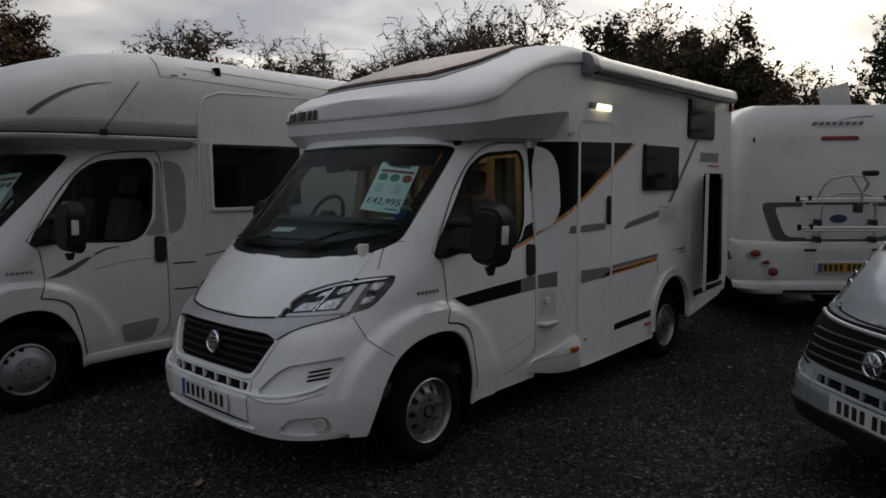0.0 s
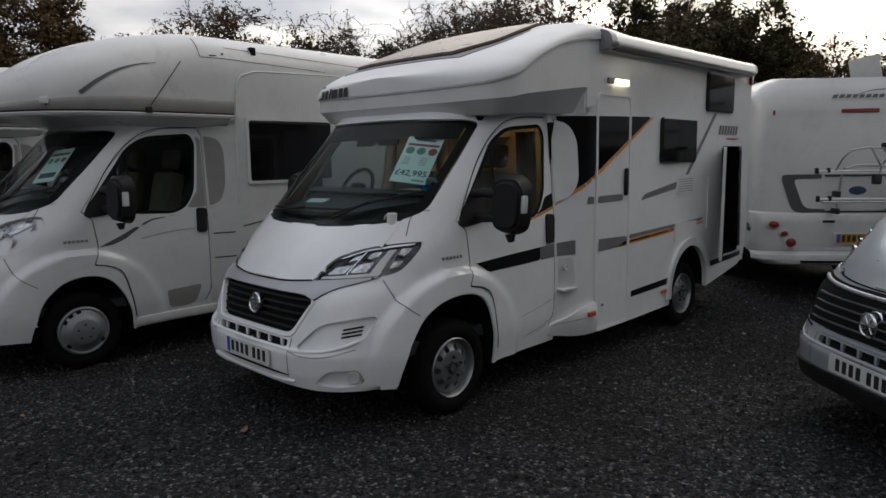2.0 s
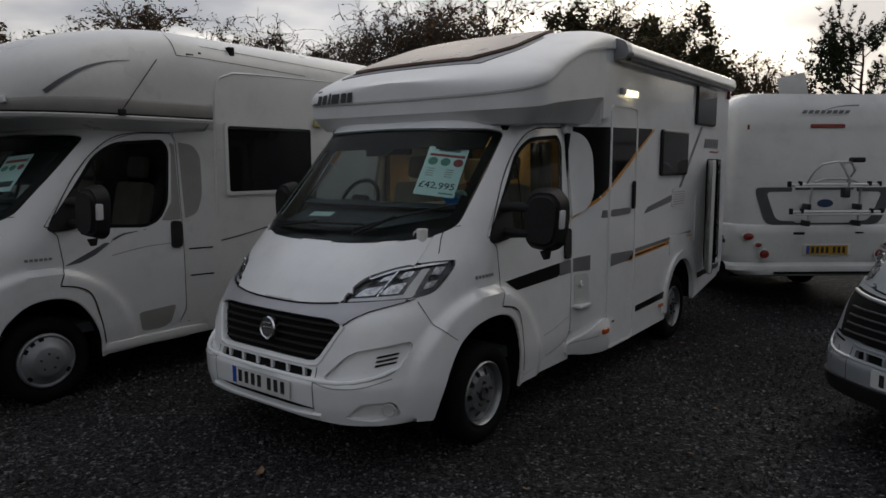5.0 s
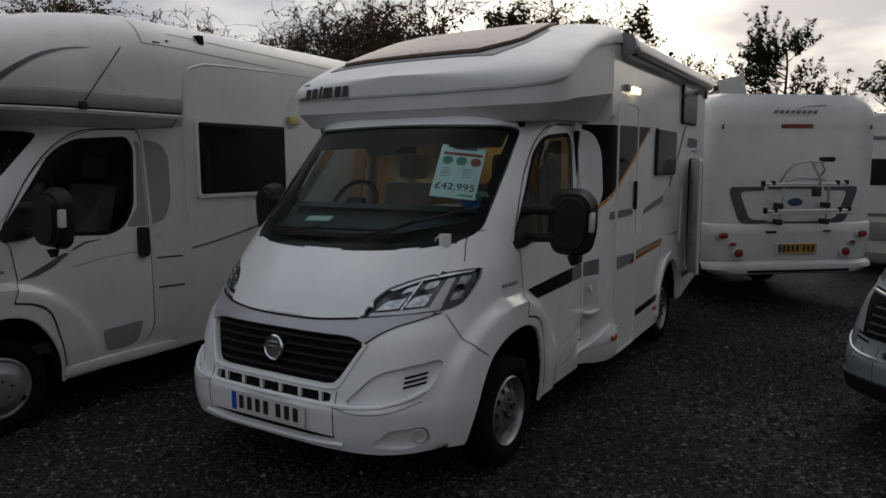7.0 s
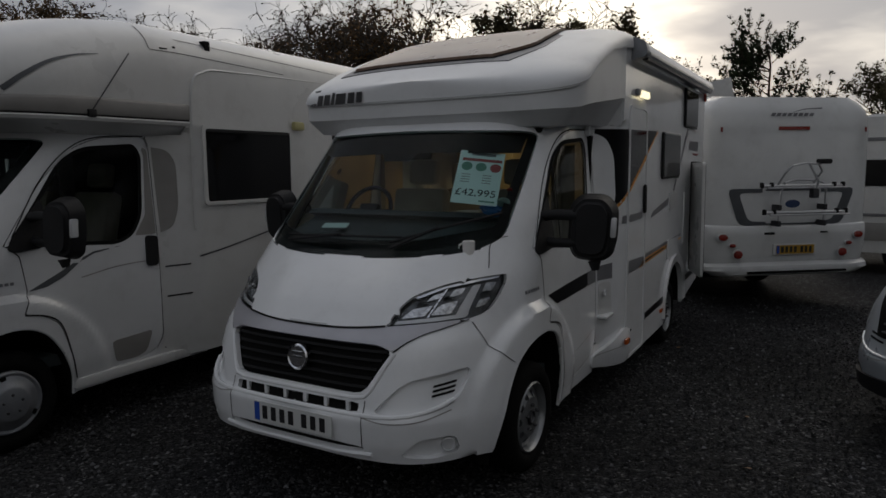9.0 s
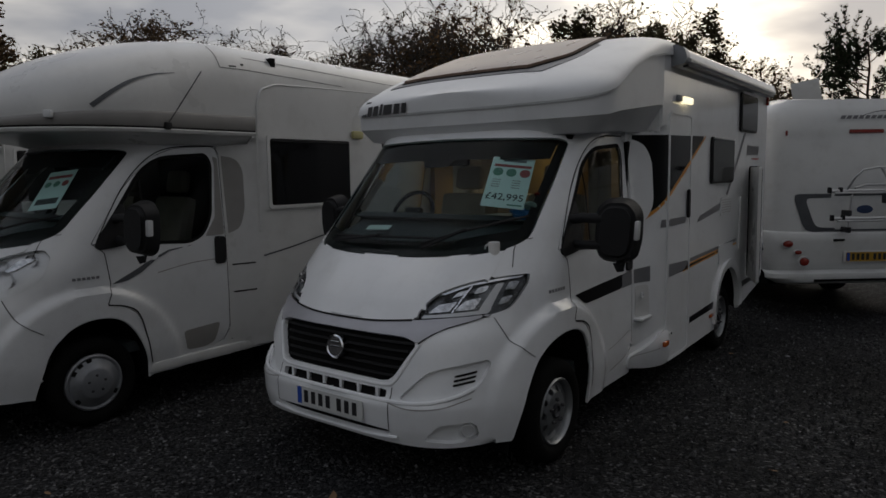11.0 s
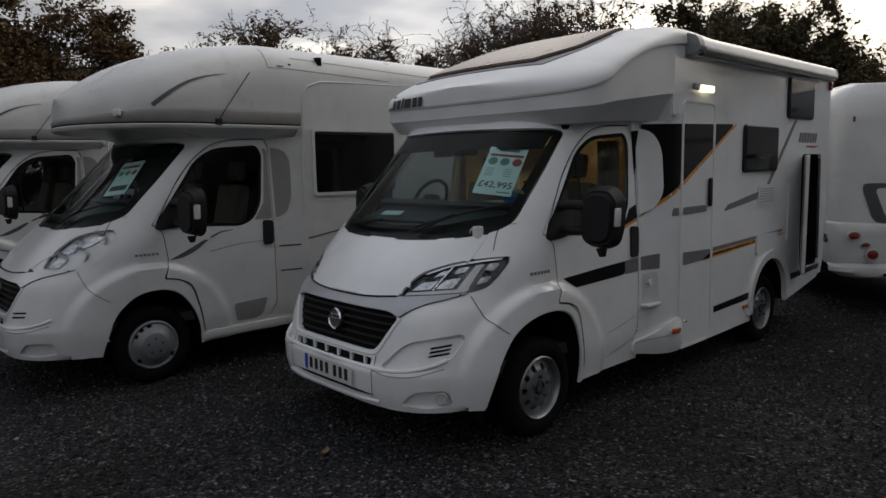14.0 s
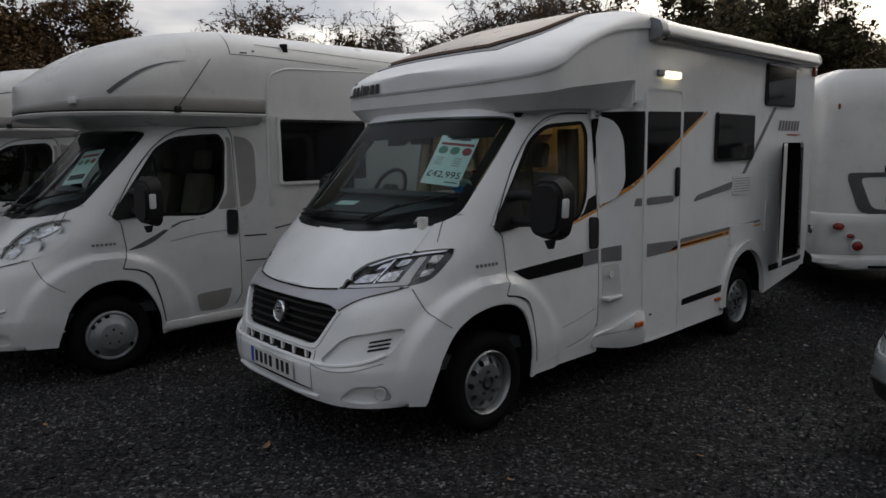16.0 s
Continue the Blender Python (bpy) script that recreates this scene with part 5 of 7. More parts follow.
decal("black_graphic", [(0.82, 1.298), (1.0, 1.347), (1.19, 1.397), (1.19, 1.50), (1.09, 1.47), (1.03, 1.38), (0.92, 1.32)], BLACK_DECAL, CAB, cell=0.015, off=0.003)
decal("black_graphic", [(0.235, 1.045), (0.38, 0.965), (1.0, 0.981), (1.0, 1.082), (0.60, 1.065)], BLACK_DECAL, CAB, off=0.004)
decal("grey_graphic", [(1.003, 0.981), (1.19, 0.985), (1.19, 1.09), (1.003, 1.082)], GREY_DECAL, CAB, off=0.004)
decal("grey_graphic", [(1.22, 0.985), (1.40, 0.985), (1.40, 1.105), (1.22, 1.09)], GREY_DECAL)
decal("grey_graphic", [(1.66, 0.985), (2.13, 1.0), (2.13, 1.075), (1.66, 1.09)], GREY_DECAL, EXT)
decal("grey_graphic", [(2.19, 1.045), (3.72, 1.10), (3.72, 1.125), (2.19, 1.08)], GREY_DECAL)
decal("orange_line", [(1.98, 0.985), (2.13, 0.995), (2.13, 1.04), (2.05, 1.02)], ORANGE_DECAL, EXT, cell=0.015)
decal("orange_line", [(2.19, 0.995), (3.06, 1.035), (3.06, 1.075), (2.19, 1.04)], ORANGE_DECAL, cell=0.02)
decal("dark_line", [(2.19, 1.012), (3.06, 1.05), (3.06, 1.062), (2.19, 1.028)], BLACK_DECAL, cell=0.02, off=0.005)
decal("orange_line", [(3.58, 1.06), (3.74, 1.065), (3.74, 1.085), (3.58, 1.08)], ORANGE_DECAL, cell=0.015)
decal("grey_graphic", [(1.64, 1.395), (2.04, 1.40), (2.04, 1.455), (1.64, 1.455)], GREY_DECAL, EXT)
decal("grey_graphic", [(1.505, 1.395), (1.585, 1.395), (1.585, 1.455), (1.52, 1.455)], GREY_DECAL, cell=0.015)
decal("grey_graphic", [(2.36, 1.375), (3.08, 1.455), (3.10, 1.525), (2.46, 1.435)], GREY_DECAL)
decal("dark_line", [(3.28, 1.585), (3.35, 1.585), (3.99, 2.215), (3.92, 2.215)], GREY_DECAL, cell=0.025)
decal("lower_stripe", [(2.24, 0.50), (3.02, 0.515), (3.02, 0.58), (2.24, 0.555)], BLACK_DECAL)
decal("lower_stripe", [(3.93, 0.565), (4.80, 0.60), (4.80, 0.655), (3.93, 0.63)], BLACK_DECAL)
bars("side_lettering", home, "side", WALL, 4.04, 1.99, 4.56, 2.09, 7, GREY_DECAL, "dark script drawn as slanted bars", slant=0.03)
decal("script_swoosh", [(4.20, 1.945), (4.5, 1.935), (4.66, 1.96), (4.5, 1.955), (4.3, 1.96)], RED_INK, cell=0.02)

# windows
def side_window(y0, z0, y1, z1, name="side_window"):
    w = new(name); w.parent = home
    part("window_frame", plate(rect(y0, z0, y1, z1, 0.05), HW + 0.001, HW + 0.022, "x", [rect(y0 + 0.03, z0 + 0.03, y1 - 0.03, z1 - 0.03, 0.04)]), BLACK_PLASTIC, w)
    part("window_pane", plate(rect(y0 + 0.02, z0 + 0.02, y1 - 0.02, z1 - 0.02, 0.04), HW + 0.002, HW + 0.028, "x"), TINTED, w)
    part("top_rail", boxed((HW + 0.02, y0 + 0.02, z1 - 0.02), (HW + 0.034, y1 - 0.02, z1), 0.004), ALU, w)


side_window(2.72, 1.71, 3.47, 2.14)
side_window(3.70, 2.225, 4.38, 2.625)
for (y0, z0, y1, z1, nm) in ((3.09, 1.40, 3.46, 1.57, "upper_vent"), (3.08, 0.925, 3.56, 1.11, "lower_vent"), (3.82, 1.00, 4.12, 1.55, "service_flap")):
    vt = new(nm); vt.parent = home
    part("vent_frame", plate(rect(y0, z0, y1, z1, 0.015), HW + 0.001, HW + 0.012, "x"), GELCOAT, vt)
    if nm == "upper_vent":
        for k in range(6):
            z = z0 + 0.025 + k * (z1 - z0 - 0.05) / 5
            part("vent_slat", boxed((HW + 0.011, y0 + 0.02, z - 0.004), (HW + 0.0135, y1 - 0.02, z + 0.004), 0.0), TAUPE_DECAL, vt)
# awning, lamps, flaps
aw = new("awning"); aw.parent = home
prof = rounded([(HW - 0.005, 2.645), (HW + 0.10, 2.66), (HW + 0.115, 2.70), (HW + 0.095, 2.77), (HW + 0.02, 2.80), (HW - 0.005, 2.79)], [0, 0.02, 0.02, 0.03, 0.02, 0])
part("awning_case", plate(prof, 1.70, 4.74, "y"), GELCOAT, aw)
part("awning_end", plate([((u - HW) * 1.06 + HW, (v - 2.72) * 1.08 + 2.72) for u, v in prof], 1.625, 1.71, "y"), COVER, aw)
part("awning_end", plate([((u - HW) * 1.02 + HW, (v - 2.72) * 1.02 + 2.72) for u, v in prof], 4.74, 4.78, "y"), COVER, aw)
part("awning_bar", boxed((HW + 0.104, 1.72, 2.672), (HW + 0.124, 4.73, 2.702), 0.004), ALU, aw)
part("awning_bar", boxed((HW + 0.06, 1.72, 2.638), (HW + 0.104, 4.73, 2.66), 0.004), DARK_METAL, aw)
al = new("awning_lamp"); al.parent = home
part("lamp_base", boxed((HW, 1.75, 2.385), (HW + 0.03, 2.03, 2.435), 0.012), COVER, al)
part("lamp_cover", boxed((HW + 0.012, 1.83, 2.372), (HW + 0.05, 2.05, 2.428), 0.016), LAMP_ON, al, "lit warm white lamp cover")
part("side_marker", boxed((HW, 4.84, 2.56), (HW + 0.03, 4.91, 2.67), 0.012), RED_LENS, home, "red corner marker light")
part("side_marker", boxed((HW + 0.035, 1.46, 0.455), (HW + 0.062, 1.56, 0.50), 0.012), AMBER_LENS, home, "amber side marker light")
part("side_marker", boxed((HW, 2.83, 0.44), (HW + 0.018, 2.93, 0.47), 0.006), AMBER_LENS, home, "amber side marker light")
# white fairing behind the cab door, filler recess and front skirt
fair = rounded([(1.215, 1.42), (1.36, 1.46), (1.43, 1.58), (1.42, 1.92), (1.36, 2.055), (1.215, 2.085)], [0, 0.06, 0.1, 0.1, 0.08, 0])
patch("quarter_fairing", WALL, "side", fair, GELCOAT, home, offset=0.014, lip=0.02, cell=0.025)
# no hollow here: darker white patch paints the shade of the filler recess
patch("filler_recess_shade", WALL, "side", rounded([(1.235, 0.72), (1.40, 0.72), (1.38, 0.965), (1.235, 0.965)], 0.03), GELCOAT_B, home, offset=0.003)
part("filler_ledge", boxed((0.99, 1.22, 0.695), (1.085, 1.41, 0.718), 0.010), GELCOAT, home)
part("filler_cap", lathe(bmesh.new(), [(0.026, 0), (0.025, 0.010), (0.016, 0.011), (0.014, 0.006), (0, 0.006)], 24, pose(1.04, 1.30, 0.885)), GELCOAT, home)
SKIRT = Flat(lambda y, z: WALL.fn(y, z) + 0.012 + 0.035 * np.sin(np.pi * np.clip((z - 0.27) / 0.32, 0, 1)) * step01(1.05, 1.4, y))
patch("front_skirt", SKIRT, "side", rounded([(1.13, 0.335), (1.40, 0.288), (1.615, 0.30), (1.615, 0.565), (1.55, 0.572), (1.44, 0.53), (1.28, 0.455), (1.13, 0.425)], [0.03, 0.1, 0.02, 0.02, 0.03, 0.1, 0.1, 0.03]), GELCOAT, home, offset=0.0, lip=0.06, cell=0.02)
# creases of skirt and door: their shading drawn as thin taupe strips
seam("skirt_crease_shade", SKIRT, "side", [(1.14, 0.42), (1.30, 0.43), (1.46, 0.445)], TAUPE_DECAL, home, 0.005, 0.003, False)
seam("door_crease_shade", CAB, "side", [(0.76, 0.565), (0.95, 0.595), (1.15, 0.64)], TAUPE_DECAL, home, 0.005, 0.003, False)
seam("door_crease_shade", CAB, "side", [(0.82, 0.40), (1.02, 0.435), (1.11, 0.47)], TAUPE_DECAL, home, 0.007, 0.003, False)

# the open locker door at the rear
gd = new("locker_door"); gd.parent = home; gd.matrix_local = pose(HW + 0.012, 4.19, 0, 0, 0, -158.5)
part("door_panel", plate(rounded([(0.0, 0.67), (0.56, 0.67), (0.52, 1.86), (-0.02, 1.86)], 0.04), -0.03, 0.0), GELCOAT_B, gd, "open white locker door")
oa, ob_ = strip_poly(np.array(rounded([(0.015, 0.685), (0.545, 0.685), (0.505, 1.845), (-0.005, 1.845)], 0.04)), 0.016)
part("door_seal", plate([tuple(p) for p in oa], -0.036, -0.0305, "x", [[tuple(p) for p in ob_]]), GAP, gd)
n = len(GARAGE)
a = np.array(GARAGE)
raw("locker_lining", [(HW - 0.005, *p) for p in a] + [(0.3, *p) for p in a], [(i, (i + 1) % n, n + (i + 1) % n, n + i) for i in range(n)] + [tuple(range(n, 2 * n))], UNDER, home)

# front lettering drawn as bars
def nose_y(x, z):
    """The y at which the cap's front passes through (x, z)."""
    lo, hi = PLAN_Y0 + 0.0005, 1.2
    for _ in range(40):
        y = (lo + hi) / 2
        e = 2.6
        inside_cap = (abs(x) / float(cap_width(y))) ** e + (max(0.0, z - float(cap_low(y))) / (float(cap_top(y)) - float(cap_low(y)))) ** e < 1
        lo, hi = (lo, y) if inside_cap else (y, hi)
    return hi


for x, w, z1 in ((-0.86, 0.055, 2.405), (-0.80, 0.042, 2.362), (-0.75, 0.042, 2.362), (-0.70, 0.022, 2.372), (-0.67, 0.065, 2.362), (-0.595, 0.042, 2.362), (-0.545, 0.035, 2.362)):
    x, w, z1 = -0.945 + (x + 0.86) * 1.6, w * 1.5, 2.295 + (z1 - 2.295) * 1.12
    q = [(x + w * i / 4 + 0.006 * j, 2.295 + (z1 - 2.295) * j) for j in (0, 1) for i in range(5)]
    raw("nose_lettering", [(u, nose_y(u, v) - 0.011, v + 0.003) for u, v in q], [(i, i + 1, i + 6, i + 5) for i in range(4)], INK, home, "black lettering bar")

# inside the living area, lit by its ceiling lamp
part("interior_floor", boxed((-1.05, 1.6, 0.53), (1.05, 2.92, 0.57), 0), LINING, home)
part("interior_ceiling", boxed((-1.05, 0.75, 2.52), (1.05, 4.85, 2.56), 0), LINING, home)
part("interior_lining", boxed((-1.08, 1.5, 0.6), (-1.05, 4.85, 2.52), 0), LINING, home)
part("wardrobe", boxed((0.30, 3.0, 0.96), (1.0, 3.7, 2.45), 0.01), WOOD, home, "honey coloured wooden wardrobe")
part("wardrobe", boxed((-1.0, 2.7, 0.96), (-0.35, 3.6, 2.45), 0.01), WOOD, home, "honey coloured wooden washroom cabinet")
part("overhead_locker", boxed((-1.03, 1.6, 2.0), (-0.65, 2.7, 2.5), 0.01), WOOD, home)
part("overhead_locker", boxed((-0.34, 3.55, 0.57), (0.29, 3.6, 2.4), 0.01), CURTAIN, home)
for x, y in ((-0.985, 1.98), (-0.985, 2.06), (0.72, 1.15), (0.80, 1.15)):
    part("curtain", tube(bmesh.new(), [(x, y, 1.25), (x, y - 0.03, 1.99)], 0.05, 10), CURTAIN, home, "cream curtain gathered behind the seat")
part("ceiling_lamp", lathe(bmesh.new(), [(0.11, 0), (0.10, 0.03), (0, 0.035)], 24, pose(0, 2.3, 2.515, 0, 90)), LAMP_ON, home, "lit round ceiling lamp")
lamp = new("cabin_light", bpy.data.lights.new("cabin_light", "AREA"))
lamp.data.energy, lamp.data.color, lamp.data.shape, lamp.data.size = 8.0, (1.0, 0.80, 0.52), "DISK", 0.35
lamp.matrix_world = pose(0, 2.3, 2.46)

# the price card on the windscreen
def on_screen(x, z, depth):
    p = CAB.front(x, z); q = CAB.front(x, z + 0.02)
    t = (q - p) / np.linalg.norm(q - p)
    n_ = np.array([0, -t[2], t[1]])
    return p - n_ * depth


c0 = Vector(on_screen(0.618, 1.80, 0.03))
up = (Vector(on_screen(0.645, 1.93, 0.03)) - Vector(on_screen(0.645, 1.64, 0.03))).normalized()
right = (Vector(on_screen(0.75, 1.785, 0.03)) - Vector(on_screen(0.53, 1.785, 0.03))).normalized()
nrm = right.cross(up).normalized(); right = up.cross(nrm).normalized()
CARD = Matrix((right, up, nrm)).transposed().to_4x4(); CARD.translation = c0
card = thing("price_card", "pale green price card standing behind the windscreen", "sign", CARD @ pose(0, 0, 0, 0, 0, 9.5) @ Matrix.Diagonal((0.95, 1, 1, 1)))
W2, H2 = 0.148, 0.21
def flat(name, poly, d, mat, label=""):
    return part(name, plate(poly, d, d + 0.001, "z"), mat, card, label)
flat("card_sheet", rect(-W2, -H2, W2, H2), -0.001, PAPER)
flat("card_header", rect(-0.07, 0.175, 0.09, 0.195), 0.0005, GREY_DECAL)
flat("card_header", rect(-0.125, 0.128, 0.135, 0.150), 0.0005, RED_INK)
for x, mt in ((-0.088, GREEN_INK), (0.005, GREEN_INK), (0.10, RED_INK)):
    flat("card_circle", arc(x, 0.083, 0.036, 0.034, 0, 345, 23), 0.0005, mt)
for r in range(4):
    for x in (-0.085, 0.055):
        flat("card_line", rect(x - 0.028, 0.015 - r * 0.02, x + 0.03, 0.02 - r * 0.02), 0.0005, TAUPE_DECAL)
flat("card_line", rect(0.03, -0.188, 0.13, -0.178), 0.0005, GREEN_INK)
text_mesh("price_text", "£42,995", 0.082, INK, card, Matrix.Translation((0.0, -0.125, 0.001)) @ Matrix.Diagonal((1.0, 0.9, 1, 1)))

part("screen_sticker", lathe(bmesh.new(), [(0.042, 0), (0.040, 0.002), (0, 0.002)], 20, Matrix.Translation(Vector(on_screen(0.800, 1.645, 0.018))) @ pose(0, 0, 0, 0, 45, -60)), STICKER, home, "round pale green sticker on the windscreen")
part("screen_sticker", lathe(bmesh.new(), [(0.018, 0), (0.017, 0.002), (0, 0.002)], 16, Matrix.Translation(Vector(on_screen(0.806, 1.715, 0.018))) @ pose(0, 0, 0, 0, 45, -60)), RED_LENS, home, "small red sticker on the windscreen")
tagged(part("paper_slip", boxed((-0.085, -0.045, 0), (0.085, 0.045, 0.003), 0.0, pose(-0.37, -0.13, 1.462, 15, 0, 20)), PAPER), "small pale paper slip lying on the dashboard", "paper")
tagged(part("folded_leaflet", plate([(-0.10, -0.01), (0.09, -0.045), (0.09, 0.04)], 0.0, 0.004, "z"), CURTAIN), "cream folded leaflet lying on the dashboard", "paper").matrix_world = pose(0.50, 0.115, 1.564, 10, 0, 8)
bs = bmesh.new(); bmesh.ops.create_icosphere(bs, subdivisions=3, radius=0.07)
for v in bs.verts:
    v.co = Vector((v.co.x * 1.2, v.co.y, v.co.z * 0.55)) * (1 + 0.5 * noise.noise(v.co * 22))
bmesh.ops.translate(bs, vec=(0.70, 0.10, 1.578), verts=bs.verts)
tagged(part("crumpled_bag", bs, CYAN), "crumpled bright blue plastic bag on the dashboard", "bag")
# mug left on the ledge below the windscreen
mug = thing("mug", "white ceramic mug standing below the windscreen", "mug", pose(0.735, -0.315, 1.348, 0, 0, 20) @ Matrix.Scale(0.86, 4))
part("mug_body", lathe(bmesh.new(), [(0.030, 0.0), (0.040, 0.003), (0.042, 0.092), (0.040, 0.094), (0.037, 0.092), (0.036, 0.012), (0.0, 0.010)], 28, pose(0, 0, 0, 0, -90)), MUG, mug)
part("mug_handle", tube(bmesh.new(), [(-0.04 - 0.026 * math.sin(a), 0, 0.047 + 0.028 * math.cos(a)) for a in np.linspace(0.1, math.pi - 0.1, 10)], 0.006, 8), MUG, mug)
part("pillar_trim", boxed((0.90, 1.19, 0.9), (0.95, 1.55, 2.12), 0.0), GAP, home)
part("pillar_trim", boxed((-0.95, 1.22, 0.9), (-0.90, 1.50, 2.12), 0.0), WOOD, home, "honey wood panel behind the driver's door")
part("window_blind", boxed((-1.05, 1.54, 1.42), (-1.035, 1.93, 1.99), 0.01), BLIND, home, "pale grey blind drawn over the dinette window")
dn = new("dinette_seat"); dn.parent = home
part("seat_back", boxed((-0.98, 2.38, 0.95), (-0.55, 2.52, 1.62), 0.05), SEAT, dn)
part("headrest", boxed((-0.90, 2.39, 1.63), (-0.66, 2.49, 1.88), 0.045), SEAT, dn)
part("seat_base", boxed((-0.98, 1.98, 0.57), (-0.55, 2.52, 1.0), 0.03), SEAT, dn)
for sx in (1, -1):
    part("cap_return", boxed((min(sx * 0.86, sx * 1.098), 1.452, 2.135), (max(sx * 0.86, sx * 1.098), 1.475, 2.42), 0.0), GELCOAT, home)
    part("cap_filler", boxed((min(sx * 0.84, sx * 0.95), 1.15, 2.06), (max(sx * 0.84, sx * 0.95), 1.45, 2.13), 0.0), GELCOAT, home)
# headlining coloured near-black for the cab's shade behind the windscreen
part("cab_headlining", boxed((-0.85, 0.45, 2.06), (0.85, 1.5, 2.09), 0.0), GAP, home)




# ---- the older coachbuilt motorhome beside it ----
def superplan(w, y0, y1, p, yback, n=40, nb=20):
    t = np.linspace(0, math.pi / 2, n)
    x = np.concatenate([w * np.sin(t) ** (2 / p), np.full(nb, w)])
    y = np.concatenate([y1 - (y1 - y0) * np.cos(t) ** (2 / p), np.linspace(y1, yback, nb + 1)[1:]])
    pts = np.stack([x, y], -1)
    tg = np.gradient(pts, axis=0); tg /= np.maximum(np.linalg.norm(tg, axis=1, keepdims=True), 1e-9)
    return pts, np.stack([tg[:, 1], -tg[:, 0]], -1)


def ring_band(name, pts, nr, rows, mat, parent, label=""):
    """rows: (outset, height) along a plan line, height a number or one for each point; mirrored in x."""
    R = np.array([np.column_stack([pts + nr * np.reshape(o, (-1, 1)), np.broadcast_to(z, len(pts))]) for o, z in rows])
    full = np.concatenate([(R * np.array([-1, 1, 1]))[:, ::-1][:, :-1], R], axis=1)
    k = full.shape[1]
    return raw(name, full.reshape(-1, 3), [(i * k + j, i * k + j + 1, (i + 1) * k + j + 1, (i + 1) * k + j) for i in range(len(rows) - 1) for j in range(k - 1)], mat, parent, label)


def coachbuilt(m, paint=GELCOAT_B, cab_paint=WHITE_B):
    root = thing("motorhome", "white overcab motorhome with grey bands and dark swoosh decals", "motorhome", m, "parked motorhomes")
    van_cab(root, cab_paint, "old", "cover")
    W, yb = 1.075, 5.1
    low = lambda y: np.interp(y, [-0.37, 0.1, 0.6], [2.275, 2.325, 2.345])
    top = smooth_table([(-0.45, 2.38), (-0.30, 2.53), (0.0, 2.74), (0.3, 2.87), (0.7, 2.985), (1.2, 3.05), (1.7, 3.04), (5.2, 2.97)], 0.12)
    y0, y1 = -0.37, 0.62
    wd = lambda y: W * (1 - np.clip((y1 - y) / (y1 - y0), 0, 1) ** 2.1) ** (1 / 2.1)
    ys = np.concatenate([y0 + (y1 - y0) * (1 - np.cos(np.linspace(0, math.pi / 2, 24))) * 0.999 + 0.0008, np.linspace(0.68, 2.0, 20), np.linspace(2.3, yb, 8)])
    V, F, k, n = cap_shell(ys, wd, low, top, smooth_table([(-0.5, 2.2), (0.5, 2.5), (1.3, 3.6), (5, 5.0)], 0.1))
    F += [tuple(range(k - 1, -1, -1)), tuple(range((n - 1) * k, n * k))]
    raw("luton", V, F, paint, root)
    pts, nr = superplan(W, y0, y1, 2.1, 1.49)
    ring_band("grey_band", pts, nr, [(0.0, low(pts[:, 1]) + 0.012), (0.006, low(pts[:, 1])), (0.010, low(pts[:, 1]) - 0.01), (0.010, 2.245), (0.004, 2.235)], TAUPE_DECAL, root, "grey band round the overcab")
    ring_band("dark_line", pts, nr, [(0.004, 2.236), (0.004, 2.222)], GAP, root)
    ring_band("overcab_lip", pts, nr, [(0.002, 2.223), (0.014, 2.212), (0.006, 2.19), (-0.03, 2.175)], paint, root)
    back = np.interp(pts[:, 1], [-0.42, 0.2, 0.7, 1.49], [0.62, 0.36, 0.16, 0.12])
    zl = np.interp(pts[:, 1], [-0.42, 0.3, 1.49], [2.12, 2.10, 2.11])
    ring_band("overcab_underside", pts, nr, [(-0.03, 2.176), (-0.4 * back, 2.16), (-back, zl), (-back - 0.1, zl - 0.01)], paint, root)
    wall = Flat(flank(W))
    arch = [(3.45 + 0.42 * math.cos(radians(a)), 0.40 + 0.42 * math.sin(radians(a))) for a in range(176, 3, -8)]
    out = [(1.138, 0.33), (3.02, 0.33)] + arch + [(3.88, 0.36), (yb, 0.5), (yb, 2.38), (1.45, 2.38), (1.45, 2.12), (1.178, 2.11), (1.209, 2.03), (1.19, 0.56)]
    P = wall.side(*np.meshgrid(np.arange(1.11, yb + 0.05, 0.03), np.arange(0.25, 2.45, 0.035)))
    V, F = cut_grid(P, wall, [("side", out, True)], 0.08)
    skin("side_wall", V, F, paint, root, lip=0.03, mirror=False)
    skin("side_wall", V * np.array([-1, 1, 1]), F[:, ::-1], paint, root, lip=0.03, mirror=False)
    part("rear_wall", boxed((-W + 0.01, yb - 0.04, 0.5), (W - 0.01, yb, 2.9), 0.02), paint, root)
    part("floor_pan", boxed((-1.0, 1.2, 0.42), (1.0, yb - 0.05, 0.52), 0.0), UNDER, root)
    # added black sheet and ceiling stand in for the unlit interior
    part("dark_backing", boxed((-1.0, 1.75, 0.5), (1.0, 1.8, 2.9), 0.0), GAP, root)
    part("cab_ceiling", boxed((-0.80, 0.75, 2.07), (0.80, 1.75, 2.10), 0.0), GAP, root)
    for sx in (1, -1):
        wheel(root, sx * 1.02, 3.45, "cover", -sx)
    dec = lambda nm, poly, mat, shape=wall, off=0.003, cell=0.025: patch(nm, shape, "side", poly, mat, root, cell=cell, offset=off, lip=0.0015)
    # taupe panels on the door and behind it
    dec("quarter_panel", rounded([(1.225, 1.35), (1.33, 1.385), (1.385, 1.54), (1.39, 1.90), (1.34, 2.0), (1.225, 2.02)], [0, 0.05, 0.08, 0.08, 0.05, 0]), TAUPE_DECAL, off=0.004)
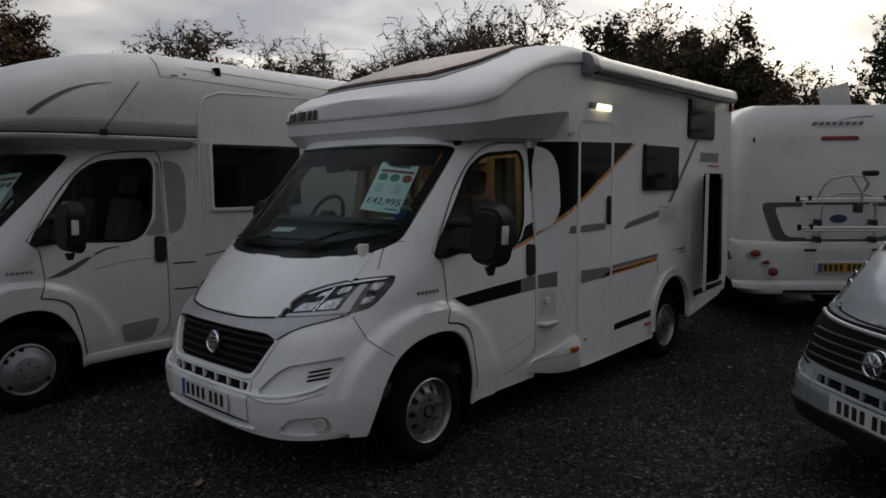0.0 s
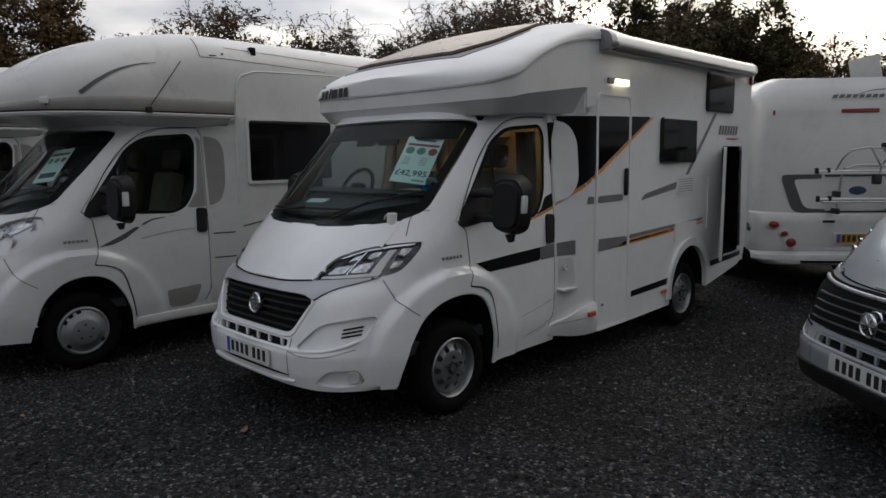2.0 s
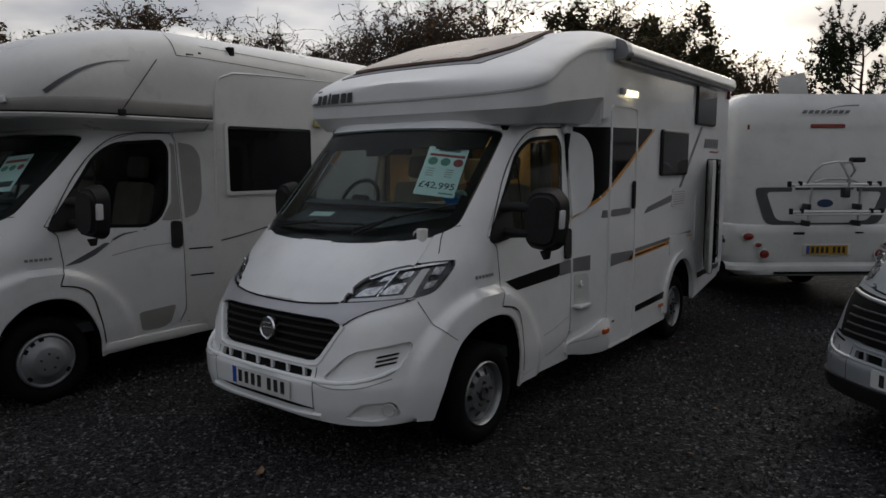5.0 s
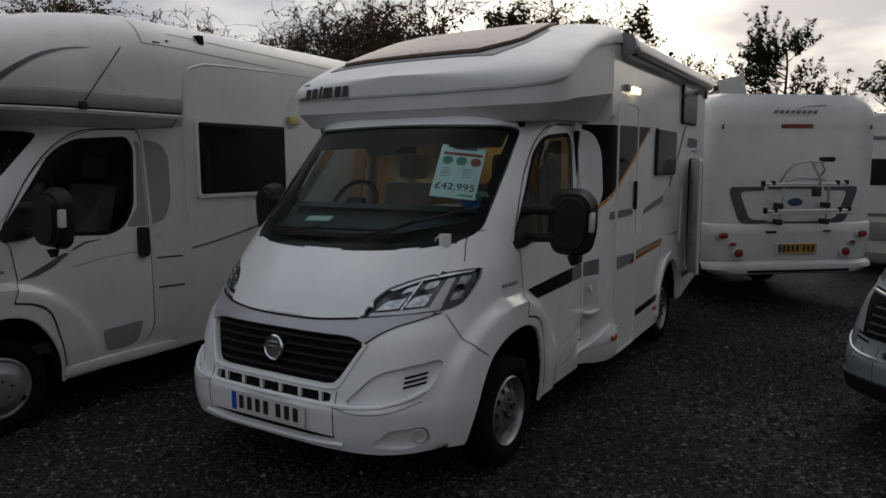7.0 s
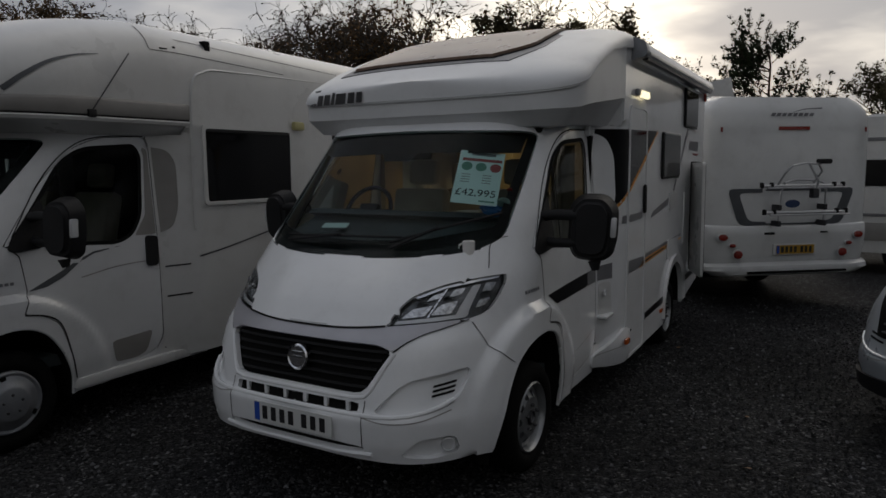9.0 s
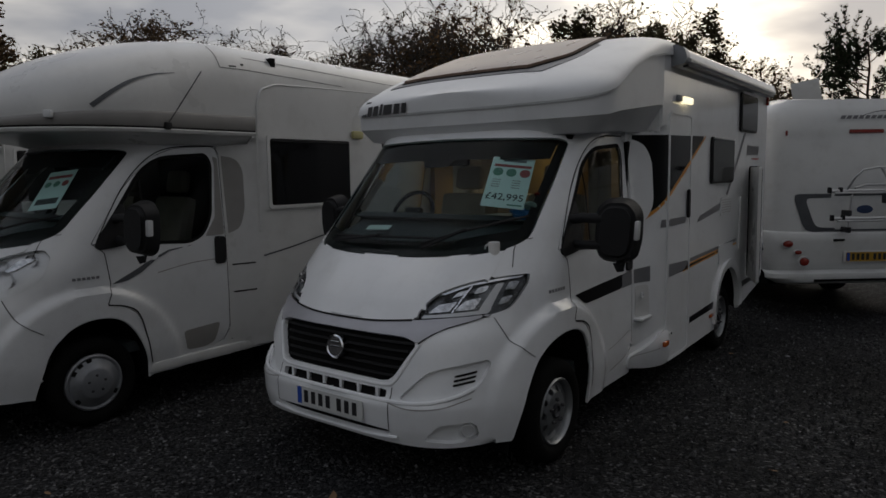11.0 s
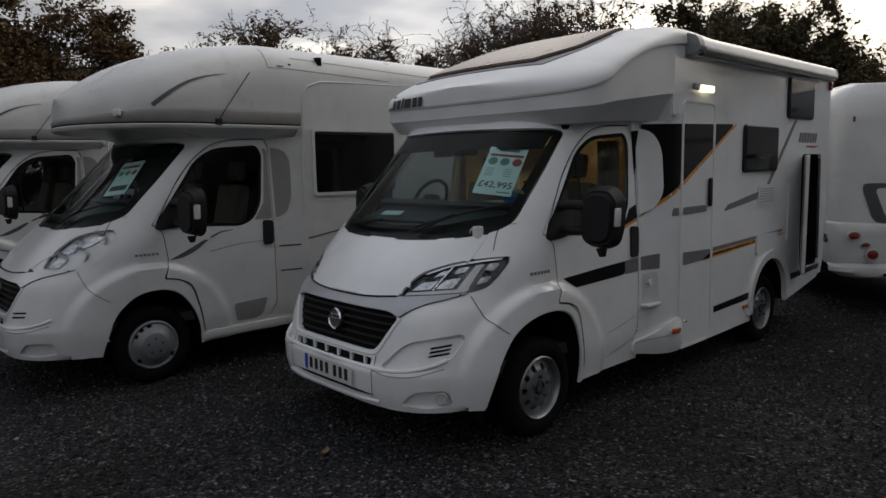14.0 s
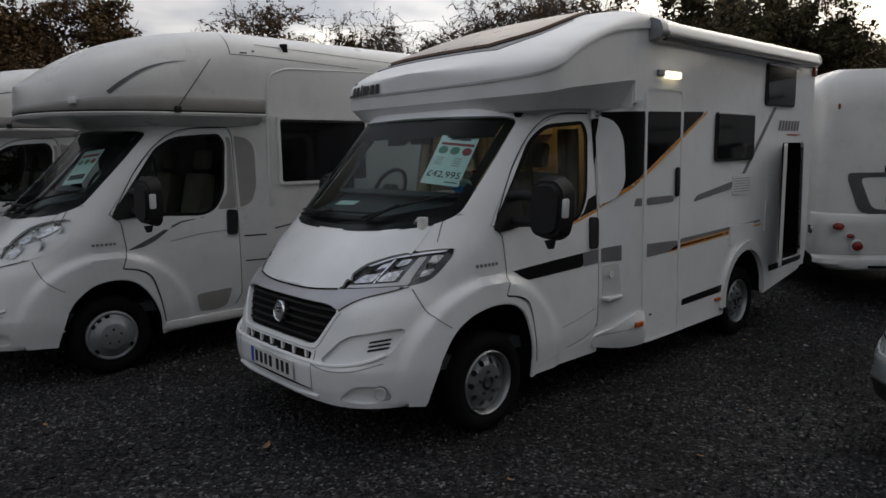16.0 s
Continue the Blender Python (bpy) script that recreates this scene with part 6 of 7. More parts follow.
    dec("door_panel_decal", rounded([(1.00, 1.345), (1.185, 1.345), (1.19, 2.0), (1.135, 2.02), (1.155, 1.95), (1.11, 1.50)], 0.02), TAUPE_DECAL, CAB, 0.004, 0.02)
    dec("lower_panel", rounded([(0.74, 0.58), (1.09, 0.60), (1.03, 0.44), (0.94, 0.41), (0.77, 0.415)], 0.03), TAUPE_DECAL, CAB, 0.004)
    dec("swoosh", [(0.17, 1.045), (0.30, 1.06), (0.42, 1.11), (0.54, 1.195), (0.50, 1.20), (0.38, 1.14)], SLATE_DECAL, CAB, 0.004, 0.015)
    dec("swoosh", [(0.55, 1.20), (0.66, 1.25), (0.90, 1.285), (0.66, 1.265), (0.57, 1.23)], SLATE_DECAL, CAB, 0.004, 0.012)
    # the door crease's shading, drawn as a taupe strip
    seam("door_crease_shade", CAB, "side", [(0.55, 1.09), (0.85, 1.135), (1.18, 1.145)], TAUPE_DECAL, root, 0.008, 0.002, False)
    seam("wall_swoosh", wall, "side", [(1.53, 1.13), (1.9, 1.19), (2.6, 1.33)], SLATE_DECAL, root, 0.014, 0.003, False)
    for z in (0.83, 1.07):
        dec("locker_line", rect(1.24, z, 1.45, z + 0.012), GAP)
    # window with a pale frame
    w = new("side_window"); w.parent = root
    part("window_frame", plate(rect(1.60, 1.545, 2.65, 2.205, 0.035), W, W + 0.02, "x", [rect(1.63, 1.575, 2.62, 2.175, 0.03)]), paint, w)
    part("window_pane", plate(rect(1.62, 1.57, 2.63, 2.18, 0.03), W + 0.002, W + 0.012, "x"), TINTED, w)
    part("top_rail", boxed((W + 0.01, 1.64, 2.145), (W + 0.026, 2.61, 2.17), 0.004), BLACK_PLASTIC, w)
    q = curve_points([(1.495, 1.35), (1.50, 2.0), (1.53, 2.50), (1.66, 2.63), (2.0, 2.665), (3.6, 2.69)])
    a, b = strip_poly(q, 0.022)
    n = len(q)
    xs = [float(W) * (1 - max(0.0, (z - 2.345) / 0.66) ** 3.6) ** (1 / 3.6) if z > 2.345 else W for _, z in q]
    raw("panel_rib", [(x + 0.004, *p) for x, p in zip(xs, a)] + [(x + 0.018, *p) for x, p in zip(xs, q)] + [(x + 0.004, *p) for x, p in zip(xs, b)],
        [(i, i + 1, n + i + 1, n + i) for i in range(n - 1)] + [(n + i, n + i + 1, 2 * n + i + 1, 2 * n + i) for i in range(n - 1)], paint, root)
    # lines and fittings on the overcab
    class Luton:
        def side(self, y, z):
            y, z = np.asarray(y, float), np.asarray(z, float)
            e = smooth_table([(-0.5, 2.2), (0.5, 2.5), (1.3, 3.6), (5, 5.0)], 0.1)(y)
            t = np.clip((z - 2.345) / (top(y) - 2.345), 0, 0.98)
            return np.stack([wd(y) * (1 - t ** e) ** (1 / e), y, z], -1)
    lut = Luton()
    seam("roof_joint", lut, "side", [(1.205, 2.95), (1.20, 2.85), (1.195, 2.76)], GAP, root, 0.006, 0.003, False, smooth=False)
    seam("roof_joint", lut, "side", [(1.195, 2.755), (1.42, 2.757), (2.0, 2.735), (2.6, 2.71)], GAP, root, 0.005, 0.003, False, smooth=False)
    seam("roof_joint", lut, "side", [(1.47, 2.87), (2.4, 2.83), (3.4, 2.79)], GAP, root, 0.005, 0.003, False, smooth=False)
    A = curve_points([(0.14, 2.37), (0.26, 2.47), (0.42, 2.57), (0.60, 2.635), (0.78, 2.665)])
    oa, ob2 = strip_poly(A, np.interp(np.linspace(0, 1, len(A)), [0, 0.4, 1], [0.034, 0.024, 0.004]))
    n = len(A)
    raw("overcab_swoosh", [tuple(lut.side(*p) + np.array([0.004, -0.001, 0.002])) for p in oa] + [tuple(lut.side(*p) + np.array([0.004, -0.001, 0.002])) for p in ob2], [(i, i + 1, n + i + 1, n + i) for i in range(n - 1)], SLATE_DECAL, root)
    base = lut.side(0.66, 2.24) + np.array([0.01, 0, 0])
    part("aerial_foot", boxed((-0.012, -0.03, -0.025), (0.02, 0.03, 0.03), 0.01, Matrix.Translation(base)), BLACK_PLASTIC, root)
    part("aerial", tube(bmesh.new(), [base + np.array([0.012, 0.0, 0.02]), lut.side(0.98, 2.69) + np.array([0.05, 0, 0])], 0.0045, 6), DARK_METAL, root)
    part("roof_vent_hole", boxed((0, 1.295, 2.77), (0.006, 1.365, 2.785), 0.002, Matrix.Translation((float(lut.side(1.33, 2.78)[0]) - 0.003, 0, 0))), GAP, root)
    part("roof_vent_hole", boxed((0, 1.42, 2.78), (0.006, 1.445, 2.81), 0.002, Matrix.Translation((float(lut.side(1.43, 2.80)[0]) - 0.003, 0, 0))), GAP, root)
    mk = pts[np.abs(pts[:, 0] - 0.78).argmin()]
    part("marker_lamp", boxed((-0.03, -0.03, -0.03), (0.03, 0.03, 0.03), 0.015, pose(mk[0] + 0.01, mk[1] - 0.015, 2.31, 0, 0, -45)), GELCOAT, root, "small white marker lamp")
    part("side_lamp", boxed((W, 2.66, 2.20), (W + 0.05, 2.80, 2.28), 0.02), BEIGE, root, "dull yellow side lamp")
    part("sill_trim", boxed((0.90, 0.43, 0.30), (1.03, 1.6, 0.38), 0.02), paint, root)
    # cards behind the windscreen and the door glass
    c = new("window_card"); c.parent = root
    q0 = CAB.front(0.55, 1.78) + np.array([0, 0.03, -0.02])
    c.matrix_local = Matrix.Translation(Vector(q0)) @ pose(0, 0, 0, 46, 0, 18) @ pose(0, 0, 0, 0, 0, 8)
    part("card_sheet", plate(rect(-0.13, -0.20, 0.13, 0.20), -0.001, 0.001, "z"), PAPER, c)
    for k, mt in ((-0.08, GREEN_INK), (0.0, GREEN_INK), (0.08, RED_INK)):
        part("card_circle", plate(arc(k, 0.06, 0.03, 0.03, 0, 345, 16), 0.0012, 0.002, "z"), mt, c)
    part("card_line", plate(rect(-0.10, -0.15, 0.10, -0.09), 0.0012, 0.002, "z"), INK, c)
    part("card_line", plate(rect(-0.11, 0.12, 0.11, 0.15), 0.0012, 0.002, "z"), RED_INK, c)
    return root


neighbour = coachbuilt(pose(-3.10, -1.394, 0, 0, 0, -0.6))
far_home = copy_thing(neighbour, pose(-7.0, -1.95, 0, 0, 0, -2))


# ---- the silver van conversion facing it ----
van = thing("camper_van", "silver grey camper van with a black grille and chrome badge", "van", pose(3.88, 1.895, 0, 0, 0, -40))
van_cab(van, SILVER_PAINT, "old", "steel", SILVER_PAINT)
number_plate(van, pose(0.015, float(CAB.front(0.26, 0.49)[1]) - 0.012, 0.512), band=False)
big_grille = new("wide_grille"); big_grille.parent = van
patch("grille_panel", CAB, "front", rounded([(-0.70, 0.992), (-0.64, 0.80), (-0.62, 0.69), (0.62, 0.69), (0.64, 0.80), (0.70, 0.992), (0.35, 0.968), (-0.35, 0.968)], [0.02, 0.05, 0.04, 0.04, 0.05, 0.02, 0.1, 0.1]), GAP, big_grille, offset=0.016, lip=0.02)
part("grille_bar", tube(bmesh.new(), [CAB.front(x, 0.950 + 0.030 * abs(x / 0.7) ** 2) + np.array([0, -0.028, 0.0]) for x in np.linspace(-0.68, 0.68, 19)], 0.014, 10), SILVER_PAINT, big_grille, "silver bar across the grille")
for k in range(4):
    part("grille_slat", tube(bmesh.new(), [CAB.front(x, 0.735 + 0.052 * k) + np.array([0, -0.022, 0.0]) for x in np.linspace(-0.58, 0.58, 15)], 0.007, 6), SLAT, big_grille)
bp_ = CAB.front(0, 0.80)
part("badge", lathe(bmesh.new(), [(0.075, 0.02), (0.075, -0.010), (0.066, -0.017), (0.060, -0.012)], 32, pose(0, bp_[1] - 0.035, bp_[2], 0, 0, 90)), CHROME, big_grille, "round chrome badge ring")
part("badge_face", lathe(bmesh.new(), [(0.062, 0.01), (0.062, -0.008), (0.0, -0.010)], 32, pose(0, bp_[1] - 0.035, bp_[2], 0, 0, 90)), DARK_METAL, big_grille, "plain dark badge face")
for a in range(0, 180, 60):
    part("badge_bar", boxed((-0.056, -0.016, -0.007), (0.056, -0.010, 0.007), 0.002, pose(0, bp_[1] - 0.035, bp_[2], 0, a)), CHROME, big_grille)
ys = np.concatenate([[1.19], np.linspace(1.3, 5.0, 12), [5.03]])
V, F, k, n = cap_shell(ys, lambda y: 0.99 - 0.06 * (y > 5.01), lambda y: 0.36, lambda y: 2.50 - 0.05 * (y > 5.01), lambda y: 6.0)
F += [tuple(range(k - 1, -1, -1)), tuple(range((n - 1) * k, n * k))]
raw("van_body", V, F, SILVER_PAINT, van)
wheel(van, 1.0, 3.6, "steel", -1); wheel(van, -1.0, 3.6, "steel", 1)


patch("lower_valance", CAB, "front", rounded([(-0.86, 0.325), (0.86, 0.325), (0.87, 0.42), (0.5, 0.435), (-0.5, 0.435), (-0.87, 0.42)], 0.02), BLACK_PLASTIC, van, "black plastic lower valance", offset=0.018, lip=0.03)


# ---- the motorhome seen from behind, with a bicycle rack ----
ang = radians(39)
ctr = Vector((1.72, 5.62, 0)) + 0.40 * Vector((math.cos(ang), math.sin(ang), 0))
rear = thing("motorhome", "white motorhome tail with bicycle rack and round red lamps", "motorhome", pose(ctr.x, ctr.y, 0, 0, 0, 39), "parked motorhomes")
W = 1.145
rear_z = smooth_table([(0.4, 0.05), (1.0, 0.0), (2.3, 0.0), (2.55, 0.06), (2.66, 0.16)], 0.06)
zs = np.linspace(0.62, 2.66, 42)
def rear_row(z, n=36):
    """Half plan at a height: from the middle of the tail round the corner to the flank."""
    d = float(rear_z(z))
    w = W * (1 - max(0.0, (z - 2.36) / 0.30) ** 3 * 0.16)
    t = np.linspace(0, math.pi / 2, n)
    return np.column_stack([w * np.sin(t) ** (2 / 9.0), d + 0.42 - 0.42 * np.cos(t) ** (2 / 5.0), np.full(n, z)])
R = np.array([rear_row(z) for z in zs])
R = np.concatenate([R, np.stack([R[:, -1, 0], np.full(len(zs), 6.0), zs], -1)[:, None]], axis=1)
full = np.concatenate([(R * np.array([-1, 1, 1]))[:, ::-1][:, :-1], R], axis=1)
k = full.shape[1]
F = [(i * k + j, i * k + j + 1, (i + 1) * k + j + 1, (i + 1) * k + j) for i in range(len(zs) - 1) for j in range(k - 1)] + [tuple(range((len(zs) - 1) * k, len(zs) * k))]
raw("rear_shell", full.reshape(-1, 3), F, GELCOAT_C, rear)
# lower moulded panel with lamps, and the bumper
zs2 = [0.60, 0.62, 0.70, 0.95, 1.06, 1.085, 1.09]
of = [0.0, 0.02, 0.035, 0.04, 0.03, 0.012, 0.0]
rows = []
for z, o in zip(zs2, of):
    r = rear_row(max(z, 0.62)); r[:, 1] -= o; r[:, 0] *= 1 + 0.012 * o / 0.04; r[:, 2] = z - 0.03 * (1 - (r[:, 0] / W) ** 2) * (z > 1.0)
    rows.append(r[:-4])
R = np.array(rows)
full = np.concatenate([(R * np.array([-1, 1, 1]))[:, ::-1][:, :-1], R], axis=1); k = full.shape[1]
raw("rear_moulding", full.reshape(-1, 3), [(i * k + j, i * k + j + 1, (i + 1) * k + j + 1, (i + 1) * k + j) for i in range(len(zs2) - 1) for j in range(k - 1)], GELCOAT_C, rear)
rows = []
for z, o in ((0.44, 0.05), (0.46, 0.09), (0.52, 0.11), (0.57, 0.10), (0.60, 0.05), (0.605, 0.0)):
    r = rear_row(0.7); r[:, 1] -= o; r[:, 0] *= 1.015 - 0.14 * max(0, (0.52 - z) / 0.08); r[:, 2] = z
    rows.append(r[:-8])
R = np.array(rows)
full = np.concatenate([(R * np.array([-1, 1, 1]))[:, ::-1][:, :-1], R], axis=1); k = full.shape[1]
raw("bumper", full.reshape(-1, 3), [(i * k + j, i * k + j + 1, (i + 1) * k + j + 1, (i + 1) * k + j) for i in range(5) for j in range(k - 1)], GELCOAT_C, rear)
part("bumper_slot", boxed((-0.62, -0.115, 0.475), (0.74, -0.09, 0.505), 0.006), GAP, rear)
part("underside", boxed((-1.0, 0.25, 0.40), (1.0, 5.9, 0.64), 0), UNDER, rear)
for sx in (-1, 1):
    for (x, z, r, sq) in ((0.93, 0.935, 0.062, 0.66), (0.80, 0.83, 0.042, 0.62), (0.72, 0.715, 0.058, 0.9)):
        lp = new("tail_lamp"); lp.parent = rear; lp.matrix_local = pose(sx * x, -0.046, z, 0, 0, 90) @ Matrix.Diagonal((1, 1, sq, 1))
        part("lamp_rim", lathe(bmesh.new(), [(r * 1.35, 0.01), (r * 1.3, -0.004), (r * 1.05, -0.006), (r, 0.0)], 24), GELCOAT_B, lp)
        part("lamp_lens", lathe(bmesh.new(), [(r, 0.0), (r * 0.9, -0.016), (r * 0.5, -0.022), (0, -0.024)], 24), RED_LENS, lp, "red lamp lens")
    part("reflector", boxed((sx * 0.98 - 0.012, -0.012, 2.225), (sx * 0.98 + 0.012, 0.0, 2.285), 0.004), RED_LENS, rear)
number_plate(rear, pose(0.055, -0.045, 0.765), True)
part("plate_surround", boxed((-0.24, -0.0435, 0.695), (0.35, -0.03, 0.835), 0.006), GELCOAT_B, rear)
part("brake_lamp", boxed((-0.22, -0.014, 2.245), (0.20, 0.003, 2.29), 0.012), RED_LENS, rear, "red high brake lamp")
raw("rear_lettering", [v for i in range(8) for v in ((-0.34 + i * 0.074, -0.006, 2.415), (-0.285 + i * 0.074, -0.006, 2.415), (-0.265 + i * 0.074, -0.006, 2.455), (-0.32 + i * 0.074, -0.006, 2.455))], [tuple(range(4 * i, 4 * i + 4)) for i in range(8)], GREY_DECAL, rear, "grey lettering drawn as bars")
sw = curve_points([(-0.04, 2.46), (0.12, 2.50), (0.36, 2.515)]); oa, ob2 = strip_poly(sw, np.linspace(0.006, 0.016, len(sw)))
raw("rear_swoosh", [(u, 0.008, v) for u, v in oa] + [(u, 0.008, v) for u, v in ob2], [(i, i + 1, len(sw) + i + 1, len(sw) + i) for i in range(len(sw) - 1)], GREY_DECAL, rear)
for z in (1.085, 1.512):
    part("surround_line", boxed((-0.36, -0.0075, z - 0.011), (0.36, -0.004, z + 0.011), 0.0), SLATE_DECAL, rear, "thin slate decal line")
part("lock_handle", boxed((-0.37, -0.05, 0.955), (-0.23, -0.03, 0.985), 0.01), BLACK_PLASTIC, rear)
part("lock_handle", boxed((0.40, -0.05, 0.965), (0.50, -0.03, 0.985), 0.008), BLACK_PLASTIC, rear)
for sx in (-1, 1):
    outer = line_points(rounded([(sx * 0.40, 1.53), (sx * 0.875, 1.53), (sx * 0.71, 1.07), (sx * 0.34, 1.075)], [0, 0.08, 0.10, 0]), 0.03)
    inner = line_points(rounded([(sx * 0.40, 1.48), (sx * 0.72, 1.475), (sx * 0.58, 1.125), (sx * 0.34, 1.115)], [0, 0.06, 0.08, 0]), 0.03)
    m_ = min(len(outer), len(inner))
    outer = outer[np.linspace(0, len(outer) - 1, m_).astype(int)]; inner = inner[np.linspace(0, len(inner) - 1, m_).astype(int)]
    raw("grey_surround", [(u, -0.005, v) for u, v in outer] + [(u, -0.005, v) for u, v in inner], [(i, i + 1, m_ + i + 1, m_ + i) for i in range(m_ - 1)], SLATE_DECAL, rear, "dark slate decal")
part("blue_mark", lathe(bmesh.new(), [(0.10, 0.004), (0.10, -0.004), (0, -0.006)], 24, pose(0.02, -0.002, 1.335, 0, 0, 90) @ Matrix.Diagonal((1, 1, 0.5, 1))), NAVY, rear, "oval dark blue mark")
rk = new("bicycle_rack"); rk.parent = rear; rk.matrix_local = pose(-0.11, 0, 0)
Yr = -0.16
part("rack_frame", tube(bmesh.new(), [(-0.15, -0.05, 1.09), (-0.15, Yr + 0.03, 1.12), (-0.14, Yr, 1.50), (-0.10, Yr, 1.60), (0.02, Yr, 1.635), (0.30, Yr, 1.635), (0.42, Yr, 1.60), (0.46, Yr, 1.50), (0.47, Yr + 0.03, 1.12), (0.47, -0.05, 1.09)], 0.014, 8), ALU, rk)
part("rack_hoop", tube(bmesh.new(), [(-0.22, Yr - 0.02, 1.56), (-0.19, Yr - 0.12, 1.72), (-0.12, Yr - 0.16, 1.81), (0.05, Yr - 0.16, 1.84), (0.22, Yr - 0.16, 1.83), (0.30, Yr - 0.12, 1.74), (0.27, Yr - 0.02, 1.60)], 0.013, 8), ALU, rk)
for z, y in ((1.565, Yr - 0.03), (1.245, Yr - 0.10)):
    part("rack_rail", tube(bmesh.new(), [(-0.44, y, z), (0.66, y, z)], 0.020, 10), ALU, rk)
    part("rack_rail", tube(bmesh.new(), [(-0.42, y - 0.10, z - 0.02), (0.64, y - 0.10, z - 0.02)], 0.012, 8), ALU, rk)
    for x in (-0.43, -0.30, 0.54, 0.66):
        part("rail_clamp", boxed((x - 0.014, y - 0.035, z - 0.025), (x + 0.014, y + 0.025, z + 0.045), 0.01), BLACK_PLASTIC, rk)
part("rack_arm", tube(bmesh.new(), [(0.10, Yr - 0.16, 1.83), (0.20, Yr - 0.2, 1.62), (0.17, Yr - 0.18, 1.47)], 0.016, 8), ALU, rk)
part("arm_clamp", boxed((0.12, Yr - 0.23, 1.42), (0.20, Yr - 0.14, 1.54), 0.02), DARK_METAL, rk)
part("arm_clamp", boxed((0.22, Yr - 0.22, 1.83), (0.36, Yr - 0.10, 1.89), 0.02), BLACK_PLASTIC, rk)
for x in (-0.15, 0.47):
    for z in (1.10, 1.30):
        part("rack_bracket", boxed((x - 0.02, Yr - 0.01, z - 0.035), (x + 0.02, -0.02, z + 0.035), 0.01), DARK_METAL, rk)
for (x0, x1, y0) in ((-0.85, -0.25, 0.5), (-0.10, 0.5, 0.6)):
    part("roof_vent", boxed((x0, y0, 2.64), (x1, y0 + 0.6, 2.70), 0.03), GELCOAT_B, rear)
part("side_lamp", boxed((-W - 0.02, 0.12, 0.84), (-W + 0.02, 0.2, 0.94), 0.01), CHROME, rear)
for sx in (-1, 1):
    wheel(rear, sx * 0.98, 2.0, "steel", -sx)


# ---- a further motorhome, broadside on ----
side_home = thing("motorhome", "white motorhome with grey window bands parked further back", "motorhome", pose(2.35, 9.6, 0, 0, 0, -4), "parked motorhomes")
V, F, k, n = cap_shell(np.array([0.0, 0.03, 0.1, 2.1, 2.17, 2.2]), lambda y: 1.0, lambda y: 0.35, lambda y: 2.62 - 0.04 * (y < 0.02 or y > 2.19), lambda y: 14.0)
V = V[:, [1, 0, 2]] * np.array([-1, 1, 1])
V = np.stack([-(V[:, 1]) * 3.2 + 3.2, -V[:, 0], V[:, 2]], -1)
raw("coach_body", V, F + [tuple(range(k)), tuple(range((n - 1) * k, n * k))], GELCOAT_B, side_home)
for (x0, z0, x1, z1, mt) in ((0.5, 1.45, 2.2, 1.88, TINTED), (3.0, 1.45, 4.6, 1.95, TINTED), (0.1, 2.18, 6.2, 2.24, GREY_DECAL), (0.1, 0.95, 6.2, 1.0, GREY_DECAL), (0.3, 0.55, 1.6, 0.85, TAUPE_DECAL)):
    part("side_panel", boxed((x0, -0.014, z0), (x1, 0.02, z1), 0.006), mt, side_home)
for x in (1.2, 4.8):
    wheel_e = new("wheel"); wheel_e.parent = side_home; wheel_e.matrix_local = pose(x, 0.02, 0.335, 0, 0, -90)
    part("tyre", lathe(bmesh.new(), [(0.205, -0.03), (0.26, 0.012), (0.322, -0.012), (0.335, -0.04), (0.335, -0.17)], 32), RUBBER, wheel_e)
    part("wheel_cover", lathe(bmesh.new(), [(0.21, -0.02), (0.2, 0.01), (0.12, 0.03), (0, 0.035)], 32), COVER, wheel_e)

# a tilted white board on posts beyond the vehicles
board = thing("sign_board", "tilted pale board on posts behind the vehicles", "sign", pose(-0.36, 16.3, 0, 0, 0, 12))
part("board_panel", boxed((-0.33, -0.02, -0.36), (0.33, 0.02, 0.36), 0.01, pose(0, 0, 3.72, 0, -11)), GELCOAT_B, board)
for x in (-0.3, 0.3):
    part("board_post", tube(bmesh.new(), [(x, 0.03, 0), (x, 0.03, 3.6)], 0.03, 8), DARK_METAL, board)


# ---- trees round the yard ----
def bark(name, c):
    return material(name, c, 0.9, vary=0.3, scale=5, grain=0.6, grain_scale=30)


BARK_DARK, BARK_GREY, BARK_PINE = bark("dark_bark", (0.035, 0.028, 0.022)), bark("grey_bark", (0.085, 0.075, 0.066)), bark("pine_bark", (0.06, 0.04, 0.028))


def leaf_material(name, c):
    m = material(name, c, 0.75, vary=0.35, scale=1.3, island=0.5)
    b = m.node_tree.nodes["Principled BSDF"]
    b.inputs["Subsurface Weight"].default_value = 0.0
    b.inputs["Specular IOR Level"].default_value = 0.15
    return m


LEAF = {"oak": leaf_material("russet_leaves", (0.115, 0.075, 0.038)), "dark": leaf_material("dark_green_leaves", (0.080, 0.068, 0.034)),
        "orange": leaf_material("orange_leaves", (0.17, 0.10, 0.045)), "pine": leaf_material("pine_needles", (0.022, 0.032, 0.013))}


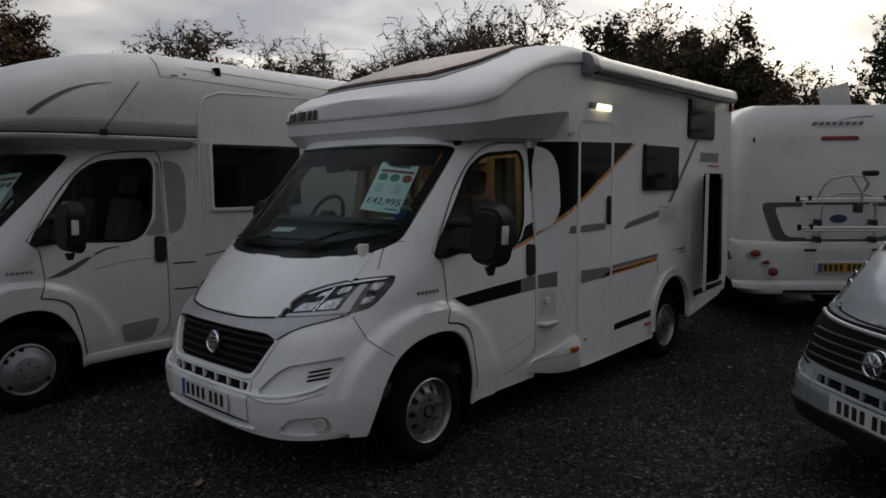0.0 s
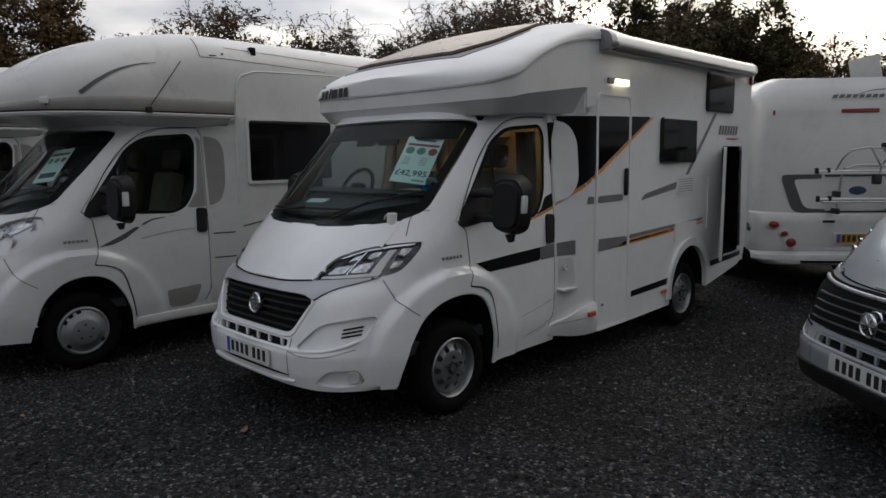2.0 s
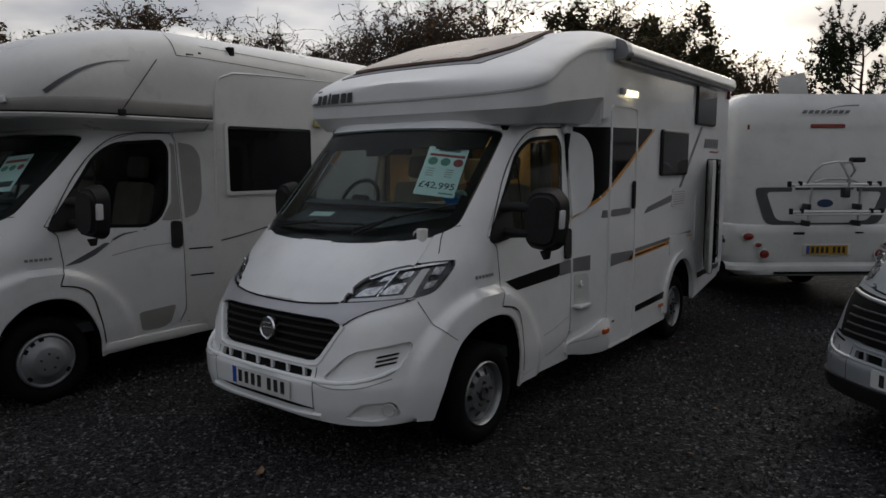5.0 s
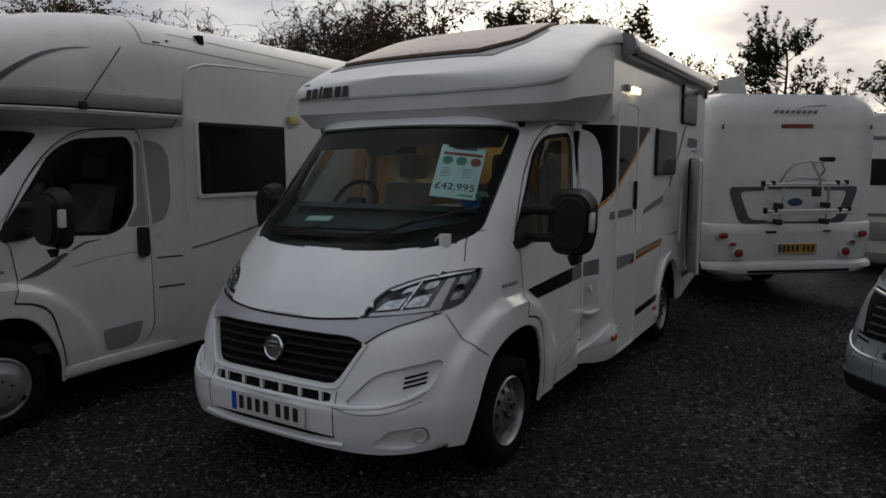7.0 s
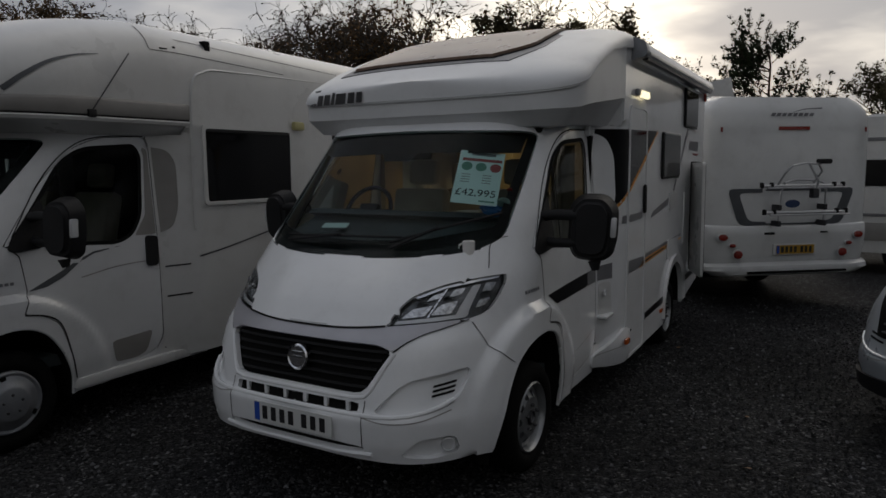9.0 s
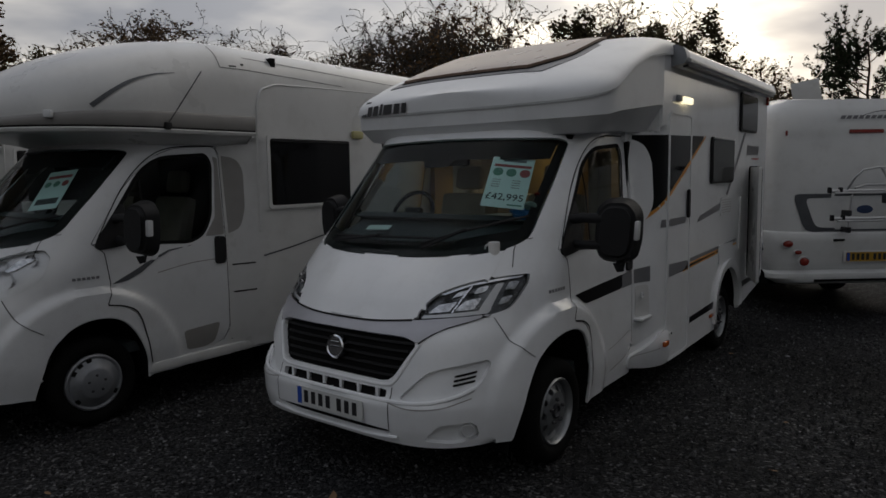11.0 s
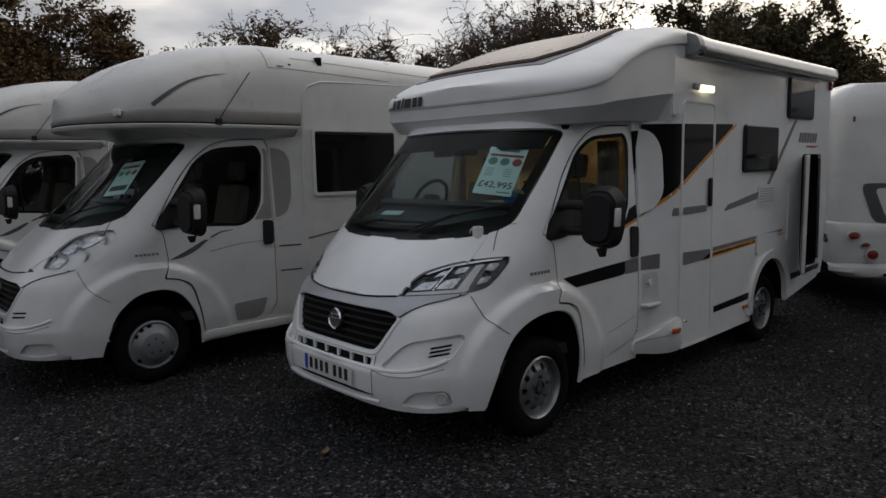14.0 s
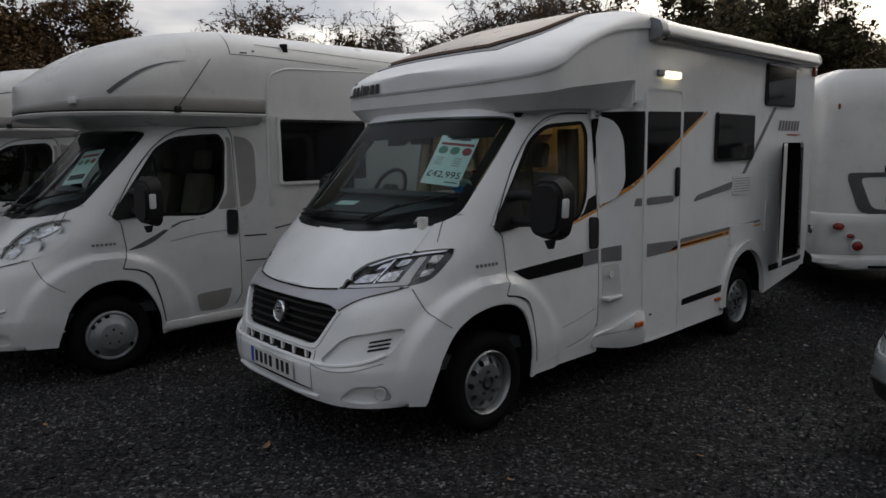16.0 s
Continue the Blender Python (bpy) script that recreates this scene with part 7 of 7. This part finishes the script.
def branch_mesh(rng, height, levels, spread, first, kids, droop, trunk_r, reach=1.0):
    """Branch lines of a tree as (points, radii); twigs at the end of the list."""
    out, tips = [], []

    def grow(p, d, length, r, lev):
        n = 4 if lev else 7
        pts, rad = [p], [r]
        for i in range(n):
            d = (d + Vector(rng.normal(0, 0.10 + 0.05 * lev, 3)) + Vector((0, 0, (0.05 - droop * lev * 0.12)))).normalized()
            p = p + d * length / n
            pts.append(p); rad.append(r * (1 - (0.62 if lev else 0.75) * (i + 1) / n))
        out.append((pts, rad, lev))
        if lev == levels:
            tips.extend(pts[1:])
            return
        for k in range(kids[lev]):
            t = first + (1 - first) * (k + rng.uniform(0, 0.9)) / kids[lev] if lev == 0 else rng.uniform(0.25, 1.0)
            i = min(int(t * n), n - 1)
            q = pts[i].lerp(pts[i + 1], t * n - i)
            a = rng.uniform(0, 6.283)
            up = d.cross(Vector((math.cos(a), math.sin(a), 0.2))).normalized()
            nd = (d * (1 - spread[lev]) + up * spread[lev] + Vector((0, 0, 0.12))).normalized()
            scale = reach * (0.55 - 0.28 * t) if lev == 0 else 0.55
            grow(q, nd, length * scale * rng.uniform(0.75, 1.25), rad[i] * 0.6, lev + 1)

    grow(Vector((0, 0, -0.1)), Vector((rng.normal(0, .05), rng.normal(0, .05), 1)), height, trunk_r, 0)
    return out, tips


def tubes(lines, keep):
    V, F = [], []
    for pts, rad, lev in lines:
        if not keep(lev):
            continue
        s = 7 if lev == 0 else (4 if lev == 1 else 3)
        base = len(V)
        for i, (p, r) in enumerate(zip(pts, rad)):
            d = (pts[min(i + 1, len(pts) - 1)] - pts[max(i - 1, 0)]).normalized()
            a = d.cross(Vector((0.3, 0.2, 1)) if abs(d.z) < 0.9 else Vector((1, 0, 0))).normalized(); b = d.cross(a)
            V += [p + (a * math.cos(6.2832 * k / s) + b * math.sin(6.2832 * k / s)) * max(r, 0.011) for k in range(s)]
        for i in range(len(pts) - 1):
            F += [(base + i * s + k, base + i * s + (k + 1) % s, base + (i + 1) * s + (k + 1) % s, base + (i + 1) * s + k) for k in range(s)]
    return V, F


def leaves(rng, tips, per, size, jitter, flat=0.0):
    T = np.array([tuple(p) for p in tips])
    B = rng.normal(0, 1, (len(T) * per, 3)); B *= (rng.uniform(0, 1, (len(B), 1)) ** 0.5) / np.linalg.norm(B, axis=1, keepdims=True)
    C = np.repeat(T, per, axis=0) + B * jitter
    N = len(C)
    u = rng.normal(0, 1, (N, 3)); u /= np.linalg.norm(u, axis=1, keepdims=True)
    v = np.cross(u, rng.normal(0, 1, (N, 3))); v /= np.linalg.norm(v, axis=1, keepdims=True)
    s = size * rng.uniform(0.5, 1.4, (N, 1))
    V = np.stack([C - u * s, C + v * s * 0.55, C + u * s, C - v * s * 0.55], 1)
    return V.reshape(-1, 3), (np.arange(N)[:, None] * 4 + np.arange(4)).tolist()


def tree(kind, seed):
    """A tree 10 m tall at the origin."""
    rng = np.random.default_rng(seed)
    cfg = {"oak": dict(levels=3, spread=[0.75, 0.6, 0.6], first=0.18, kids=[13, 6, 5], droop=0.1, trunk=0.20, per=15, size=0.085, jit=0.36, leaf="oak", bark=BARK_DARK, label="broad tree with dense russet autumn leaves"),
           "dark": dict(levels=3, spread=[0.7, 0.6, 0.6], first=0.12, kids=[16, 6, 5], droop=0.0, trunk=0.20, per=17, size=0.085, jit=0.36, leaf="dark", bark=BARK_DARK, label="dense dark green tree"),
           "round": dict(levels=3, spread=[0.62, 0.55, 0.6], first=0.15, kids=[15, 7, 6], droop=0.0, trunk=0.16, per=5, size=0.065, jit=0.20, leaf="oak", bark=BARK_DARK, label="rounded tree thinning in autumn"),
           "birch": dict(levels=3, spread=[0.45, 0.5, 0.6], first=0.12, kids=[20, 7, 7], droop=0.55, trunk=0.10, per=1, size=0.05, jit=0.04, leaf="oak", bark=BARK_GREY, label="nearly bare birch with fine hanging twigs"),
           "tall": dict(levels=3, spread=[0.42, 0.5, 0.55], first=0.2, kids=[17, 7, 6], droop=0.1, trunk=0.11, per=1, size=0.075, jit=0.08, leaf="orange", bark=BARK_GREY, label="tall thin tree with sparse orange leaves"),
           "pine": dict(levels=2, spread=[0.9, 0.55], first=0.22, kids=[30, 10], droop=-0.25, trunk=0.16, reach=0.72, per=14, size=0.075, jit=0.17, leaf="pine", bark=BARK_PINE, label="dark pine tree with layered boughs")}[kind]
    lines, tips = branch_mesh(rng, 9.4, cfg["levels"], cfg["spread"], cfg["first"], cfg["kids"], cfg["droop"], cfg["trunk"], cfg.get("reach", 1.0))
    size = 9.7 / float(np.percentile([p.z for p in tips], 99))       # bring every kind to the same true height
    lines, tips = [([p * size for p in a], b, c) for a, b, c in lines], [p * size for p in tips]
    root = thing("tree", cfg["label"], "tree", pose(0, 0, 0), "trees round the yard")
    V, F = tubes(lines, lambda l: l == 0); raw("trunk", V, F, cfg["bark"], root)
    V, F = tubes(lines, lambda l: l > 0); raw("bough", V, F, cfg["bark"], root)
    V, F = leaves(rng, tips, cfg["per"], cfg["size"], cfg["jit"]); raw("crown", V, F, LEAF[cfg["leaf"]], root, smooth=False)["kind"] = "stuff"
    return root


# bearing from +y (degrees), height of the top above the eye (degrees), distance, kind
TREES = [(-92, 15, 22, "oak"), (-84, 16, 21, "oak"), (-79.5, 12.0, 24, "oak"), (-73, 8.0, 28, "round"), (-69, 8.2, 30, "dark"), (-66, 8.6, 31, "round"), (-61.6, 12.2, 30, "round"), (-57.5, 10.2, 34, "tall"), (-54.5, 9.6, 33, "birch"),
         (-51.5, 10.2, 37, "birch"), (-49, 10.4, 36, "birch"), (-46, 10.8, 37, "birch"), (-43.5, 11.4, 36, "birch"), (-41, 12.0, 35, "birch"), (-38.5, 13.2, 32, "tall"), (-36, 14.0, 31, "tall"), (-33.5, 14.0, 32, "tall"), (-31, 13.4, 30, "tall"), (-28.7, 12.5, 32, "birch"),
         (-26.0, 12.4, 28, "dark"), (-22.6, 11.8, 28, "dark"), (-19.3, 10.2, 29, "dark"), (-16.2, 8.4, 31, "round"), (-13.2, 6.8, 32, "round"), (-10, 5.4, 34, "round"), (-6.3, 11.6, 31, "pine"), (-2.6, 5.6, 36, "tall"),
         (0.4, 8.3, 31, "dark"), (3.6, 5.6, 35, "tall"), (7.5, 7.5, 33, "dark"), (13, 10, 30, "oak"), (-81.5, 14.5, 23, "oak"), (-75.5, 9.2, 27, "oak"), (-71, 8.0, 29, "round"), (-20.8, 11.2, 30, "dark"), (-24.3, 12.2, 30, "dark"), (-17.8, 9.4, 30, "dark"), (-14.6, 7.6, 31, "dark"), (-11.6, 6.2, 33, "dark"), (-53, 9.8, 36, "round"), (-44.8, 10.6, 38, "round"), (-40, 11.2, 37, "round"), (-63.8, 7.4, 33, "dark"), (-59.5, 7.2, 35, "dark"), (-56, 7.0, 38, "round"), (-47.5, 8.5, 42, "round"), (-35, 9.5, 40, "round"), (-30, 9.5, 38, "round")]
# unseen trees added to darken reflections; taller in the east to shade the flanks
TREES += [(az, 9 + 3 * math.sin(az * 1.7) + (9 if 26 < az < 130 else -3), 30, ("dark", "oak", "round")[i % 3]) for i, az in enumerate(range(20, 262, 8))]
# lower growth that fills the line between them
TREES += [(az, 8.7 + 0.8 * math.sin(az * 2.1), 36, ("round", "dark", "birch")[i % 3]) for i, az in enumerate(range(-76, -28, 3))]
TREES += [(az, 10.4 - 0.3 * (az + 27), 33, "dark") for az in range(-27, -8, 4)]
made = {}
rng0 = np.random.default_rng(11)
for i, (az, el, dist, kind) in enumerate(TREES):
    key = (kind, i % 2)
    el += 0.4 if az < -27 else -0.9
    wide = {"pine": 1.0, "oak": 1.15, "dark": 1.2}.get(kind, 1.35)
    h = 1.83 + dist * math.tan(radians(el))
    x, y = 3.6 + dist * math.sin(radians(az)), -3.3 + dist * math.cos(radians(az))
    m = Matrix.LocRotScale((x, y, 0), Euler((0, 0, rng0.uniform(0, 6.28))), Vector((h * wide / 10, h * wide / 10, h / 10)))
    if key not in made:
        made[key] = tree(kind, 40 + i)
        made[key].matrix_world = m
    else:
        t = copy_thing(made[key], Matrix.Identity(4))
        t.matrix_basis = m

# fallen leaves on the gravel
lf = material("dry_leaf", (0.17, 0.10, 0.05), 0.8, vary=0.3)
for i in range(26):
    x, y = rng0.uniform(-2.5, 5.0), rng0.uniform(-2.2, 4.0)
    s = rng0.uniform(0.02, 0.04)
    prof = [(s * math.cos(a) * (1.0 + 0.25 * math.cos(3 * a)), 0.6 * s * math.sin(a)) for a in np.linspace(0, 6.283, 13)[:-1]]
    bm = plate(prof, 0.0, 0.001, "z")
    for v in bm.verts:
        v.co.z += 5 * v.co.x ** 2 + 3 * v.co.y ** 2
    ob = part("fallen_leaf", bm, lf)
    ob.matrix_world = pose(x, y, 0.012, rng0.uniform(-15, 15), rng0.uniform(-15, 15), rng0.uniform(0, 360))
    tagged(ob, "curled dry brown leaf lying on the gravel", "leaf", "fallen leaves")


# low scrub under the trees, closing the yard to the horizon
rngh = np.random.default_rng(77)
N = 26000
a = rngh.uniform(0, 2 * math.pi, N)
r = rngh.uniform(31, 35, N)
z = rngh.uniform(0, 1, N) ** 0.8 * (2.7 + 0.7 * np.sin(a * 23) + 0.5 * np.sin(a * 61 + 1))
C = np.column_stack([3.6 + r * np.cos(a), -3.3 + r * np.sin(a), np.maximum(z, 0.02)])
u = rngh.normal(0, 1, (N, 3)); u /= np.linalg.norm(u, axis=1, keepdims=True)
v = np.cross(u, rngh.normal(0, 1, (N, 3))); v /= np.linalg.norm(v, axis=1, keepdims=True)
sz = rngh.uniform(0.15, 0.38, (N, 1))
V = np.stack([C - u * sz, C + v * sz * 0.6, C + u * sz, C - v * sz * 0.6], 1).reshape(-1, 3)
tagged(raw("scrub", V, (np.arange(N)[:, None] * 4 + np.arange(4)).tolist(), LEAF["dark"], smooth=False), "low brown and green scrub along the edge of the yard", "bushes", kind="stuff")
